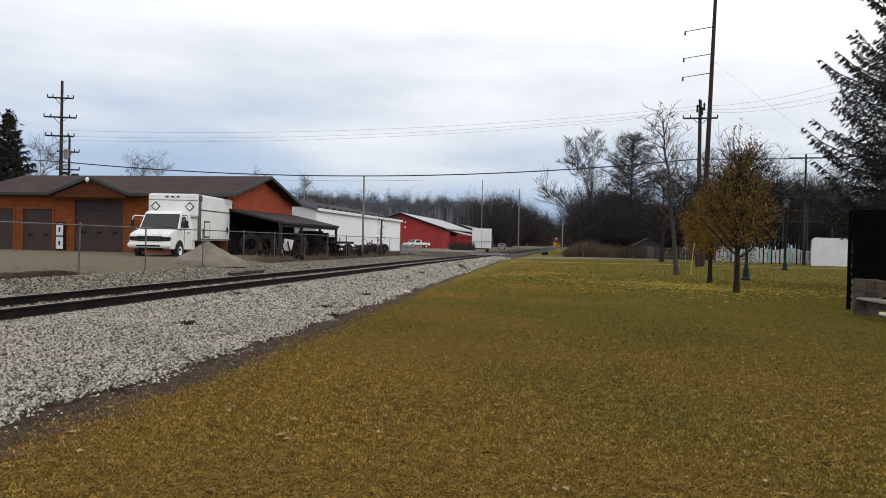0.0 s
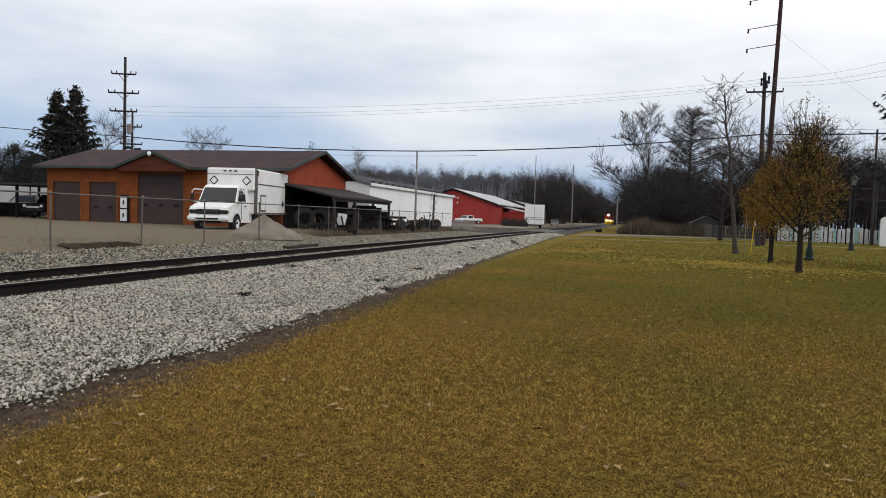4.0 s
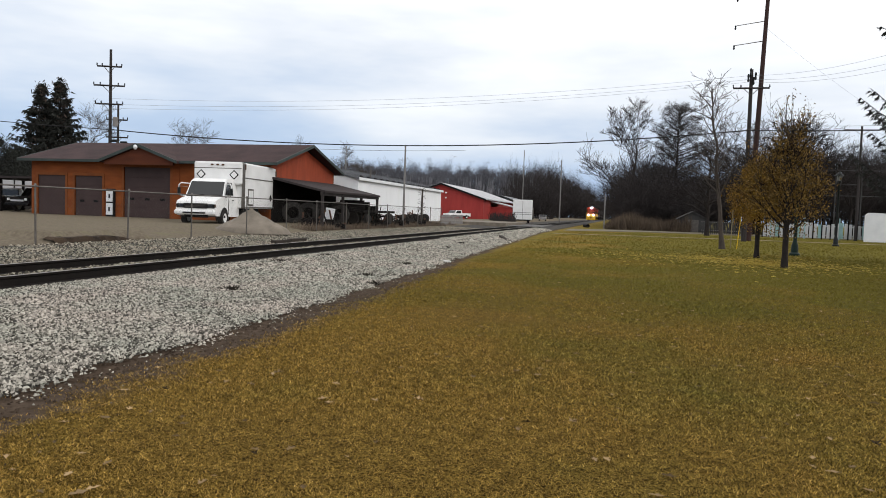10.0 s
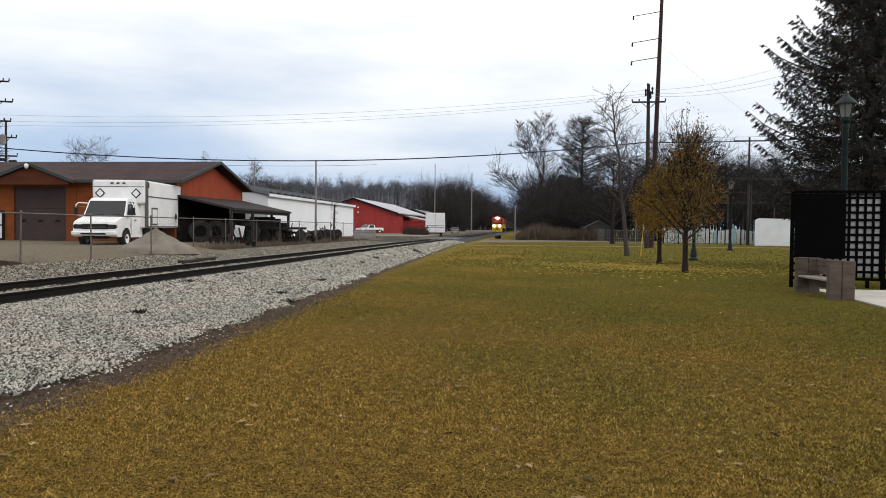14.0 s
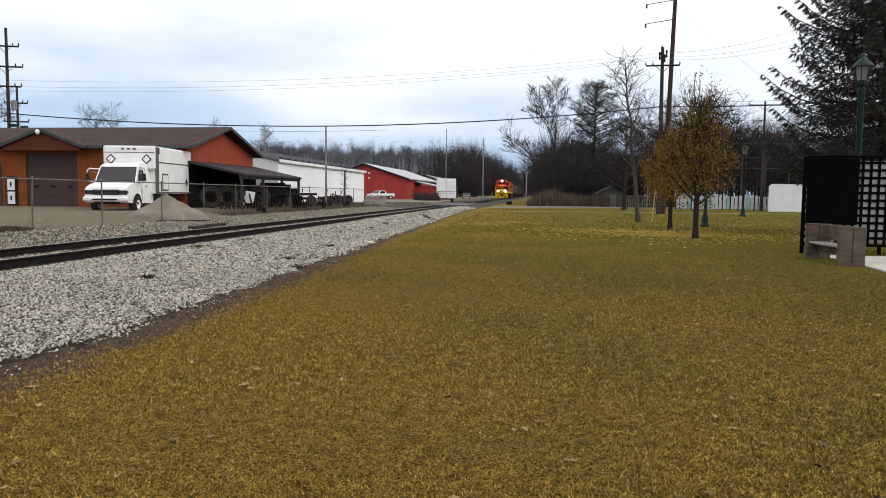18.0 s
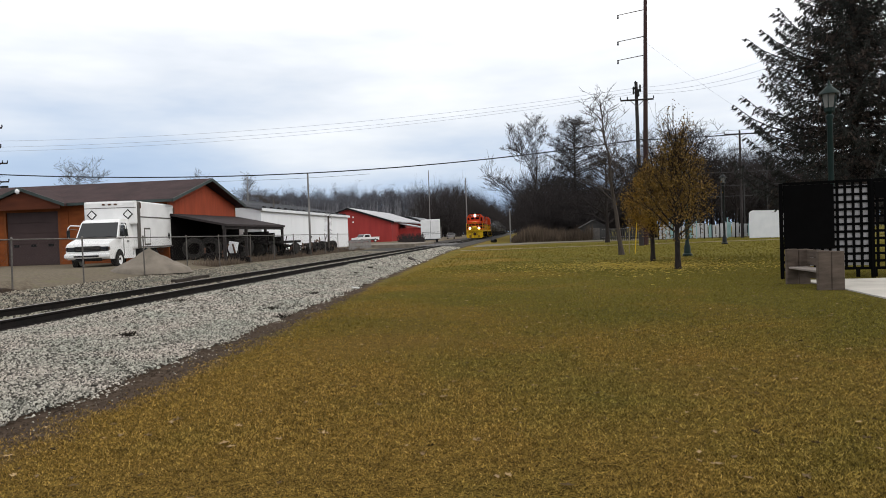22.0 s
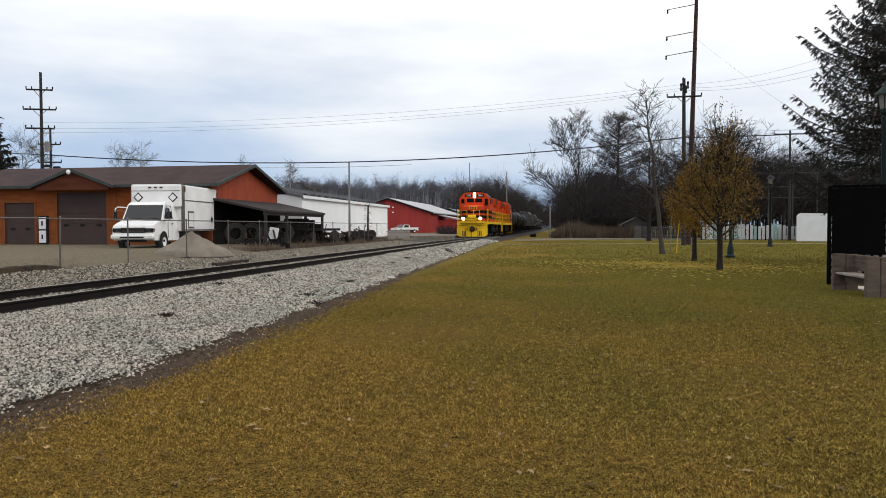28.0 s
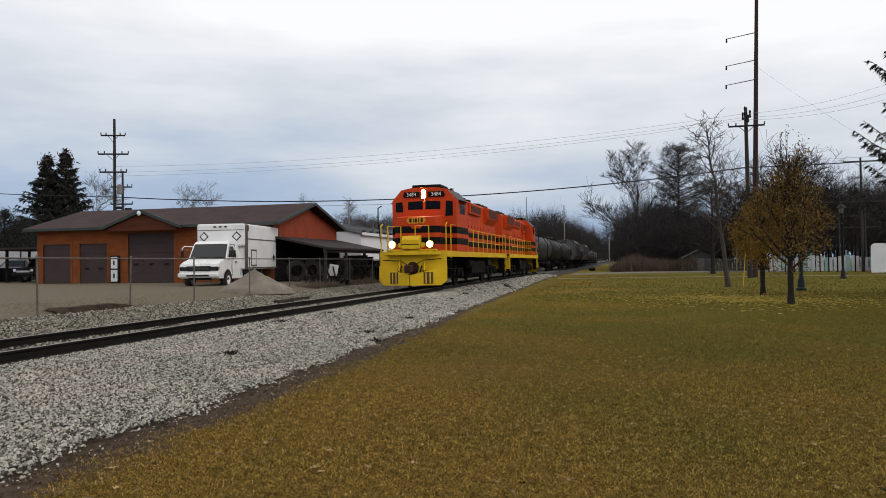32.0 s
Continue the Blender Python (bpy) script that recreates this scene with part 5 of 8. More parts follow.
def pear_tree(x, y, h, rad, zb, seed, leaf_mat, count, label):
    rnd = random.Random(seed)
    tr, cr, tips, top_tips = G(), G(), [], []
    tr.lathe([(0.16, -0.1), (0.12, 0.1), (0.095, 0.4), (0.09, zb)], 10, cap=False)
    tr.tube((0, 0, zb), (0.03, 0.02, h * 0.62), 0.085, 0.04, 8, caps=False)
    for k in range(34):
        u = (k + 0.5) / 34
        z = zb * 0.9 + (h * 0.62 - zb) * u
        a = k * 2.4 + rnd.uniform(-0.4, 0.4)
        ln = rad * (1.15 - 0.45 * u) * rnd.uniform(0.8, 1.1)
        limb(cr, rnd, (0.02, 0.01, z), (math.cos(a), math.sin(a), 0.9 + 0.7 * u), ln * 1.05, 0.035 * (1.2 - 0.6 * u), 2, 0.42, 0.14, 4, 0.006, tips, (3, 4))
    for k in range(12):
        a = k * 0.9
        limb(cr, rnd, (0.03, 0.02, h * (0.50 + 0.012 * k)), (0.16 * math.cos(a), 0.16 * math.sin(a), 1), h * 0.26 * rnd.uniform(0.6, 1.1), 0.026, 1, 0.16, 0.05, 4, 0.006, top_tips, (3, 4))
    sel = []
    for q in tips:
        u = (q.z - zb) / (h * 0.72 - zb)
        prof = max(0.0, math.sin(math.pi * min(max(0.10 + 0.86 * u, 0), 1)))
        if math.hypot(q.x, q.y) < rad * (0.35 + 0.75 * prof) and q.z > zb * 0.95 and rnd.random() < 1.15 - 0.55 * u:
            sel.append(q)
    zc, hz = zb + (h * 0.78 - zb) * 0.47, (h * 0.78 - zb) * 0.56
    while len(sel) < count // 6:
        q = Vector((rnd.gauss(0, 0.55), rnd.gauss(0, 0.55), rnd.gauss(0, 0.55)))
        if q.length > 1 or noise.noise((q.x * 2.2 + seed, q.y * 2.2, q.z * 2.2)) < -0.16:
            continue
        wd = rad * (1.04 if q.z < 0 else 1.04 - 0.22 * q.z)
        sel.append(Vector((q.x * wd, q.y * wd, zc + q.z * hz)))
    sel += [q for q in top_tips if rnd.random() < 0.75]
    lv = leaf_cloud(sel, 7, 0.038, 0.09, leaf_mat, seed)
    return tree_thing("pear_tree", pose(x, y, 0), tr, cr, "bark_dark", label, lv, leaf_mat, group="young pear trees")


def spray_cloud(name, tips, size, material, seed, width=0.2):
    """Drooping needle sprays: long narrow blades that follow their branch; tips: (place, way)."""
    rng = np.random.default_rng(seed)
    c, d = np.array([tuple(a) for a, _ in tips]), np.array([tuple(b) for _, b in tips])
    n = len(c)
    d = d + rng.standard_normal((n, 3)) * 0.35 - np.array([0, 0, 0.25])
    d /= np.linalg.norm(d, axis=1)[:, None]
    b = np.cross(d, rng.standard_normal((n, 3)))
    b /= np.linalg.norm(b, axis=1)[:, None]
    s = (size * (0.5 + rng.random(n)))[:, None]
    v = np.stack([c - d * s * 0.4, c - b * s * width, c + d * s, c + b * s * width], 1)
    f = np.array([(0, 1, 2), (0, 2, 3)])[None] + 4 * np.arange(n)[:, None, None]
    return arrays_mesh(name, v.reshape(-1, 3), f.reshape(-1, 3), material)


def spruce(x, y, z0, h, rad, seed, whorls, laterals, hung, label, zlow=1.2, brown=0.0, size=0.3, turn_up=0.14, width=0.2, taper=1.2, fill=0):
    """Whorls of long boughs that sag and turn up, each with side twigs hung with needle sprays."""
    rnd = random.Random(seed)
    tr, br = G(), G()
    tr.tube((0, 0, -0.2), (0, 0, h * 0.97), 0.018 * h, 0.02, 9, caps=False)
    tips, btips = [], []
    for k in range(whorls):
        u = (k / (whorls - 1)) ** 0.92
        z = zlow + (h - zlow) * u * 0.985
        reach = rad * min((1 - u) * taper, 1.0) * rnd.uniform(0.82, 1.06) + 0.2
        m = 8 if u < 0.8 else 6
        off = rnd.random() * 6.3
        for j in range(m):
            a = off + j * 6.283 / m + rnd.uniform(-0.3, 0.3)
            ll = reach * rnd.uniform(0.5, 1.1)
            d = Vector((math.cos(a), math.sin(a), 0))
            side = Vector((-d.y, d.x, 0))
            droop = rnd.uniform(-0.02, 0.27) * (1 - 0.8 * u)
            zz = z + rnd.uniform(-0.45, 0.45)
            pts = [d * (ll * i / 6) + Vector((0, 0, zz - droop * ll * (i / 6) * (1.7 - i / 6) + turn_up * ll * (i / 6) ** 3)) for i in range(7)]
            for i in range(6):
                br.tube(pts[i], pts[i + 1], 0.032 * (1 - i / 7) * (0.6 + ll / rad), 0.032 * (1 - (i + 1) / 7) * (0.6 + ll / rad), 4, caps=False)

            def along(v):
                i0 = min(int(v * 6), 5)
                return pts[i0].lerp(pts[i0 + 1], v * 6 - i0)

            n = max(5, int(laterals * (0.25 + 0.75 * ll / rad)))
            for i in range(n):
                v = (0.12 + 0.88 * (i + rnd.random()) / n)
                q, sd = along(v), (1 if i % 2 else -1)
                ln = ll * 0.26 * (1.05 - v) * rnd.uniform(0.6, 1.2) + 0.10
                way = (d * 0.75 + side * sd * rnd.uniform(0.5, 1.0) + Vector((0, 0, rnd.uniform(-0.35, 0.0)))).normalized()
                if v < 0.75:
                    br.tube(q, q + way * ln, 0.010, 0.005, 3, caps=False)
                dead = rnd.random() < brown and v < 0.62
                for _ in range(hung):
                    w = rnd.random() ** 0.7
                    (btips if dead else tips).append((q + way * (ln * w) + Vector((0, 0, -0.35 * rnd.random() ** 2 * min(ln, 0.5))), way + Vector((0, 0, rnd.uniform(-1.0, 0.15)))))
            for i in range(fill):
                q = along(0.55 * rnd.random()) + Vector((rnd.gauss(0, 0.28), rnd.gauss(0, 0.28), rnd.gauss(-0.05, 0.22)))
                (btips if rnd.random() < 0.7 else tips).append((q, d * 0.5 + side * rnd.uniform(-1, 1) + Vector((0, 0, rnd.uniform(-1.0, 0.2)))))
            for i in range(hung * 3):
                q = along(0.55 + 0.45 * rnd.random())
                tips.append((q, d + Vector((0, 0, rnd.uniform(-0.7, 0.5)))))
    t = tree_thing("spruce", pose(x, y, z0), tr, br, "bark_dark", label, None, category="tree")
    part("needles", spray_cloud("needles", tips, size, "needles", seed, width), "", t)
    if btips:
        part("dead_needles", spray_cloud("dead_needles", btips, size * 0.9, "needles_brown", seed + 1, width), "", t, "dry brown inner needles")
    return t


def broken_pine(x, y, h, rad, seed, label, zlow):
    """An old pine with clumped, uneven tiers."""
    rnd = random.Random(seed)
    tr, br, tips = G(), G(), []
    tr.tube((0, 0, -0.2), (0.2, 0, h * 0.96), 0.30, 0.05, 8, caps=False)
    for k in range(100):
        u = (k + rnd.random()) / 100
        z = zlow + (h - zlow) * u * 0.97
        a = k * 2.4 + rnd.uniform(-0.5, 0.5)
        ll = rad * min(1.0, 1.3 * (1 - u) ** 0.45) * rnd.uniform(0.5, 1.1) + 0.35
        d = Vector((math.cos(a), math.sin(a), rnd.uniform(0.0, 0.3) + 0.5 * u)).normalized()
        o = Vector((0.2 * u, 0, z))
        e = o + d * ll
        br.tube(o, e, 0.08, 0.02, 4, caps=False)
        # needle pads ride on short side twigs of the outer bough
        for i in range(int(3 + 2.6 * ll)):
            q = o.lerp(e, rnd.uniform(0.35, 1.0))
            w = q + Vector((rnd.gauss(0, 0.55), rnd.gauss(0, 0.55), rnd.uniform(0.0, 0.45)))
            br.tube(q, w, 0.02, 0.01, 3, caps=False)
            tips += [w + Vector((rnd.gauss(0, 0.22), rnd.gauss(0, 0.22), rnd.gauss(0, 0.07))) for _ in range(3)]
    lv = leaf_cloud(tips, 11, 0.10, 0.17, "pine_needles", seed, 0.26, "needles")
    t = tree_thing("pine_tree", pose(x, y, 0), tr, br, "bark_dark", label, None)
    part("needles", lv, "pine_needles", t)


def far_wood(name, spots, variants, material, label, category="woods"):
    """Many far trees joined into one object; spots: x, y, z, turn, height scale, width scale."""
    V, F, n = [], [], 0
    for i, (x, y, z, a, s, w) in enumerate(spots):
        v, f = variants[i % len(variants)]
        c, q = math.cos(a), math.sin(a)
        R = np.array([[c * w, -q * w, 0], [q * w, c * w, 0], [0, 0, s]])
        V.append(v @ R.T + (x, y, z))
        F.append(f + n)
        n += len(v)
    solid(name, arrays_mesh(name, np.concatenate(V), np.concatenate(F), material), "", label, category, "stuff")


def as_arrays(g):
    f = [t for q in g.f for t in ([q] if len(q) == 3 else [(q[0], q[1], q[2]), (q[0], q[2], q[3])])]
    return np.array([tuple(p) for p in g.v]), np.array(f)


def simple_tree(seed, h, depth=3, spread=0.55, trunk=0.35, twig=0.02, r=0.2, kids=(3, 5), up=0.14, sprays=0, reach=0.8, wide=0.02):
    """A far bare tree: limbs, and sprays of fine twigs at their ends."""
    a, c, tips = bare_tree_mesh(seed, h, r, depth, spread, trunk, up, twig, kids, False)
    a.add(c.v, c.f)
    v, f = as_arrays(G().add(a.v, [q for q in a.f if len(q) <= 4]))
    if not sprays:
        return v, f
    rng = np.random.default_rng(seed)
    p = np.repeat(np.array([tuple(q) for q in tips]), sprays, 0)
    n = len(p)
    p = p + rng.standard_normal((n, 3)) * reach * 0.35
    out = p - np.array([0, 0, h * trunk])
    out /= np.linalg.norm(out, axis=1)[:, None] + 1e-6
    d = out * 0.8 + rng.standard_normal((n, 3)) * 0.6 + np.array([0, 0, 0.25])
    d /= np.linalg.norm(d, axis=1)[:, None]
    b = np.cross(d, rng.standard_normal((n, 3)))
    b /= np.linalg.norm(b, axis=1)[:, None] + 1e-6
    k = (reach * (0.5 + rng.random(n)))[:, None]
    t = np.stack([p - b * wide, p + b * wide, p + d * k], 1).reshape(-1, 3)
    return np.concatenate([v, t]), np.concatenate([f, np.arange(3 * n).reshape(n, 3) + len(v)])


def plain_trunks(seed, h):
    """Pale stems with a few upright limbs."""
    rnd = random.Random(seed)
    g = G()
    for k in range(4):
        x, y = rnd.gauss(0, 2.4), rnd.gauss(0, 1.4)
        g.tube((x, y, 0), (x + rnd.gauss(0, 0.6), y + rnd.gauss(0, 0.6), h * rnd.uniform(0.75, 1.0)), 0.20, 0.03, 3, caps=False)
        for j in range(2):
            z = h * rnd.uniform(0.3, 0.55)
            g.tube((x, y, z), (x + rnd.gauss(0, 1.6), y + rnd.gauss(0, 1.6), z + h * rnd.uniform(0.15, 0.3)), 0.08, 0.03, 3, caps=False)
    return as_arrays(g)


def leader_tree(seed, h, r, rad, z0, limbs, twig=0.012, kids=(3, 4), rise=0.7):
    """A bare tree with one stem to its top and limbs all the way up."""
    rnd = random.Random(seed)
    tr, cr = G(), G()
    pts = [Vector((0.35 * noise.noise((seed, k * 0.7, 1)) * k / 8, 0.35 * noise.noise((seed, k * 0.7, 5)) * k / 8, h * k / 8)) for k in range(9)]
    tr.lathe([(r * 1.6, -0.15), (r * 1.2, 0.12), (r, 0.5)], 8, cap=False)
    for k in range(8):
        tr.tube(pts[k], pts[k + 1], r * (1 - 0.11 * k), r * (1 - 0.11 * (k + 1)), 7, caps=False)
    for k in range(limbs):
        u = z0 + (0.96 - z0) * (k + rnd.random()) / limbs
        j = min(int(u * 8), 7)
        q = pts[j].lerp(pts[j + 1], u * 8 - j)
        a = k * 2.4 + rnd.uniform(-0.5, 0.5)
        ln = rad * (1.05 - 0.62 * ((u - z0) / (1 - z0))) * rnd.uniform(0.7, 1.1)
        limb(cr, rnd, q, (math.cos(a), math.sin(a), rise * rnd.uniform(0.5, 1.4)), ln, r * 0.42 * (1.1 - 0.7 * u), 2, 0.55, 0.06, 4, twig, None, kids)
    return tr, cr


def evergreen_bush(x, y, z0, h, rad, seed, label):
    rnd = random.Random(seed)
    tr, br, tips = G(), G(), []
    tr.tube((0, 0, -0.2), (0, 0, h * 0.8), 0.14, 0.04, 8, caps=False)
    while len(tips) < 620:
        u, a = rnd.random(), rnd.random() * 6.283
        r = rad * math.sin(math.pi * min(0.25 + 0.75 * u, 1)) ** 0.6 * rnd.uniform(0.55, 1.08)
        tips.append(Vector((r * math.cos(a), r * math.sin(a), 0.2 + (h - 0.2) * u)))
        if len(tips) % 12 == 0:
            br.tube((0, 0, tips[-1].z * 0.75), tips[-1], 0.03, 0.012, 4, caps=False)
    t = tree_thing("evergreen_bush", pose(x, y, z0), tr, br, "bark_dark", label, None, category="bush", group="evergreens beside the garage")
    part("needles", leaf_cloud(tips, 24, 0.085, 0.26, "needles", seed, 0.35, "needles"), "", t)


def build_trees():
    pear_tree(5.40, 26.0, 5.9, 1.34, 1.25, 11, "leaf_rust", 8200, "young pear tree thinly hung with rust-brown leaves")
    pear_tree(5.69, 32.6, 5.3, 1.34, 1.3, 23, "leaf_orange", 13500, "young pear tree with dense orange leaves")
    a, c = leader_tree(5, 8.9, 0.14, 2.1, 0.30, 30, 0.010, (3, 4), 1.15)
    tree_thing("bare_tree", pose(5.5, 41.4, 0, 0, -6.3, 0), a, c, "bark_grey", "slender leafless tree on the lawn")
    a, c = leader_tree(8, 9.0, 0.22, 3.4, 0.2, 26, 0.016, (3, 4), 0.6)
    tree_thing("bare_tree", pose(*polar(-6.5, 78, 0)[:2], 0), a, c, "bark_dark", "wide leafless tree behind the lawn")
    a, c, _ = bare_tree_mesh(9, 19.5, 0.36, 5, 0.40, 0.30, 0.05, 0.020, (3, 5))
    tree_thing("bare_tree", pose(*polar(-0.95, 128, 0)[:2], 0), a, c, "bark_dark", "tall leafless tree above the thicket")
    for az, rg, hh, sd in ((-10.6, 88, 13.2, 51), (-12.6, 92, 12.6, 52), (-14.3, 90, 12.9, 53), (-8.2, 95, 13.0, 54), (-11.7, 97, 13.6, 55), (-15.7, 95, 12.4, 56), (-9.4, 100, 13.4, 57), (-13.4, 99, 13.2, 58)):
        a, c, _ = bare_tree_mesh(sd, hh * 0.95, 0.2, 4, 0.5, 0.3, 0.05, 0.017, (3, 5))
        tree_thing("bare_tree", pose(*polar(az, rg, 0)[:2], 0), a, c, "bark_dark", "dark leafless tree by the substation", group="bare trees by the substation")
    broken_pine(*polar(-4.1, 120, 0)[:2], 19.4, 6.0, 31, "old dark pine above the thicket", 4.0)
    spruce(13.2, 30.2, 0, 14.6, 4.1, 41, 36, 32, 19, "tall dark spruce behind the shelter", 1.9, brown=0.5, size=0.125, turn_up=0.36, width=0.13, taper=1.75, fill=125)
    for az, hh, sd in ((42.75, 11.9, 43), (41.6, 12.6, 44)):
        x, y, _ = polar(az, 82, 0)
        spruce(x, y, 0.6, hh, 4.3, sd, 30, 14, 8, "dark spruce behind the garage", 0.8, size=0.30, turn_up=0.16, width=0.16, taper=1.35, fill=14)
    variants = [simple_tree(60 + k, 15 + 2 * (k % 3), 2, 0.52, 0.42, 0.04, 0.2, (4, 6), 0.06, 7, 1.3, 0.035) for k in range(6)]
    stems = [plain_trunks(160 + k, 15) for k in range(5)]
    bushy = [simple_tree(120 + k, 11, 3, 0.55, 0.22, 0.025, 0.15, (3, 4), 0.08, 4, 0.8, 0.014) for k in range(5)]
    rnd = random.Random(77)
    spots = []
    for k in range(270):
        az = rnd.uniform(6.0, 21.5)
        rg = rnd.uniform(245, 310)
        tan = 0.057 + 0.006 * noise.noise((az * 0.9, 0, 3)) + rnd.gauss(0, 0.002)
        spots.append((*polar(az, rg, 0)[:2], 0, rnd.random() * 6.28, (tan * rg + 1.5) / 16.5, rnd.uniform(0.7, 1.1)))
    far_wood("far_woods", spots, variants, "twig_hazed", "distant leafless woods beyond the barns")
    far_wood("far_trunks", [(x * 0.92, y * 0.92, z, a, k * 0.92, w) for x, y, z, a, k, w in spots[:230]], stems, "trunk_hazed", "pale bare trunks along the edge of the distant woods")
    spots = []
    for k in range(100):
        az = rnd.uniform(21, 75) if k % 2 else rnd.uniform(-40, -6)
        rg = rnd.uniform(150, 210)
        tan = 0.042 if az > 0 else 0.075
        spots.append((*polar(az, rg, 0)[:2], 0, rnd.random() * 6.28, (tan * rg + 1.5) / 16.5 * rnd.uniform(0.8, 1.15), rnd.uniform(0.8, 1.2)))
    far_wood("side_woods", spots, variants, "twig_hazed", "leafless trees behind the houses")
    spots = []
    for k in range(180):
        az, rg = rnd.uniform(-24, -5.0), rnd.uniform(98, 140)
        spots.append((*polar(az, rg, 0)[:2], 0, rnd.random() * 6.28, ((0.096 if az < -8.5 else 0.058) * rg + 1.5) / 11 * rnd.uniform(0.6, 1.08), rnd.uniform(0.7, 1.1)))
    far_wood("park_edge_woods", spots, bushy, "twig_thicket", "dark leafless trees behind the substation")
    # single crowns that stand over the garage roof and the shop
    for az, rg, tan, s in ((33.0, 120, 0.103, 70), (25.5, 130, 0.083, 71), (22.0, 120, 0.076, 72), (19.7, 130, 0.068, 73), (40.0, 110, 0.105, 74)):
        a, c, _ = bare_tree_mesh(s, 1.5 + rg * tan, 0.2, 4, 0.5, 0.4, 0.06, 0.012, (4, 6))
        tree_thing("bare_tree", pose(*polar(az, rg, 0)[:2], 0), a, c, "bark_grey", "leafless tree behind the buildings", group="trees behind the yard")
    for az, rg, tan, rad, sd in ((45.3, 72, 0.066, 2.3, 61), (47.4, 70, 0.062, 2.4, 62), (44.2, 76, 0.058, 2.0, 63), (49.6, 72, 0.066, 2.6, 64)):
        evergreen_bush(*polar(az, rg, 0)[:2], 0.5, 1.0 + rg * tan, rad, sd, "dark overgrown evergreen beside the garage")
    # thicket on both sides of the far line
    v2 = [simple_tree(90 + k, 8.5, 2, 0.55, 0.14, 0.02, 0.08, (4, 6), 0.06, 7, 0.8, 0.012) for k in range(8)]
    spots = []
    for k in range(640):
        if k % 4 < 2:
            az, rg = rnd.uniform(-6.6, 0.45), rnd.uniform(108, 200)
            tan = (0.052 + 0.010 * min(max(0.6 - az, 0), 1.2)) * (0.72 if az < -4.4 else 1)
        elif k % 4 == 2:
            az, rg = rnd.uniform(4.9, 8.6), rnd.uniform(195, 265)
            tan = 0.070 - 0.005 * abs(az - 5.8)
        else:
            az, rg = rnd.uniform(2.15, 5.2), rnd.uniform(390, 520)
            tan = 0.040 + 0.010 * (az - 2.1)
        x, y, _ = polar(az, rg, 0)
        if abs(x - TRACK_X) < 6.5:
            continue
        tan *= 1 + 0.16 * noise.noise((az * 2.5, 1, 1)) + rnd.gauss(0, 0.08)
        spots.append((x, y, 0, rnd.random() * 6.28, (tan * rg + 1.5) / 8.5 * rnd.choice((0.55, 0.75, 0.95, 1.02, 1.25) if rg < 190 and az < 2 else (0.5, 0.7, 0.85, 0.95)), rnd.uniform(0.8, 1.3) * (2.2 if rg > 300 else 1)))
    for k in range(60):
        az, rg = rnd.uniform(-0.3, 2.6), rnd.uniform(655, 720)
        spots.append((*polar(az, rg, 0)[:2], -0.3, rnd.random() * 6.28, (0.026 * rg + 1.5) / 8.5 * rnd.uniform(0.7, 1.1), rnd.uniform(3.0, 4.5)))
    for k in range(170):
        az, rg = rnd.uniform(43.0, 62), rnd.uniform(86, 112)
        spots.append((*polar(az, rg, 0)[:2], 0.4, rnd.random() * 6.28, (0.050 * rg + 1.2) / 8.5 * rnd.uniform(0.6, 1.05), rnd.uniform(0.9, 1.4)))
    far_wood("thicket", spots, v2, "twig_thicket", "dense dark leafless thicket along the line", "thicket")
    # tan weeds before the thicket
    n = 26000
    az = np.radians(RNG.uniform(-5.3, 0.85, n))
    rg = RNG.uniform(94.5, 116, n)
    x, y = -rg * np.sin(az), rg * np.cos(az)
    h = (0.4 + 1.5 * RNG.random(n) ** 1.7) * (0.85 + 0.3 * np.sin(x * 0.9) * np.sin(y * 0.6) + 0.35 * np.sin(x * 0.37 + 1) ** 2) * np.clip((x + 2.6) / 2.5, 0.35, 1)
    w = 0.025 + 0.035 * RNG.random(n)
    a = RNG.random(n) * 6.283
    v = np.zeros((n, 3, 3))
    v[:, 0] = np.stack([x - np.cos(a) * w, y - np.sin(a) * w, 0 * x], -1)
    v[:, 1] = np.stack([x + np.cos(a) * w, y + np.sin(a) * w, 0 * x], -1)
    v[:, 2] = np.stack([x + RNG.standard_normal(n) * 0.3, y + RNG.standard_normal(n) * 0.3, h], -1)
    solid("weeds", arrays_mesh("weeds", v.reshape(-1, 3), np.arange(3 * n).reshape(n, 3), "reed"), "", "tall dry tan weeds before the thicket", "weeds", "stuff")


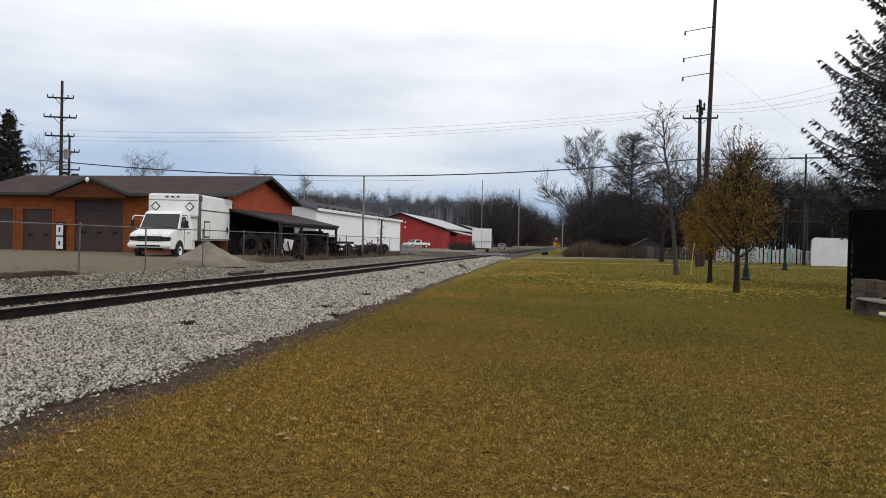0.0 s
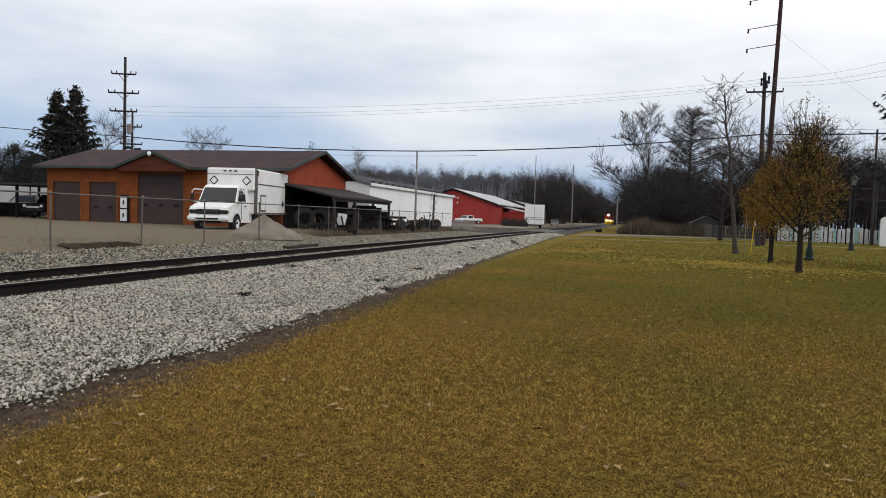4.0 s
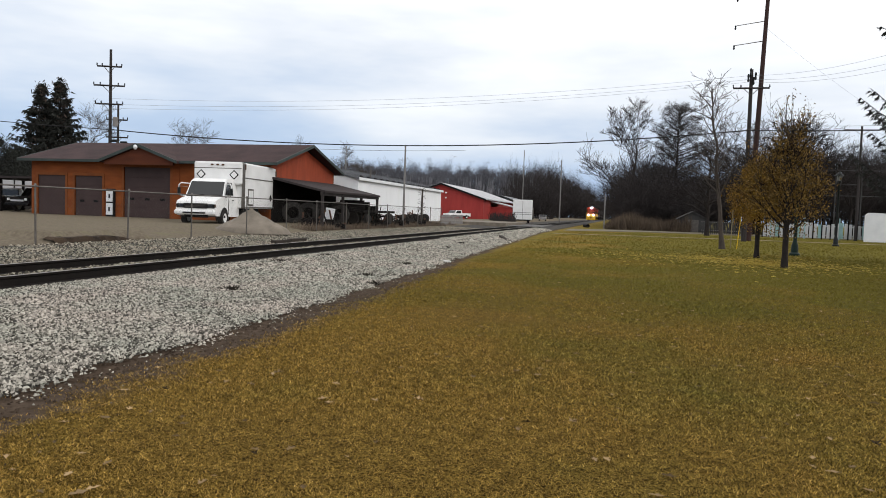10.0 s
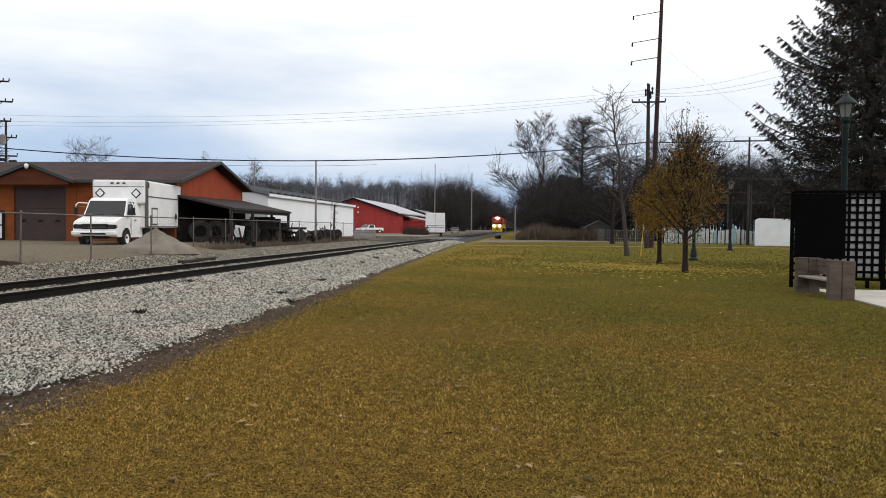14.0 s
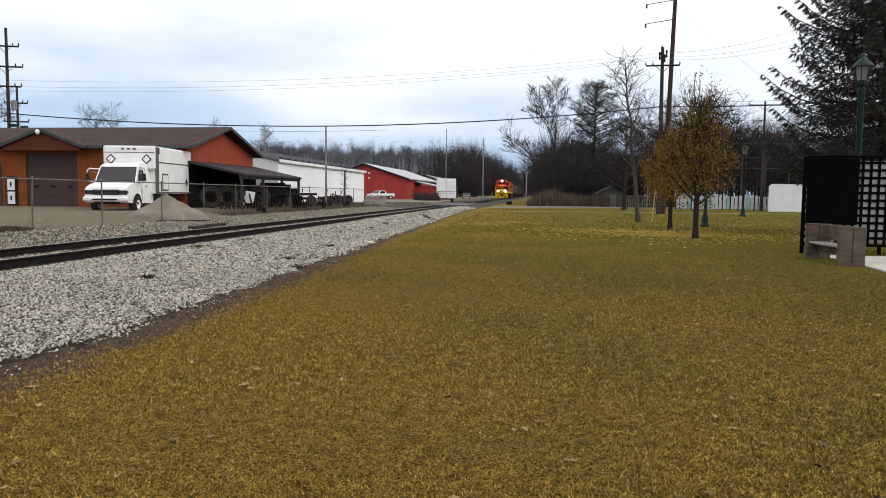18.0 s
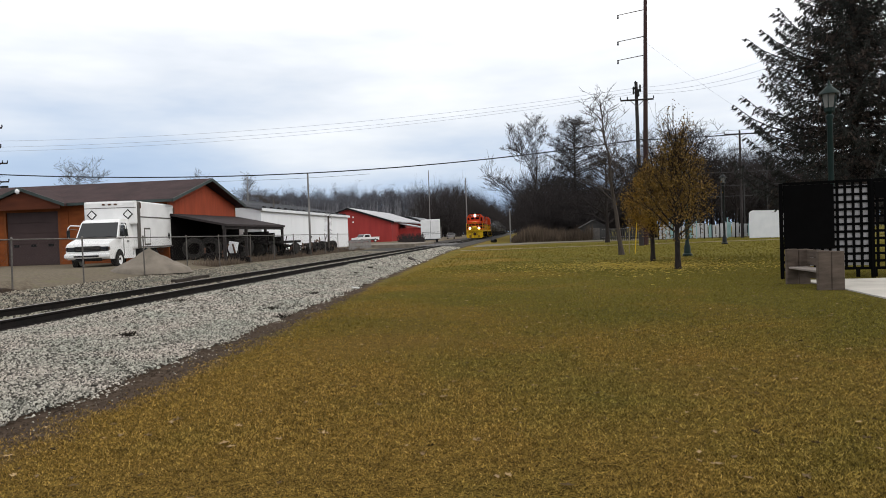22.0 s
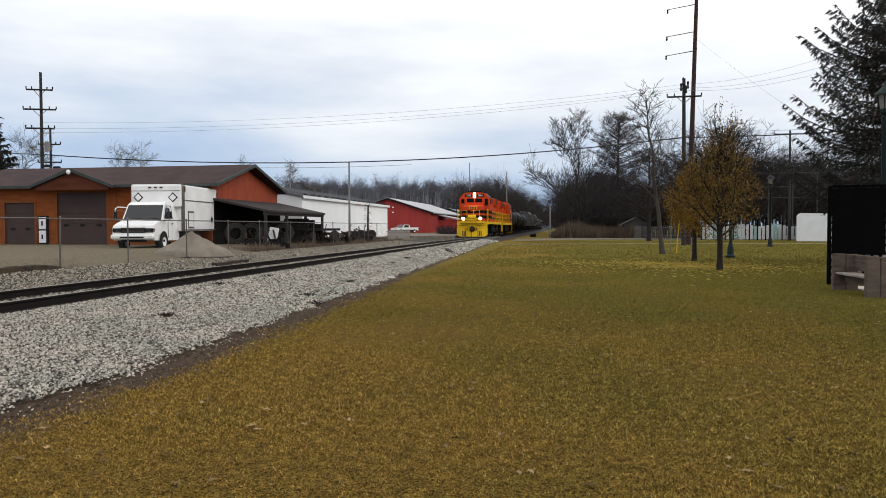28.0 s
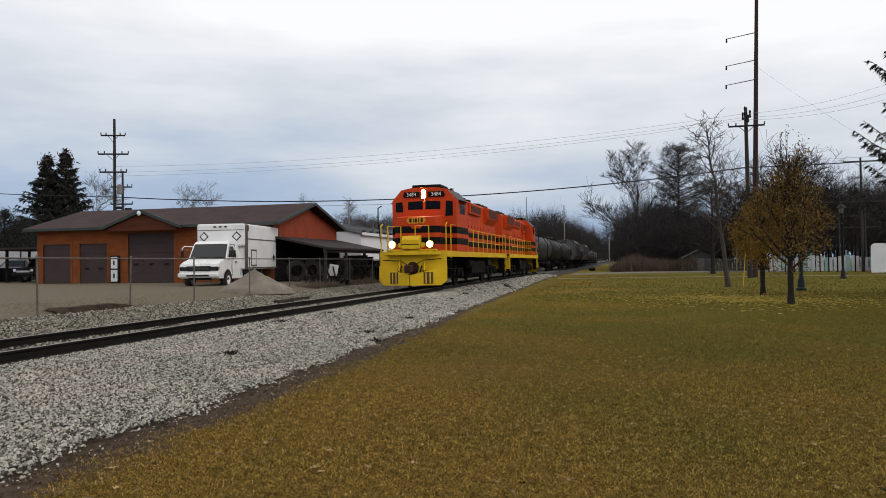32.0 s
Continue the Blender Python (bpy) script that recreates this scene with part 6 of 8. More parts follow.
# ---- the park ----
def build_shelter():
    s = thing("trellis_shelter", pose(6.88, 20.05, 0.0, 0, 0, -10), "black steel trellis screen with a solid notice panel", "trellis")
    H, W = 2.54, 2.72
    post = G().box(-0.045, 0.045, -0.045, 0.045, 0.0, H, 0.008).mesh("post", "black_steel")
    for x in (0.0, 2.15, W):
        p = part("post", post, "", s)
        p.location = (x, 0, 0)
    for z in (0.22, H - 0.05):
        part("rail", G().box(0.05, W - 0.05, -0.03, 0.03, z, z + 0.07), "black_steel", s)
    for k in range(1, 15):
        x = 0.05 + k * 0.185
        if x < W - 0.05 and abs(x - 2.15) > 0.06:
            part("upright_bar", G().box(x - 0.033, x + 0.033, -0.016, -0.002, 0.29, H - 0.05), "black_steel", s)
    for k in range(1, 12):
        z = 0.25 + k * 0.193
        part("cross_bar", G().box(0.05, W - 0.05, 0.002, 0.016, z - 0.033, z + 0.033), "black_steel", s)
    part("notice_panel", G().box(0.05, 1.26, -0.06, -0.02, 0.78, H - 0.06, 0.01), "black_steel", s, "solid black notice panel seen from behind")
    part("pale_board", G().box(0.45, 2.09, 0.03, 0.06, 0.33, 2.42, 0.01), "board_grey", s, "pale board behind the lattice")
    part("side_panel", G().box(2.2, W - 0.05, -0.055, -0.02, 2.05, H - 0.06, 0.01), "black_steel", s)
    for k in range(7):
        part("foot", G().box(0.16 + k * 0.4, 0.24 + k * 0.4, -0.04, 0.04, 0.03, 0.22), "black_steel", s)
    # return side of the screen, running away from the lawn
    r = thing("trellis_screen", pose(9.55, 19.55, 0.0, 0, 0, 55), "second black trellis screen set at an angle", "trellis")
    for x in (0.0, 1.5):
        p = part("post", post, "", r)
        p.location = (x, 0, 0)
    for z in (0.22, H - 0.05):
        part("rail", G().box(0.05, 1.45, -0.03, 0.03, z, z + 0.07), "black_steel", r)
    for k in range(1, 8):
        part("upright_bar", G().box(-0.02 + k * 0.185, 0.10 + k * 0.185, -0.016, -0.002, 0.29, H - 0.05), "black_steel", r)
    for k in range(1, 12):
        part("cross_bar", G().box(0.05, 1.45, 0.002, 0.016, 0.20 + k * 0.193, 0.305 + k * 0.193), "black_steel", r)


def build_bench():
    b = thing("bench", pose(6.40, 16.44, 0.0, 0, 0, 0.4), "weathered timber bench with thick slab ends", "bench")
    for y in (0.0, 1.85):
        part("end_slab", G().box(0.0, 0.272, y, y + 0.13, -0.02, 0.86, 0.015), "bench_wood", b, "thick weathered slab end")
        part("end_slab", G().box(0.278, 0.55, y, y + 0.13, -0.02, 0.85, 0.015), "bench_wood", b, "thick weathered slab end")
    for k in range(3):
        part("seat_plank", G().box(0.04 + k * 0.14, 0.17 + k * 0.14, 0.145, 1.845, 0.38, 0.43, 0.01), "seat_wood", b, "pale worn seat plank")
    for k in range(2):
        part("back_plank", G().box(0.46, 0.52, 0.145, 1.845, 0.47 + k * 0.19, 0.65 + k * 0.19, 0.012), "bench_wood", b)
    part("stretcher", G().box(0.25, 0.33, 0.145, 1.845, 0.20, 0.34, 0.01), "bench_wood", b)


def lamp_post(x, y, h, paint, label):
    l = thing("lamp_post", pose(x, y, 0), label, "street lamp", "park lamps")
    part("base", G().lathe([(0.24, 0), (0.24, 0.1), (0.17, 0.16), (0.15, 0.5), (0.11, 0.6), (0.085, 0.75)], 14), paint, l, "", True)
    part("shaft", G().lathe([(0.085, 0.75), (0.075, h - 1.05), (0.10, h - 1.0), (0.10, h - 0.92), (0.06, h - 0.88)], 14), paint, l, "", True)
    head = part("lantern", G().lathe([(0.06, h - 0.88), (0.14, h - 0.80), (0.15, h - 0.70)], 8), paint, l)
    part("glass", G().lathe([(0.13, h - 0.70), (0.19, h - 0.32)], 6), "lantern_glass", head, "clear lantern glass")
    for k in range(6):
        w = k * math.pi / 3
        part("glazing_bar", G().tube((0.14 * math.cos(w), 0.14 * math.sin(w), h - 0.70), (0.20 * math.cos(w), 0.20 * math.sin(w), h - 0.32), 0.013, n=4), paint, head)
    part("roof", G().lathe([(0.28, h - 0.32), (0.26, h - 0.27), (0.10, h - 0.12), (0.05, h - 0.06), (0.03, h + 0.02), (0.01, h + 0.08)], 12), paint, head, "", True)
    return l


def build_park():
    build_shelter()
    build_bench()
    x, y, _ = polar(-22.15, 23.2, 0)
    lamp_post(x, y, 5.4, "lamp_green", "dark green park lamp with a lantern head")
    x, y, _ = polar(-12.4, 37.5, 0)
    lamp_post(x, y, 4.6, "lamp_green", "green park lamp behind the pear trees")
    x, y, _ = polar(-15.0, 58.0, 0)
    lamp_post(x, y, 5.3, "lamp_dark", "dark park lamp by the street")
    # white tent-like shed
    t = thing("white_storage_tent", pose(*polar(-17.95, 79.0, 0)[:2], 0, 0, 0, -18), "white fabric storage shed with a rounded roof", "shed")
    prof = [(-1.75, 0), (1.75, 0), (1.75, 2.45), (1.66, 2.62), (1.45, 2.7), (-1.4, 2.78), (-1.62, 2.68), (-1.75, 2.5)]
    part("cover", G().prism(prof, "y", 0, 5.5), "white_pvc", t, "taut white cover")
    part("door_flap", G().prism([(-0.9, 0.05), (0.9, 0.05), (0.9, 1.95), (-0.9, 1.95)], "y", -0.03, -0.002), "white_pvc", t)
    # white and teal palings of the substation
    w = thing("substation_fence", pose(*polar(-14.6, 84, 0)[:2], 0, 0, 0, -8), "white and teal panel fence of a small substation", "fence")
    for k in range(34):
        x = -6.3 + k * 0.4
        part("panel", G().box(x + 0.05, x + 0.35, 0, 0.05, 0.12, 1.6 + 0.12 * math.sin(k * 0.785), 0.01), "teal_paint" if k % 5 == 3 else "fence_white", w)
        if k % 2 == 0:
            part("post", G().box(x - 0.05, x + 0.05, -0.05, 0.1, 0, 2.0 + 0.1 * (k % 4)), "teal_paint" if k % 8 == 2 else "black_steel", w)
    part("rail", G().box(-6.3, 7.3, 0.055, 0.1, 0.35, 0.45).box(-6.3, 7.3, 0.055, 0.1, 1.3, 1.4), "fence_white", w)
    s = thing("switch_frame", pose(*polar(-16.4, 88, 0)[:2], 0), "grey steel bus frame of a substation", "substation")
    for x in (-5, -2.5, 0, 2.5, 5):
        part("column", G().tube((x, 0, 0), (x, 0, 7.4), 0.06, n=6), "shed_grey", s)
        part("insulator", G().lathe([(0.05, 0), (0.12, 0.2), (0.06, 0.4), (0.12, 0.6), (0.04, 0.8)], 8, "z", (x, 0, 7.4)), "lamp_dark", s)
    for z in (4.6, 5.8, 7.3):
        part("beam", G().box(-5.2, 5.2, -0.04, 0.04, z, z + 0.08), "shed_grey", s)
    # small grey shed with a pale gate
    h = thing("garden_shed", pose(*polar(-5.5, 97, 0)[:2], 0), "small grey gabled shed beyond the street", "shed")
    part("wall", G().prism([(-1.6, 0), (1.6, 0), (1.6, 1.75), (0, 2.55), (-1.6, 1.75)], "y", 0, 3.5), "shed_grey", h)
    for sgn in (-1, 1):
        part("roof", G().prism([(0, 2.56), (sgn * 1.85, 1.62), (sgn * 1.85, 1.72), (0, 2.68)], "y", -0.2, 3.7), "shed_grey", h)
    part("door", G().box(-0.7, 0.7, -0.05, -0.002, 0.05, 1.6), "galvanised", h)
    f = thing("paling_fence", pose(*polar(-7.6, 88, 0)[:2], 0), "low pale fence beside the shed", "fence")
    for k in range(22):
        part("paling", G().box(-2.2 + k * 0.22, -2.08 + k * 0.22, 0, 0.03, 0.05, 1.5), "shed_grey", f)
    for z in (0.4, 1.35):
        part("rail", G().box(-2.3, 2.8, 0.03, 0.07, z, z + 0.09), "pole_grey", f)
    y2 = thing("pale_post", pose(6.1, 42.6, 0), "slim pale post on the lawn", "marker")
    part("tube", G().tube((0, 0, 0), (0.03, 0, 2.1), 0.026, n=8), "worn_walk", y2)
    part("cap", G().lathe([(0.03, 2.1), (0.02, 2.13), (0.01, 2.14)], 8, "z", (0.03, 0, 0)), "worn_walk", y2)
    y3 = thing("yellow_marker", pose(6.42, 42.6, 0), "thin yellow guy-wire marker on the lawn", "marker")
    part("tube", G().tube((0, 0, 0), (0.16, 0, 2.0), 0.024, n=8), "yellow_paint", y3)


# ---- the yard: pile, bank, carport and scrap ----
def build_yard():
    g, n, rings = G(), 40, 14
    cx, cy = polar(28.55, 31.5, 0)[:2]
    for j in range(rings + 1):
        u = j / rings
        for k in range(n):
            a = 6.283 * k / n
            r = (1 - u) ** 1.12 * (1.62 + 0.3 * noise.noise((math.cos(a) * 1.3, math.sin(a) * 1.3, 4)))
            q = (r * math.cos(a), r * math.sin(a) * 0.85)
            z = 0.90 * (u ** 1.1) + 0.09 * noise.noise((q[0] * 3, q[1] * 3, 1)) * (1 if j else 0)
            g.v.append((q[0], q[1], z - (0.15 if j == 0 else 0)))
    for j in range(rings):
        for k in range(n):
            g.f.append((j * n + k, j * n + (k + 1) % n, (j + 1) * n + (k + 1) % n, (j + 1) * n + k))
    solid("spoil_heap", g, "gravel_pile", "conical heap of grey-brown gravel", "gravel pile", "stuff", m=pose(cx, cy, 0.50), smooth=True)
    # cut bank of soil behind the fence
    b = G()
    ys = np.arange(16.15, 19.4, 0.1)
    for y in ys:
        e = max(min((y - 16.1) / 0.15, (19.5 - y) / 1.0, 1.0), 0.02) * (0.95 + 0.2 * noise.noise((1, y * 1.7, 1)))
        w = 0.10 * noise.noise((0, y * 2.3, 1)) + 0.05 * noise.noise((0, y * 7, 1))
        for x, z in ((FENCE_X + 0.18 + w, 0.24), (FENCE_X + 0.10 + w, 0.30 + 0.10 * e), (FENCE_X + 0.05 + w, 0.32 + 0.15 * e), (FENCE_X - 0.22 + w * 0.5, 0.36 + 0.12 * e), (FENCE_X - 0.6, 0.42)):
            b.v.append((x, y, z + 0.035 * noise.noise((x * 5, y * 5, 2))))
    for j in range(len(ys) - 1):
        for i in range(4):
            b.f.append((j * 5 + i, j * 5 + i + 1, (j + 1) * 5 + i + 1, (j + 1) * 5 + i))
    solid("soil_bank", b, "bank_soil", "dark cut soil bank at the edge of the yard", "bank", "structure", smooth=True)
    # carport beside the garage with a vehicle in it
    c = thing("carport", pose(-40.2, 40.0, LOT_Z), "dark open carport beside the garage", "carport")
    for x in (-3.0, 0.0, 2.6):
        for y in (0, 5.0):
            part("post", G().box(x - 0.07, x + 0.07, y - 0.07, y + 0.07, 0, 2.2), "scrap", c)
    part("roof", G().prism([(-3.4, 2.2), (2.9, 2.2), (2.9, 2.34), (-3.4, 2.34)], "y", -0.4, 5.4), "shingle_dark", c)
    for x in (-2.9, 2.4):
        part("side_board", G().box(x, x + 0.06, 0.1, 5.0, 0, 1.0), "scrap", c)
    pk = build_pickup(pose(-38.3, 39.4, LOT_Z, 0, 0, 2), "pickup", "black pickup with a pale grille under the carport", "scrap")
    part("grille", G().box(-0.5, 0.5, -0.05, 0.005, 0.68, 0.80, 0.01), "fence_white", pk, "pale grille")
    for o in pk.children:
        if o.name.startswith(("bumper", "windshield", "side_window")):
            o.data.materials[0] = MT["cab_glass"]
    for s in (-1, 1):
        part("headlight", G().cbox(s * 0.66, -0.03, 0.82, 0.2, 0.06, 0.16, 0.02), "white_pvc", pk, "pale headlight")
    vx, vy, _ = polar(44.35, 66, 0)
    v = thing("cargo_trailer", pose(vx, vy, LOT_Z, 0, 0, 44), "pale enclosed trailer behind the carport", "trailer")
    part("body", G().box(-2.4, 2.4, 0, 2.2, 0.5, 2.3, 0.05), "shed_pale", v)
    part("panel_seam", G().box(-0.05, 0.05, -0.02, -0.002, 0.5, 2.3), "scrap", v)
    for x in (-0.9, 0.9):
        part("wheel", G().lathe([(0.15, -0.1), (0.33, -0.1), (0.35, 0), (0.33, 0.1), (0.15, 0.1)], 14, "y", (x, 0.2, 0.35)), "tyre", v, "", True)
    build_pickup(pose(*polar(46.6, 63, 0)[:2], LOT_Z, 0, 0, -52), "pickup", "white pickup parked beyond the carport", "white_paint")
    h = thing("house", pose(-66, 62, 0.6, 0, 0, 35), "pale house far behind the yard", "house")
    part("wall", G().prism([(-5, 0), (5, 0), (5, 2.7), (0, 4.6), (-5, 2.7)], "y", 0, 9), "white_siding", h)
    for s in (-1, 1):
        part("roof", G().prism([(0, 4.62), (s * 5.5, 2.5), (s * 5.5, 2.65), (0, 4.8)], "y", -0.4, 9.4), "shingle_dark", h)
    for x in (-2.5, 2.5):
        part("window", G().box(x - 0.5, x + 0.5, -0.04, -0.002, 0.9, 2.1), "glass_dark", h)
    # scrap under and beside the lean-to
    rnd = random.Random(15)
    tyre = G().lathe([(0.33, -0.16), (0.52, -0.17), (0.60, -0.1), (0.60, 0.1), (0.52, 0.17), (0.33, 0.16), (0.33, -0.16)], 18, "y", cap=False).mesh("old_tyre", "tyre", True)
    for x, y, z, rz, rx in ((-17.6, 37.0, 0.62, 30, 4), (-16.9, 37.5, 0.62, 10, -3), (-17.1, 39.6, 0.6, 70, 8), (-16.2, 40.4, 0.6, 25, 0), (-16.4, 43.5, 0.6, 60, 0)):
        solid("old_tyre", tyre, "", "worn black tractor tyre leaning under the lean-to", "tyre", group="old tyres", m=pose(x, y, LOT_Z + z - 0.02, rx, 0, rz))
    w = solid("white_board", G().box(-0.26, 0.26, 0, 0.05, 0.0, 0.85, 0.02), "white_pvc", "white board leaning on scrap under the lean-to", "board", m=pose(-15.9, 37.9, LOT_Z + 0.1, -14, 9, 14))
    for k in range(26):
        y = rnd.uniform(36.5, 60)
        x = rnd.uniform(-17.0, -15.2) if y < 46 else rnd.uniform(-16.9, -15.1)
        zz = ground_z(x, y)
        sx, sy, sz = rnd.uniform(0.3, 1.1), rnd.uniform(0.3, 1.0), rnd.uniform(0.35, 1.0)
        o = thing("scrap_heap", pose(x, y, zz - 0.02, 0, 0, rnd.uniform(0, 180)), "heap of rusty scrap beside the fence", "scrap", "scrap along the fence")
        part("frame", G().box(-sx / 2, sx / 2, -sy / 2, sy / 2, 0, sz * 0.5, 0.03), "scrap", o)
        for j in range(3):
            part("bar", G().tube((rnd.uniform(-sx, sx) / 2, rnd.uniform(-sy, sy) / 2, 0), (rnd.uniform(-sx, sx) * 0.9, rnd.uniform(-sy, sy) * 0.9, sz * rnd.uniform(0.6, 1.1)), 0.05, n=6), rnd.choice(("scrap_rust", "scrap", "scrap")), o)
    # old farm implements rusting behind the fence
    for x, y, rz, ln in ((-16.3, 47.6, 80, 2.6), (-16.0, 52.6, 96, 2.2), (-16.4, 58.0, 84, 2.8), (-16.6, 41.6, 70, 2.0)):
        o = thing("farm_implement", pose(x, y, ground_z(x, y), 0, 0, rz), "rusting dark farm implement with bent tines", "farm implement", "implements by the fence")
        part("frame", G().box(-ln / 2, ln / 2, -0.08, 0.08, 0.5, 0.62, 0.02).box(-0.06, 0.06, -0.7, 0.7, 0.5, 0.6), "scrap", o)
        for k in range(6):
            px = -ln / 2 + (k + 0.5) * ln / 6
            part("tine", G().path([(px, 0, 0.6), (px, 0.28, 0.7), (px, 0.42, 0.4), (px, 0.25, 0.0)], 0.035), "scrap_rust" if k % 2 else "scrap", o)
        for s in (-1, 1):
            part("wheel", G().lathe([(0.1, -0.07), (0.38, -0.08), (0.40, 0), (0.38, 0.08), (0.1, 0.07)], 14, "x", (s * ln * 0.42, -0.35, 0.40)), "tyre", o, "", True)
        part("lever", G().path([(0.2, 0, 0.6), (0.28, -0.1, 1.0), (0.2, -0.2, 1.25)], 0.03), "scrap", o)
    n = 9000
    y = 33.0 + 33 * RNG.random(n)
    x = -14.9 - np.abs(RNG.standard_normal(n)) * 0.55 + 0.12
    h = 0.06 + 0.26 * RNG.random(n) ** 2 * (1 + np.sin(y * 1.7) * np.sin(y * 0.6 + 1))
    a, w = RNG.random(n) * 6.283, 0.012 + 0.02 * RNG.random(n)
    z = np.array([max(ground_z(p, q), bed_z(p, q)) - 0.02 for p, q in zip(x, y)])
    v = np.zeros((n, 3, 3))
    v[:, 0] = np.stack([x - np.cos(a) * w, y - np.sin(a) * w, z], -1)
    v[:, 1] = np.stack([x + np.cos(a) * w, y + np.sin(a) * w, z], -1)
    v[:, 2] = np.stack([x + RNG.standard_normal(n) * 0.12, y + RNG.standard_normal(n) * 0.12, z + h], -1)
    solid("fence_weeds", arrays_mesh("fence_weeds", v.reshape(-1, 3), np.arange(3 * n).reshape(n, 3), "dry_weed"), "", "dry brown weeds along the chain-link fence", "weeds", "stuff")
    # loose things on the ballast
    solid("loose_plank", G().box(-0.1, 0.1, -1.3, 1.3, 0, 0.09, 0.01), "tie_wood", "dark broken plank lying on the ballast", "plank", m=pose(-6.1, 39.5, bed_z(-6.1, 39.5) + 0.02, 4, 0, 18))
    solid("white_scrap", G().prism([(-0.11, -0.02), (0.09, -0.03), (0.12, 0.04), (0.01, 0.06), (-0.09, 0.03)], "z", 0, 0.03), "board_white", "crumpled white scrap of litter on the ballast edge", "litter", m=pose(-4.85, 20.4, bed_z(-4.85, 20.4) + 0.02, 0, 8, 10))
    for x, y, r in ((-7.55, 17.9, 0.16), (-6.3, 26.6, 0.2), (-5.4, 18.0, 0.12), (-5.2, 14.4, 0.14), (-4.6, 13.3, 0.16), (-6.0, 10.3, 0.13), (-7.6, 15.2, 0.2), (-6.6, 30.5, 0.2)):
        lump = G()
        rn = random.Random(int(y * 10))
        for k in range(26):
            a, q = rn.random() * 6.28, rn.random() * r
            p0 = Vector((q * math.cos(a), q * math.sin(a), 0))
            lump.tube(p0, p0 + Vector((rn.gauss(0, 0.05), rn.gauss(0, 0.05), rn.uniform(0.02, 0.07))), 0.012, 0.006, 4)
        solid("dead_tuft", lump, "leaf_dead", "dark tuft of dead weed on the ballast", "weed", "stuff", m=pose(x, y, bed_z(x, y) + 0.01))
    d = thing("flat_wagon", pose(-15.75, 44.3, 0.55, 0, 0, 86), "dark flat farm wagon beside the lean-to", "wagon")
    part("deck", G().box(-2.6, 2.6, -0.8, 0.8, 0.75, 0.9, 0.02), "scrap", d)
    for x in (-1.8, 1.8):
        for y in (-0.7, 0.7):
            part("wheel", G().lathe([(0.1, -0.1), (0.34, -0.1), (0.36, 0), (0.34, 0.1), (0.1, 0.1)], 14, "y", (x, y, 0.36)), "tyre", d, "", True)
    part("stake_rack", G().box(-2.6, -2.5, -0.8, 0.8, 0.9, 1.5), "scrap", d)
    # a leaning climber-clad post before the white shop
    p = thing("vine_post", pose(-15.3, 55.6, 0.32), "old post wrapped in dead vine", "post")
    part("post", G().tube((0, 0, 0), (0.05, 0, 2.95), 0.09, 0.07, 8), "bark_grey", p)
    vine = G()
    rn = random.Random(4)
    for k in range(60):
        z = rn.uniform(0.4, 3.1)
        a = rn.random() * 6.28
        vine.tube((0.1 * math.cos(a), 0.1 * math.sin(a), z), (0.32 * math.cos(a + 0.6), 0.3 * math.sin(a + 0.6), z + rn.uniform(-0.2, 0.25)), 0.012, n=3)
    part("vine", vine, "bark_dark", p, "tangle of dead vine")
    build_pickup(pose(-25.9, 109.0, 0.6, 0, 0, -36), "pickup", "white pickup parked before the red barn", "white_paint").scale = (0.84, 0.84, 0.8)
    build_pickup(pose(*polar(5.75, 150, 0)[:2], 0.4, 0, 0, 5), "pickup", "small grey pickup far down the line", "pole_grey").scale = (0.8, 0.8, 0.8)
    br = random.Random(9)
    brush = G()
    for k in range(420):
        q = polar(br.uniform(7.9, 9.9), br.uniform(100, 106), 0)
        brush.tube((q[0], q[1], 0.3), (q[0] + br.gauss(0, 0.25), q[1] + br.gauss(0, 0.25), 0.3 + br.uniform(0.6, 1.55)), 0.035, 0.012, 3)
    solid("brush", brush, "twig_thicket", "dark leafless brush beside the barn", "brush", "stuff")
    gt = thing("gate_panel", pose(-14.9, 62.5, 0.33, 0, 0, 90), "low grey gate panel lying by the fence end", "gate")
    for z in (0.2, 0.75):
        part("rail", G().box(-2.2, 7.0, -0.04, 0.04, z, z + 0.09), "pole_grey", gt)
    for k in range(23):
        part("paling", G().box(-2.1 + k * 0.4, -1.86 + k * 0.4, -0.05, -0.041, 0.05, 0.95), "pole_grey", gt)


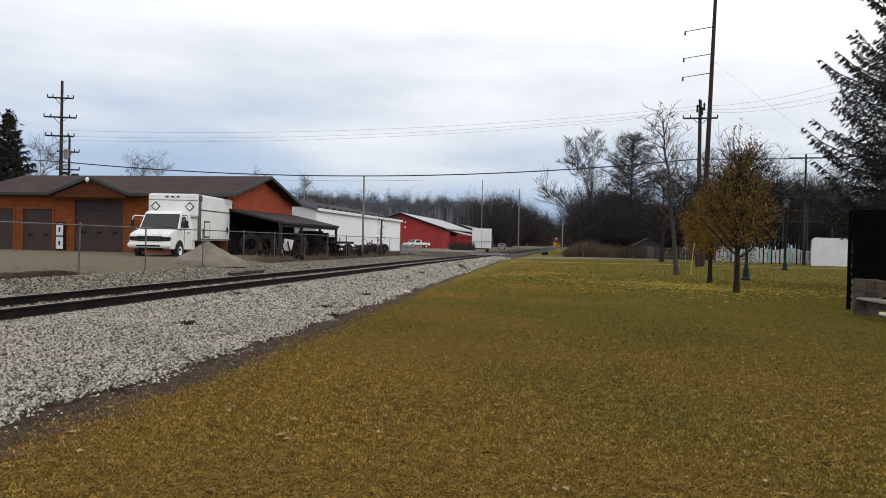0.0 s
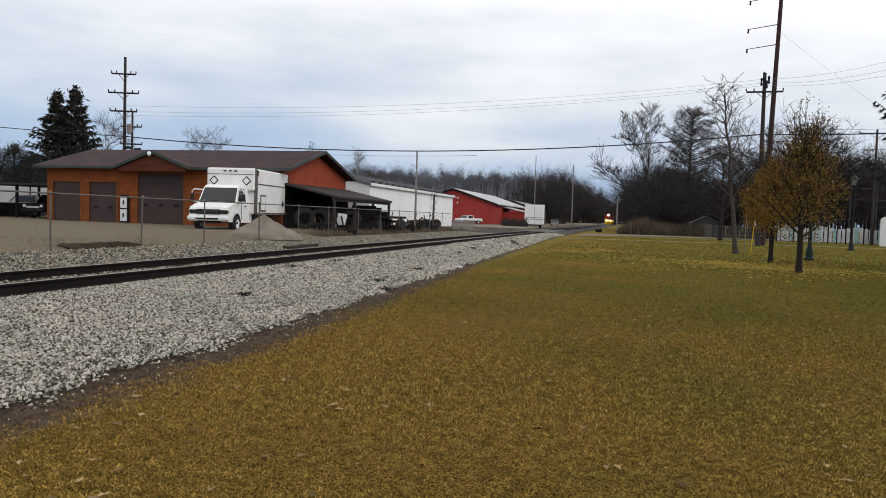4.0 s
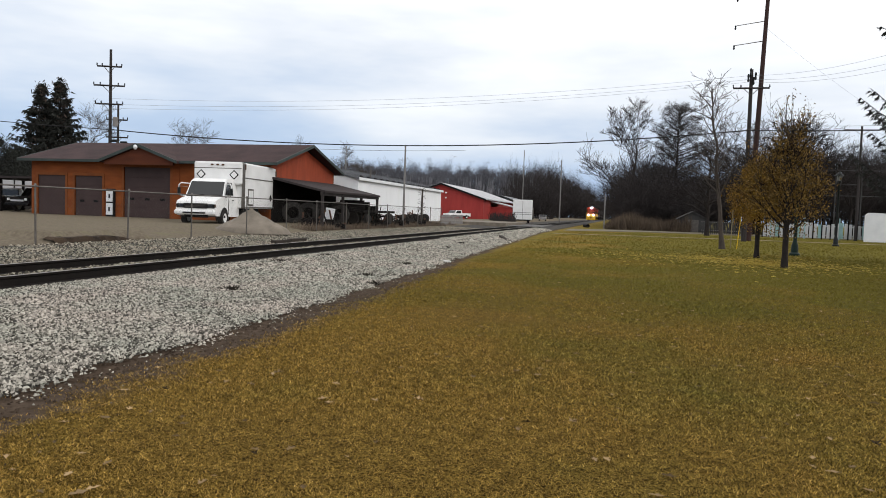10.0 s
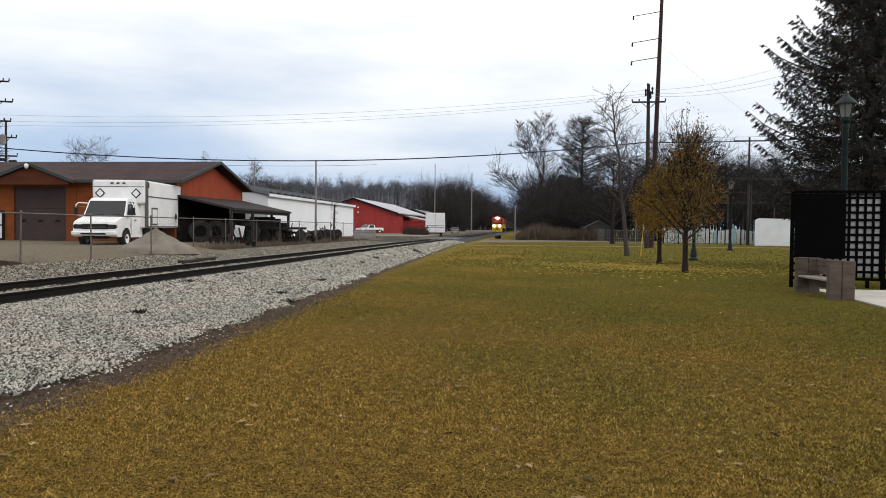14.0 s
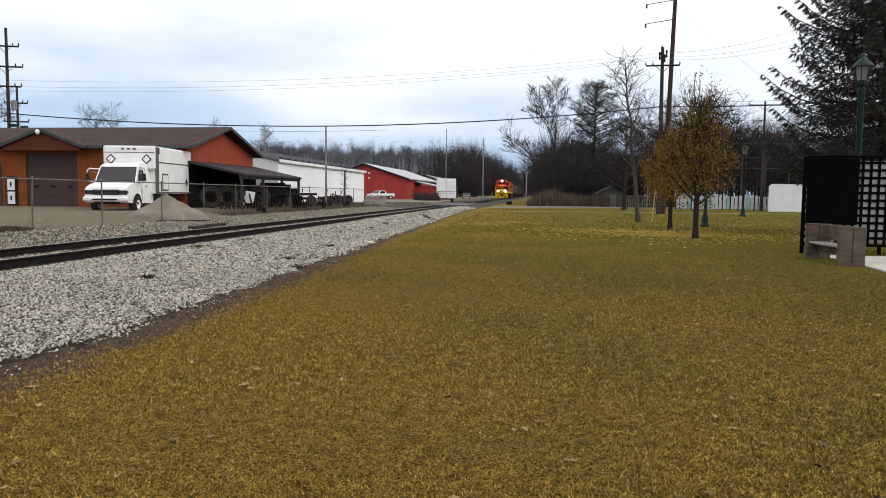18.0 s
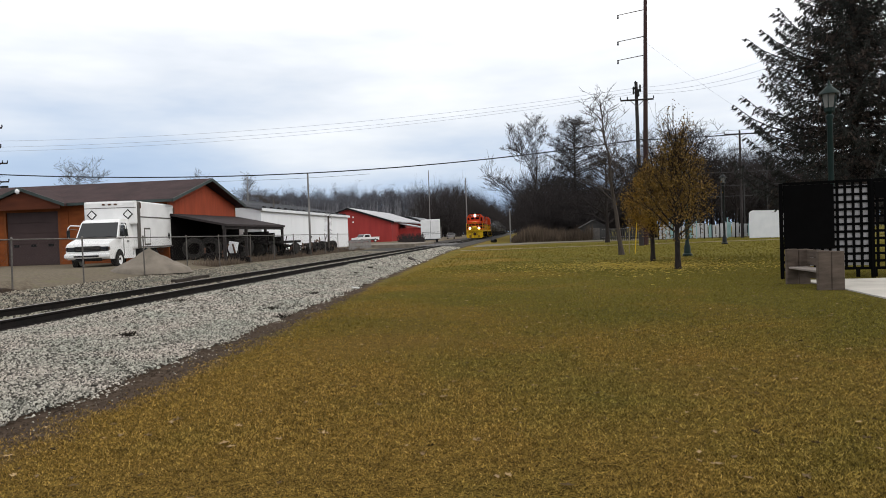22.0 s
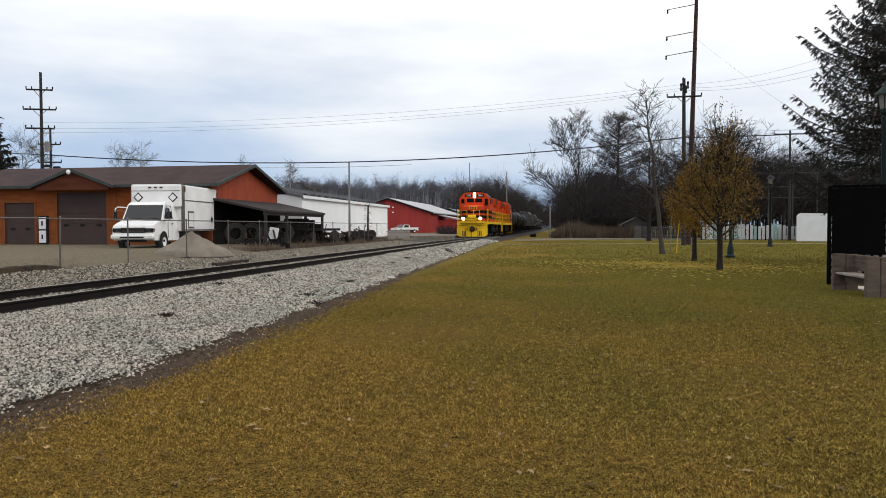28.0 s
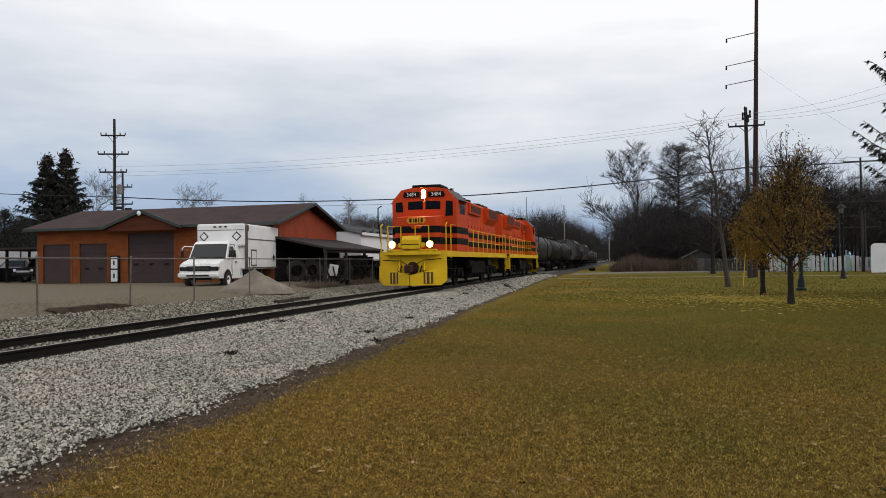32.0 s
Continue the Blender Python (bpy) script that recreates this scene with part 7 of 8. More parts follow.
# ---- the train: nose at y = 0 of its own space, running to -y ----
def bogie(parent, y, axles, gauge_x=0.98, paint="loco_grime"):
    """A truck frame with its wheels; axles: places along the frame."""
    b = part("bogie_frame", G().box(-1.08, -0.86, y + axles[0] - 0.75, y + axles[-1] + 0.75, 0.45, 0.86, 0.04).box(0.86, 1.08, y + axles[0] - 0.75, y + axles[-1] + 0.75, 0.45, 0.86, 0.04).box(-0.86, 0.86, y - 0.3, y + 0.3, 0.45, 0.8), paint, parent, "grimy cast truck frame")
    for a in axles:
        part("wheelset", G().lathe([(0.1, -0.86), (0.1, -0.83), (0.50, -0.83), (0.50, -0.71), (0.09, -0.68), (0.09, 0.68), (0.50, 0.71), (0.50, 0.83), (0.1, 0.83), (0.1, 0.86)], 20, "x", (0, y + a, 0.5)), "loco_black", b, "", True)
        for s in (-1, 1):
            part("axle_box", G().cbox(s * 1.12, y + a, 0.55, 0.16, 0.34, 0.34, 0.04), paint, b)
    for s in (-1, 1):
        for a in np.linspace(axles[0], axles[-1], 4)[1:3]:
            part("spring", G().lathe([(0.11, 0.5), (0.13, 0.56), (0.11, 0.62), (0.13, 0.68), (0.11, 0.74), (0.13, 0.8)], 8, "z", (s * 1.14, y + a, 0)), "loco_black", b)
    return b


def digits(text, x, y, z, h, material, parent, name):
    cu = bpy.data.curves.new(name, "FONT")
    cu.body, cu.size, cu.align_x, cu.align_y, cu.extrude = text, h, "CENTER", "CENTER", 0.004
    tmp = bpy.data.objects.new(name, cu)
    scene.collection.objects.link(tmp)
    bpy.context.view_layer.update()
    me = bpy.data.meshes.new_from_object(tmp.evaluated_get(bpy.context.evaluated_depsgraph_get()))
    bpy.data.objects.remove(tmp)
    me.materials.clear()
    me.materials.append(MT[material])
    ob = part(name, me, "", parent)
    ob.matrix_basis = pose(x, y, z, 90, 0, 0)
    return ob


LOCO = 18.3


def build_locomotive():
    t = thing("locomotive", pose(TRACK_X, 0, RAIL_Z), "orange and yellow diesel locomotive with black bands and lit headlights", "locomotive", "locomotives")
    dk = 1.62
    # frame, walkways and yellow side sill
    part("frame", G().box(-0.55, 0.55, 1.2, LOCO - 1.0, 0.95, dk - 0.1), "loco_grime", t)
    part("walkway", G().box(-1.5, 1.5, 0.75, LOCO - 0.6, dk - 0.1, dk, 0.02), "loco_grime", t)
    for s in (-1, 1):
        part("side_sill", G().box(*sorted((s * 1.5, s * 1.54)), 0.75, LOCO - 0.6, dk - 0.24, dk + 0.02), "loco_yellow", t, "yellow side sill")
    # pilot: end plate, snow plow, steps, coupler, hoses
    for ye, sg in ((0.72, 1), (LOCO - 0.72, -1)):
        y0, y1 = sorted((ye, ye + 0.12 * sg))
        part("pilot_plate", G().box(-1.52, 1.52, y0, y1, 0.62, dk + 0.02, 0.02), "loco_yellow", t, "yellow pilot plate")
        part("anticlimber", G().prism([(-1.3, ye - 0.02 * sg), (-0.75, ye - 0.34 * sg), (0.75, ye - 0.34 * sg), (1.3, ye - 0.02 * sg)], "z", dk - 0.14, dk + 0.02), "loco_yellow", t)
        part("coupler_pocket", G().lathe([(0.24, 0), (0.28, 0.10)], 14, "y", (0, ye - 0.12 * sg if sg > 0 else ye + 0.02, 0.9)), "coupler_rust", t)
        part("coupler", G().box(-0.12, 0.12, *sorted((ye - 0.55 * sg, ye - 0.06 * sg)), 0.76, 0.98, 0.03).box(-0.2, 0.14, *sorted((ye - 0.74 * sg, ye - 0.5 * sg)), 0.7, 1.04, 0.05), "coupler_rust", t, "rusty knuckle coupler")
        part("cut_lever", G().path([(-1.35, ye - 0.1 * sg, 1.25), (-0.5, ye - 0.14 * sg, 1.22), (-0.15, ye - 0.3 * sg, 1.02)], 0.018), "loco_black", t)
        part("cut_lever", G().path([(1.35, ye - 0.1 * sg, 1.3), (0.5, ye - 0.14 * sg, 1.24), (0.15, ye - 0.3 * sg, 1.02)], 0.018), "loco_black", t)
        for hx in (-0.62, -0.5, 0.42, 0.55):
            part("air_hose", G().path([(hx, ye - 0.04 * sg, 1.0), (hx, ye - 0.2 * sg, 0.85), (hx * 0.95, ye - 0.24 * sg, 0.5), (hx * 0.8, ye - 0.22 * sg, 0.3)], 0.028), "loco_black", t)
        # plow in two slanting wings
        for s in (-1, 1):
            if sg > 0:
                ft = [(s * 0.02, ye - 0.52 * sg, 0.15), (s * 1.3, ye - 0.12 * sg, 0.15), (s * 1.55, ye - 0.04 * sg, 0.34), (s * 1.55, ye - 0.04 * sg, 1.0), (s * 0.62, ye - 0.33 * sg, 0.74), (s * 0.02, ye - 0.52 * sg, 0.60)]
                bk = [(x, y + 0.07 * sg, z) for x, y, z in ft]
                part("plow_wing", G().add(ft + bk, [tuple(range(6)), tuple(range(11, 5, -1))] + [(k, (k + 1) % 6, 6 + (k + 1) % 6, 6 + k) for k in range(6)]), "loco_yellow", t, "yellow snow plow blade, scuffed at the foot")
                part("plow_gusset", G().prism([(ye + 0.02 * sg, 1.40), (ye - 0.26 * sg, 0.80), (ye + 0.02 * sg, 0.80)], "x", s * 0.55, s * 0.6), "loco_yellow", t)
                # footholds cut in the blade: dark recess with rusty bars
                def face_y(hx):
                    return ye - 0.52 * sg + 0.48 * sg * (hx - 0.02) / 1.53
                rc = part("plow_recess", G().prism([(s * 0.58, face_y(0.58) - 0.014 * sg), (s * 0.98, face_y(0.98) - 0.014 * sg), (s * 0.98, face_y(0.98) + 0.02 * sg), (s * 0.58, face_y(0.58) + 0.02 * sg)], "z", 0.22, 0.72), "scrap_rust", t, "rust-dark foothold in the plow")
                for hx in (0.66, 0.83):
                    part("recess_bar", G().prism([(s * hx, face_y(hx) - 0.026 * sg), (s * (hx + 0.05), face_y(hx + 0.05) - 0.026 * sg), (s * (hx + 0.05), face_y(hx + 0.05) - 0.012 * sg), (s * hx, face_y(hx) - 0.012 * sg)], "z", 0.24, 0.70), "loco_yellow", rc)
            # corner steps
            st = part("stepwell", G().box(*sorted((s * 1.18, s * 1.54)), *sorted((ye + 0.13 * sg, ye + 0.95 * sg)), 0.42, 0.47).box(*sorted((s * 1.18, s * 1.54)), *sorted((ye + 0.13 * sg, ye + 0.95 * sg)), 0.84, 0.88).box(*sorted((s * 1.18, s * 1.54)), *sorted((ye + 0.13 * sg, ye + 0.95 * sg)), 1.22, 1.26), "loco_black", t)
            part("step_side", G().box(*sorted((s * 1.16, s * 1.54)), *sorted((ye + 0.95 * sg, ye + 1.0 * sg)), 0.4, dk - 0.3), "loco_black", st)
    part("ditch_bracket", G().box(-1.15, 1.15, 0.5, 0.72, dk + 0.02, dk + 0.1, 0.02), "loco_yellow", t)
    for s in (-1, 1):
        d = part("ditch_light", G().lathe([(0.05, 0.26), (0.145, 0.2), (0.155, 0.02), (0.145, 0.0)], 16, "y", (s * 0.86, 0.42, dk + 0.31), False), "loco_yellow", t, "lit ditch light")
        part("lamp_back", G().lathe([(0.12, 0.20), (0.12, 0.24)], 12, "y", (s * 0.86, 0.42, dk + 0.31)), "loco_yellow", d)
        part("lens", G().lathe([(0.02, 0.02), (0.135, 0.03)], 16, "y", (s * 0.86, 0.41, dk + 0.31)), "headlight", d, "glowing lens")
        part("ditch_lamp_blank", G().lathe([(0.05, 0.2), (0.11, 0.12), (0.11, 0.0)], 12, "y", (s * 0.52, 0.5, dk + 0.28)), "loco_yellow", t)
    part("walkway_cover", G().prism([(0.36, dk + 0.12), (0.36, dk + 0.5), (0.46, dk + 0.66), (0.74, dk + 0.7), (0.74, dk + 0.12)], "x", -0.4, 0.4), "loco_yellow", t, "yellow hooded cover over the drop step", False)
    part("cover_seam", G().box(-0.41, 0.41, 0.345, 0.358, dk + 0.3, dk + 0.33), "loco_black", t)
    # low nose with bands
    nx, ny0, ny1 = 1.05, 1.35, 2.75
    bands = [(dk, dk + 0.34, "loco_orange"), (dk + 0.34, dk + 0.64, "loco_black"), (dk + 0.64, dk + 0.84, "loco_orange"), (dk + 0.84, dk + 1.15, "loco_black"), (dk + 1.15, dk + 1.55, "loco_orange")]
    for k, (a, b, m) in enumerate(bands):
        top = k == len(bands) - 1
        q = [(-nx, ny1), (-nx, ny0 + 0.16), (-nx + 0.2, ny0), (nx - 0.2, ny0), (nx, ny0 + 0.16), (nx, ny1)]
        part("nose_band", G().prism(q, "z", a + 0.001, b), m, t, "painted band of the low nose")
    part("nose_top", G().prism([(ny0 + 0.02, dk + 1.55), (ny1, dk + 1.68), (ny1, dk + 1.55)], "x", -nx + 0.05, nx - 0.05), "loco_orange", t)
    part("nose_notch", G().prism([(-0.34, dk + 1.22), (0.34, dk + 1.22), (0.2, dk + 1.04), (-0.2, dk + 1.04)], "y", ny0 - 0.02, ny0 - 0.004), "loco_orange", t)
    # emblem: plain pale-orange shapes with dark bars
    em = part("emblem", G().prism([(-0.46, 3.02), (-0.36, 2.88), (0.36, 2.88), (0.46, 3.02), (0.36, 3.16), (-0.36, 3.16)], "y", ny0 - 0.022, ny0 - 0.005), "emblem_gold", t, "gold railway emblem")
    for x, w in ((-0.26, 0.09), (-0.1, 0.05), (0.0, 0.08), (0.13, 0.05), (0.27, 0.09)):
        part("emblem_bar", G().box(x - w / 2, x + w / 2, ny0 - 0.034, ny0 - 0.024, 2.93, 3.11), "loco_black", em)
    # cab with chamfered roof corners
    cy0, cy1, cw = 2.75, 5.25, 1.56
    prof = [(-cw, dk + 0.02), (cw, dk + 0.02), (cw, 4.02), (1.12, 4.52), (0.6, 4.62), (-0.6, 4.62), (-1.12, 4.52), (-cw, 4.02)]
    part("cab", G().prism(prof, "y", cy0, cy1), "loco_orange", t, "orange cab with sloped roof corners")
    for a, b in ((dk + 0.34, dk + 0.64), (dk + 0.84, dk + 1.15)):
        part("cab_band", G().box(-cw - 0.006, cw + 0.006, cy0 - 0.006, cy1 + 0.006, a, b), "loco_black", t, "black band")
    for s in (-1, 1):
        part("front_window", G().prism([(s * 0.09, 3.63), (s * 0.76, 3.63), (s * 0.76, 3.93), (s * 0.09, 3.97)], "y", cy0 - 0.018, cy0 - 0.003), "cab_glass", t)
        part("window_gasket", G().prism([(s * 0.06, 3.60), (s * 0.79, 3.60), (s * 0.79, 3.97), (s * 0.06, 4.01)], "y", cy0 - 0.0025, cy0 - 0.0005), "loco_black", t)
        part("corner_window", G().prism([(s * 1.02, 3.28 if s > 0 else 3.50), (s * 1.38, 3.28 if s > 0 else 3.50), (s * 1.38, 3.94), (s * 1.06, 3.98)], "y", cy0 - 0.018, cy0 - 0.003), "cab_glass", t)
        part("side_window", G().box(*sorted((s * cw, s * (cw + 0.015))), 3.5, 4.5, 3.4, 3.86, 0.004), "cab_glass", t)
        part("sunshade", G().prism([(s * cw, 4.0), (s * (cw + 0.28), 3.95), (s * cw, 4.04)], "y", 3.2, 4.8), "loco_black", t)
        nb = part("number_board", G().prism([(s * 0.22, 4.17), (s * 0.98, 4.17), (s * 1.0, 4.28), (s * 0.95, 4.42), (s * 0.22, 4.42)], "y", cy0 - 0.06, cy0 - 0.002), "loco_black", t, "black number board")
        digits("3484", s * 0.60, cy0 - 0.066, 4.295, 0.24, "board_white", nb, "number")
    for s in (-1, 1):
        part("roof_sheet", G().prism([(s * (cw + 0.008), 4.03), (s * 1.125, 4.532), (s * 0.6, 4.632), (s * 0.6, 4.622), (s * 1.12, 4.522), (s * cw, 4.02)], "y", cy0 + 0.12, cy1), "tank_grey", t, "weathered dark grey roof sheet")
    hl = part("headlight_housing", G().box(-0.16, 0.16, cy0 - 0.08, cy0 - 0.002, 4.08, 4.52, 0.03), "loco_orange", t)
    for z in (4.19, 4.41):
        part("lens", G().lathe([(0.02, -0.0), (0.105, 0.01)], 16, "y", (0, cy0 - 0.095, z)), "headlight", hl, "glowing headlight lens")
    part("roof_unit", G().box(-0.72, 0.72, 3.2, 4.7, 4.62, 4.80, 0.05), "loco_black", t, "dark air conditioner on the cab roof")
    part("horn", G().tube((0.9, 4.9, 4.62), (0.9, 4.5, 4.66), 0.03, 0.07, 8), "loco_black", t)
    part("antenna_bar", G().path([(-0.9, 5.1, 4.6), (-0.9, 5.1, 4.74), (0.9, 5.1, 4.74), (0.9, 5.1, 4.6)], 0.02), "loco_black", t)
    # long hood with doors, bands, intakes and radiator
    hw, hz, hy0, hy1 = 0.9, 4.42, cy1, LOCO - 1.25
    part("long_hood", G().prism([(-hw, dk), (hw, dk), (hw, hz - 0.12), (hw - 0.12, hz), (-hw + 0.12, hz), (-hw, hz - 0.12)], "y", hy0, hy1), "loco_orange", t, "orange engine hood")
    for a, b in ((dk + 0.34, dk + 0.64), (dk + 0.84, dk + 1.15)):
        part("hood_band", G().box(-hw - 0.006, hw + 0.006, hy0, hy1 + 0.006, a, b), "loco_black", t, "black band")
    for s in (-1, 1):
        for k in range(9):
            y = 7.2 + k * 0.88
            d = part("hood_door", G().box(*sorted((s * (hw + 0.007), s * (hw + 0.02))), y - 0.41, y + 0.41, 2.72, 3.5, 0.004), "loco_orange", t)
            part("latch", G().box(*sorted((s * (hw + 0.021), s * (hw + 0.04))), y + 0.3, y + 0.35, 3.0, 3.1), "loco_black", d)
        ig = part("intake_box", G().box(*sorted((s * hw, s * (hw + 0.16))), 5.35, 7.0, 3.45, 4.24, 0.03), "loco_orange", t, "orange blower intake box")
        part("intake_screen", G().box(*sorted((s * (hw + 0.161), s * (hw + 0.172))), 5.5, 6.85, 3.62, 4.12), "loco_screen", ig, "dark rusty screen")
        part("equipment_box", G().box(*sorted((s * hw, s * (hw + 0.1))), 5.5, 6.6, 2.75, 3.4, 0.02), "loco_orange", t)
        part("dynamic_brake_grille", G().box(*sorted((s * (hw + 0.0), s * (hw + 0.14))), 8.4, 11.6, 3.72, 4.32, 0.03), "loco_orange", t)
        part("brake_screen", G().box(*sorted((s * (hw + 0.141), s * (hw + 0.152))), 8.6, 11.4, 3.82, 4.2), "loco_screen", t, "dark rusty screen")
        part("radiator", G().prism([(s * hw, 3.35), (s * (hw + 0.3), 3.7), (s * (hw + 0.3), 4.3), (s * hw, 4.42)], "y", hy1 - 4.0, hy1 - 0.6), "loco_orange", t)
        part("radiator_grille", G().box(*sorted((s * (hw + 0.3), s * (hw + 0.315))), hy1 - 3.9, hy1 - 0.7, 3.73, 4.27), "loco_screen", t, "dark rusty radiator screen")
    for y in (hy1 - 3.3, hy1 - 2.1, hy1 - 0.95, 9.3, 10.7):
        part("roof_fan", G().lathe([(0.55, hz), (0.6, hz + 0.03), (0.6, hz + 0.2), (0.5, hz + 0.24), (0.1, hz + 0.2)], 18, "z", (0, y, 0)), "loco_black", t, "round roof fan", True)
    part("exhaust_stack", G().box(-0.3, 0.3, 7.5, 8.1, hz, hz + 0.26, 0.03), "loco_black", t)
    part("rear_headlight", G().lathe([(0.12, 0.0), (0.12, 0.06)], 12, "y", (0, hy1, 3.9)), "lamp_glass", t)
    # fuel tank, trucks and piping
    part("fuel_tank", G().prism([(-1.3, 0.55), (-0.9, 0.28), (0.9, 0.28), (1.3, 0.55), (1.3, 1.2), (-1.3, 1.2)], "y", 7.3, 11.1), "loco_grime", t, "grimy black fuel tank")
    part("air_tank", G().lathe([(0.05, 6.2), (0.2, 6.25), (0.2, 7.2), (0.05, 7.25)], 12, "y", (1.25, 0, 1.05)), "loco_grime", t, "", True)
    part("battery_box", G().box(-1.45, 1.45, 11.3, 12.2, 0.95, 1.25, 0.02), "loco_black", t)
    bogie(t, 4.2, (-1.37, 1.37))
    bogie(t, LOCO - 4.2, (-1.37, 1.37))
    # handrails: front frames, corner posts and side stanchions
    for x0, x1 in ((-1.12, -0.52), (0.14, 0.76)):
        part("front_rail", G().path([(x0, 0.66, dk), (x0, 0.66, dk + 1.12), (x1, 0.66, dk + 1.12), (x1, 0.66, dk)], 0.026), "loco_yellow", t, "yellow front handrail")
    for s in (-1, 1):
        part("corner_rail", G().path([(s * 1.5, 0.82, 0.5), (s * 1.5, 0.82, dk + 1.15), (s * 1.5, 1.05, dk + 1.25)], 0.026), "loco_yellow", t)
        part("corner_rail", G().path([(s * 1.5, 1.75, 0.5), (s * 1.5, 1.75, dk + 1.2), (s * 1.5, 2.7, dk + 1.2)], 0.026), "loco_yellow", t)
        for k in range(9):
            y = 5.5 + k * 1.36
            part("stanchion", G().tube((s * 1.5, y, dk - 0.1), (s * 1.5, y, dk + 1.12), 0.022, n=6), "loco_yellow", t)
        for z in (dk + 0.55, dk + 1.12):
            part("side_rail", G().tube((s * 1.5, 5.5, z), (s * 1.5, 5.5 + 8 * 1.36, z), 0.02, n=6), "loco_yellow", t, "yellow side handrail")
        part("rear_rail", G().path([(s * 1.5, LOCO - 0.85, 0.5), (s * 1.5, LOCO - 0.85, dk + 1.2), (s * 1.5, LOCO - 1.8, dk + 1.2)], 0.026), "loco_yellow", t)
    part("mirror_mast", G().path([(-1.5, 0.86, dk + 0.3), (-1.62, 0.8, dk + 1.3), (-1.62, 0.8, dk + 1.95), (-1.45, 0.8, dk + 2.05)], 0.03), "loco_black", t)
    return t


CAR = 16.2


def build_tank_car(paint, label):
    t = thing("tank_car", pose(TRACK_X, 0, RAIL_Z), label, "tank car", "freight cars")
    R, zc = 1.34, 2.50
    prof = [(0.05, 0.75), (0.65, 0.82), (1.1, 1.05), (R, 1.45)]
    prof = prof + [(R, CAR - 1.45), (1.1, CAR - 1.05), (0.65, CAR - 0.82), (0.05, CAR - 0.75)]
    part("tank", G().lathe(prof, 28, "y", (0, 0, zc)), paint, t, "rounded steel tank shell", True)
    for y in (1.6, 4.7, 8.1, 11.5, CAR - 1.6):
        part("shell_band", G().lathe([(R + 0.002, y - 0.06), (R + 0.018, y - 0.05), (R + 0.018, y + 0.05), (R + 0.002, y + 0.06)], 28, "y", (0, 0, zc), False), "tank_black", t, "dark band round the shell", True)
    part("dome", G().lathe([(0.5, zc + R - 0.1), (0.5, zc + R + 0.22), (0.4, zc + R + 0.3), (0.1, zc + R + 0.32)], 16, "z", (0, CAR / 2, 0)), paint, t, "", True)
    part("dome_platform", G().box(-0.85, 0.85, CAR / 2 - 1.1, CAR / 2 + 1.1, zc + R - 0.02, zc + R + 0.04), "loco_black", t)
    for s in (-1, 1):
        part("dome_rail", G().path([(s * 0.85, CAR / 2 - 1.1, zc + R), (s * 0.85, CAR / 2 - 1.1, zc + R + 0.6), (s * 0.85, CAR / 2 + 1.1, zc + R + 0.6), (s * 0.85, CAR / 2 + 1.1, zc + R)], 0.022), "loco_black", t)
        for dy in (-0.25, 0.25):
            part("ladder_rail", G().path([(s * 1.52, CAR / 2 + dy, 0.8), (s * 1.52, CAR / 2 + dy, zc + 0.4), (s * 0.86, CAR / 2 + dy, zc + R + 0.1)], 0.022), "loco_black", t)
        for k in range(8):
            part("ladder_rung", G().tube((s * 1.52, CAR / 2 - 0.25, 0.95 + k * 0.28), (s * 1.52, CAR / 2 + 0.25, 0.95 + k * 0.28), 0.014, n=4), "loco_black", t)
        part("side_walk", G().box(*sorted((s * 1.1, s * 1.5)), 0.4, 2.4, 1.0, 1.08), "loco_black", t)
        part("stencil", G().box(*sorted((s * 1.352, s * 1.356)), 3.0, 4.1, zc + 0.05, zc + 0.2), "hopper_grey", t, "pale stencilled line, too small to read")
    for y0, y1 in ((0.45, 3.4), (CAR - 3.4, CAR - 0.45)):
        part("stub_sill", G().box(-0.4, 0.4, y0, y1, 0.82, 1.32, 0.02), "loco_grime", t)
    for y, sg in ((0.45, -1), (CAR - 0.45, 1)):
        part("coupler", G().box(-0.14, 0.14, *sorted((y, y + 0.5 * sg)), 0.74, 1.0, 0.03), "loco_grime", t)
    bogie(t, 2.3, (-0.9, 0.9))
    bogie(t, CAR - 2.3, (-0.9, 0.9))
    return t


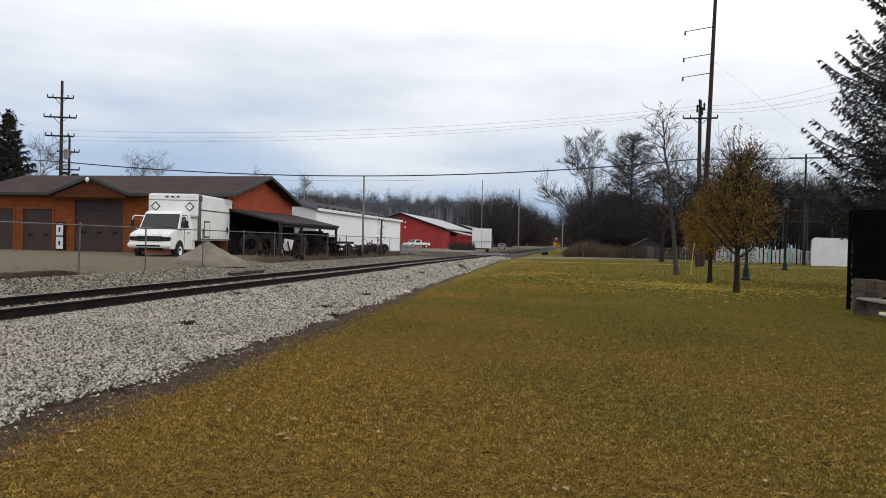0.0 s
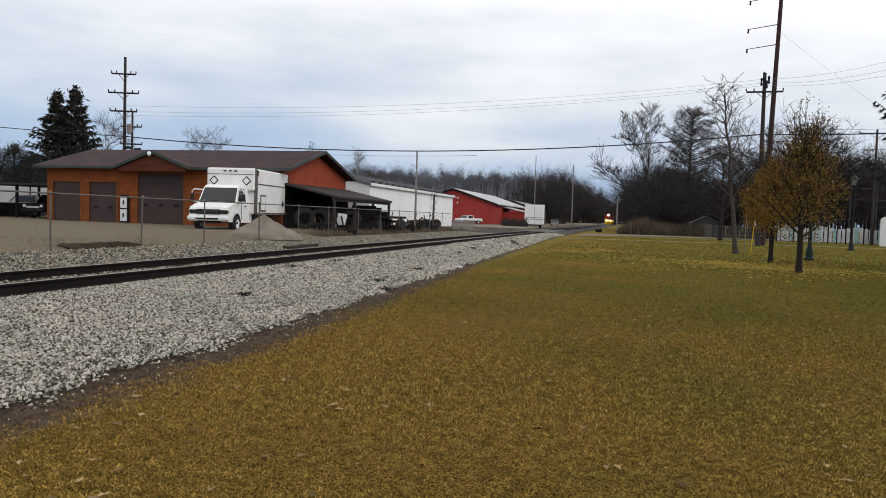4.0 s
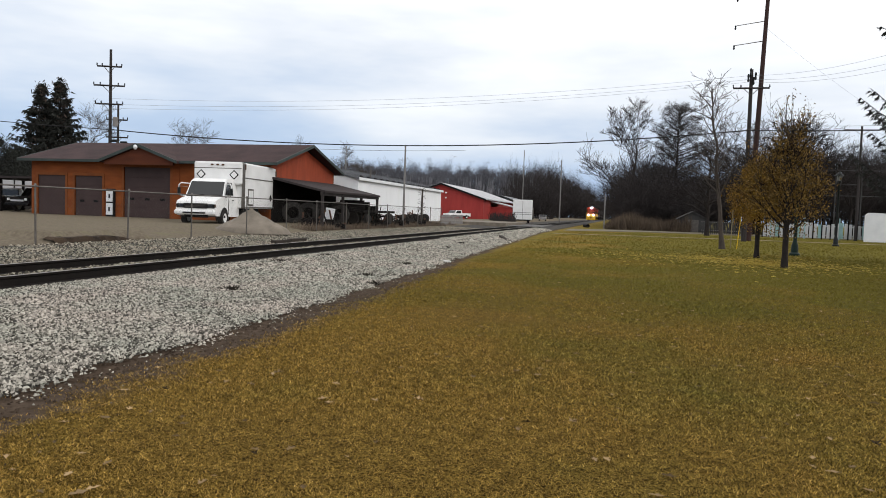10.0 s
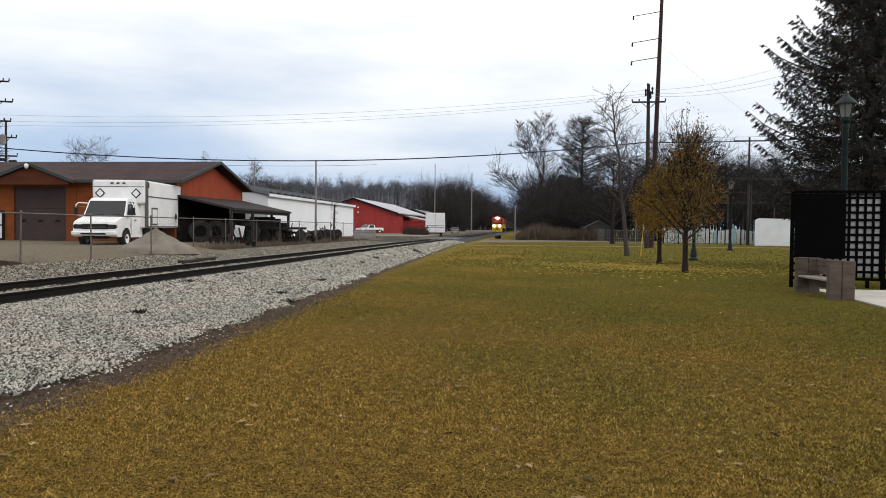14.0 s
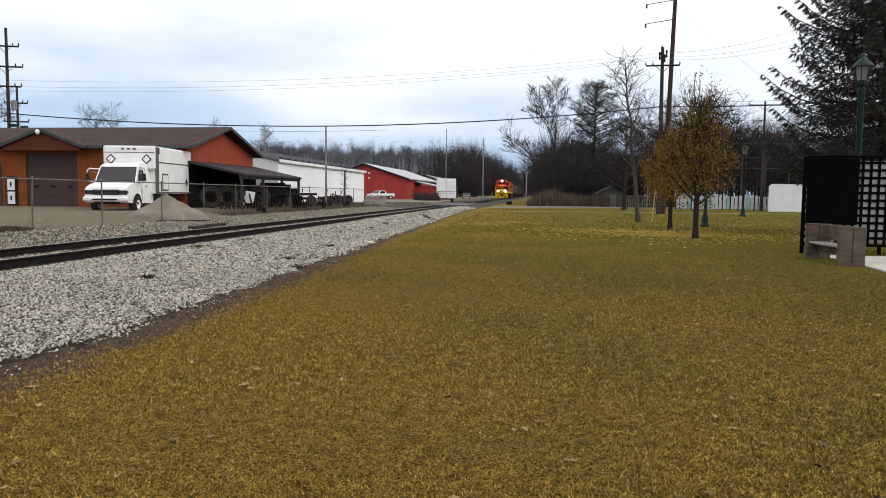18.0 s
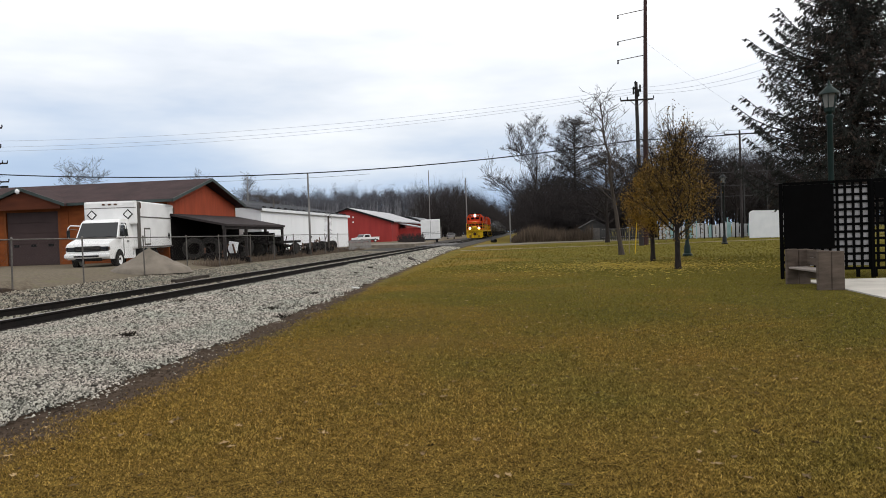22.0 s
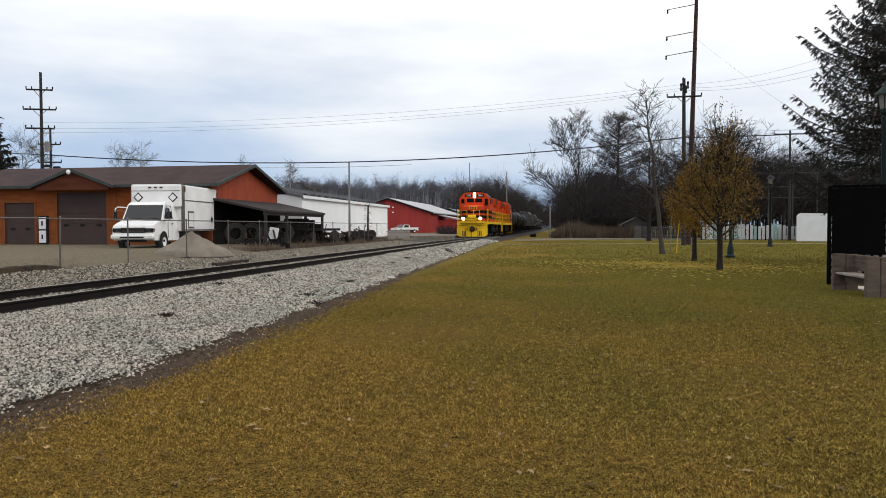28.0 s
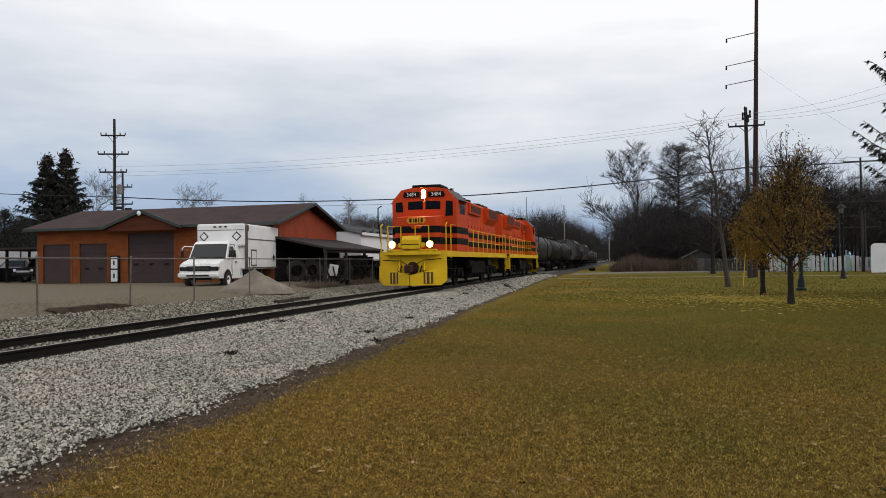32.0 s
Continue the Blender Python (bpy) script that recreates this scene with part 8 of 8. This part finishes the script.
def build_hopper(paint, label):
    t = thing("hopper_car", pose(TRACK_X, 0, RAIL_Z), label, "hopper car", "freight cars")
    prof = [(-1.3, 1.35), (-1.58, 1.9), (-1.58, 4.05), (-1.2, 4.5), (1.2, 4.5), (1.58, 4.05), (1.58, 1.9), (1.3, 1.35)]
    part("body", G().prism(prof, "y", 1.3, CAR - 1.3), paint, t, "ribbed grey hopper body")
    for s in (-1, 1):
        for k in range(14):
            y = 1.6 + k * 1.0
            part("side_rib", G().box(*sorted((s * 1.58, s * 1.66)), y - 0.05, y + 0.05, 1.9, 4.05), paint, t)
    for k in range(3):
        y = 3.8 + k * 4.3
        part("chute", G().prism([(-1.1, 1.36), (1.1, 1.36), (0.5, 0.5), (-0.5, 0.5)], "y", y - 0.6, y + 0.6), "loco_grime", t)
    part("roof_walk", G().box(-0.4, 0.4, 1.0, CAR - 1.0, 4.56, 4.64), "galvanised", t)
    for y0, y1 in ((0.3, 1.3), (CAR - 1.3, CAR - 0.3)):
        part("end_platform", G().box(-1.4, 1.4, y0, y1, 1.05, 1.25), "loco_grime", t)
        part("end_ladder", G().path([(1.45, y0 + 0.1, 1.0), (1.45, y0 + 0.1, 4.3), (1.2, y1, 4.4)], 0.03), "loco_grime", t)
    for y, sg in ((0.35, -1), (CAR - 0.35, 1)):
        part("coupler", G().box(-0.14, 0.14, *sorted((y, y + 0.5 * sg)), 0.74, 1.0, 0.03), "loco_grime", t)
    bogie(t, 2.3, (-0.9, 0.9))
    bogie(t, CAR - 2.3, (-0.9, 0.9))
    return t


# ---- put the place together ----
build_ground()
build_bed()
build_track()
build_roads()
build_garage()
build_white_building()
build_red_barn()
build_trailer()
build_box_truck()
build_fence()
build_poles()
build_yard()
build_park()
build_trees()

TRAIN = []
loco = build_locomotive()
loco.scale = (1.02, 1.0, 1.03)
TRAIN.append((loco, 0.0, 0))
rear = copy_thing(loco, pose(TRACK_X, 0, RAIL_Z, 0, 0, 180))
rear["label"] = "second orange diesel locomotive coupled long hood first"
TRAIN.append((rear, 2 * LOCO + 0.25, 180))
for lens in [o for o in rear.children_recursive if o.name.startswith("lens")]:
    lens.data = lens.data.copy()
    lens.data.materials[0] = MT["lamp_glass"]
    lens["label"] = "unlit lens"
grey = build_tank_car("tank_grey", "dark grey tank car streaked with dirt")
black = build_tank_car("tank_black", "black tank car coupled in the train")
hopper = build_hopper("hopper_grey", "light grey covered hopper car")
at = 2 * LOCO + 0.7
for k, src in enumerate((grey, black, grey, hopper, black, hopper, black, grey, black, grey)):
    used = any(c is src for c, _, _ in TRAIN)
    car = copy_thing(src, pose(TRACK_X, 0, RAIL_Z)) if used else src
    TRAIN.append((car, at, 0))
    at += CAR + 0.55

stones("ballast_stones_near", -8.25, -4.0, 1.0, 13.0, 92000, 0.016, "loose pale limestone ballast stones", 1.1)
stones("stray_stones", -6.8, -3.4, 2.0, 40.0, 9000, 0.010, "small stones strewn on the dirt beside the ballast", 1.3, 0.26)
stones("soil_clods", -6.8, -3.2, 1.5, 40.0, 60000, 0.011, "crumbs of dark soil along the ballast edge", 1.4, 0.42, "bank_soil")
stones("ballast_stones_middle", -8.2, -4.6, 12.0, 34.0, 42000, 0.026, "loose pale limestone ballast stones", 1.35)
stones("ballast_stones_far", -8.2, -5.0, 33.0, 72.0, 14000, 0.055, "loose pale limestone ballast stones", 1.2)
stones("ballast_stones_gauge", -9.8, -8.5, 5.0, 60.0, 15000, 0.03, "soiled ballast stones between the rails", 1.5, 0.0, "ballast_dirty")
stones("ballast_stones_beyond", -14.4, -10.0, 7.0, 60.0, 36000, 0.026, "soiled ballast stones beyond the far rail", 1.4, 0.0, "ballast_dirty")
grass_blades("lawn_near", 720000, -5.0, 8.5, 1.8, 13.0, 0.019, 0.0038, 1.4, "short dormant tan and green grass", 0.01, 5.0)
grass_blades("lawn_close", 380000, -5.0, 6.0, 1.8, 6.5, 0.017, 0.0026, 1.2, "short dormant tan and green grass", 0.01, 3.0)
grass_blades("lawn_middle", 400000, -6.0, 14.0, 7.5, 36.0, 0.032, 0.0062, 1.25, "short dormant tan and green grass", 5.0, 8.0, "grass_blade_far")
grass_blades("lawn_far", 80000, -6.5, 40.0, 27.0, 76.0, 0.06, 0.024, 1.2, "short dormant tan and green grass", 8.0, 0.01, "grass_blade_far")
stones("ballast_stones_behind", -8.2, -4.0, -13.0, 1.2, 11000, 0.04, "loose pale limestone ballast stones")
grass_blades("lawn_behind", 60000, -5.0, 14.0, -14.0, 2.2, 0.04, 0.012, 1.0, "short dormant tan and green grass", 0.01, 0.5)
grass_blades("lawn_side", 50000, 8.0, 30.0, -6.0, 14.0, 0.04, 0.012, 1.0, "short dormant tan and green grass")
build_litter()


def nose_y(t):
    """Place of the leading pilot along the line."""
    return NOSE_END + SPEED * (32.0 - t)


NOSE_END, SPEED = 30.5, 10.5


def motions():
    times = [0.0, 0.15, 0.3] + [float(k) for k in range(1, 32)] + [31.7, 31.85, 32.0]
    for ob, off, turn in TRAIN:
        walk(ob, [(t, pose(TRACK_X, nose_y(t) + off, RAIL_Z, 0, 0, turn)) for t in times])


motions()
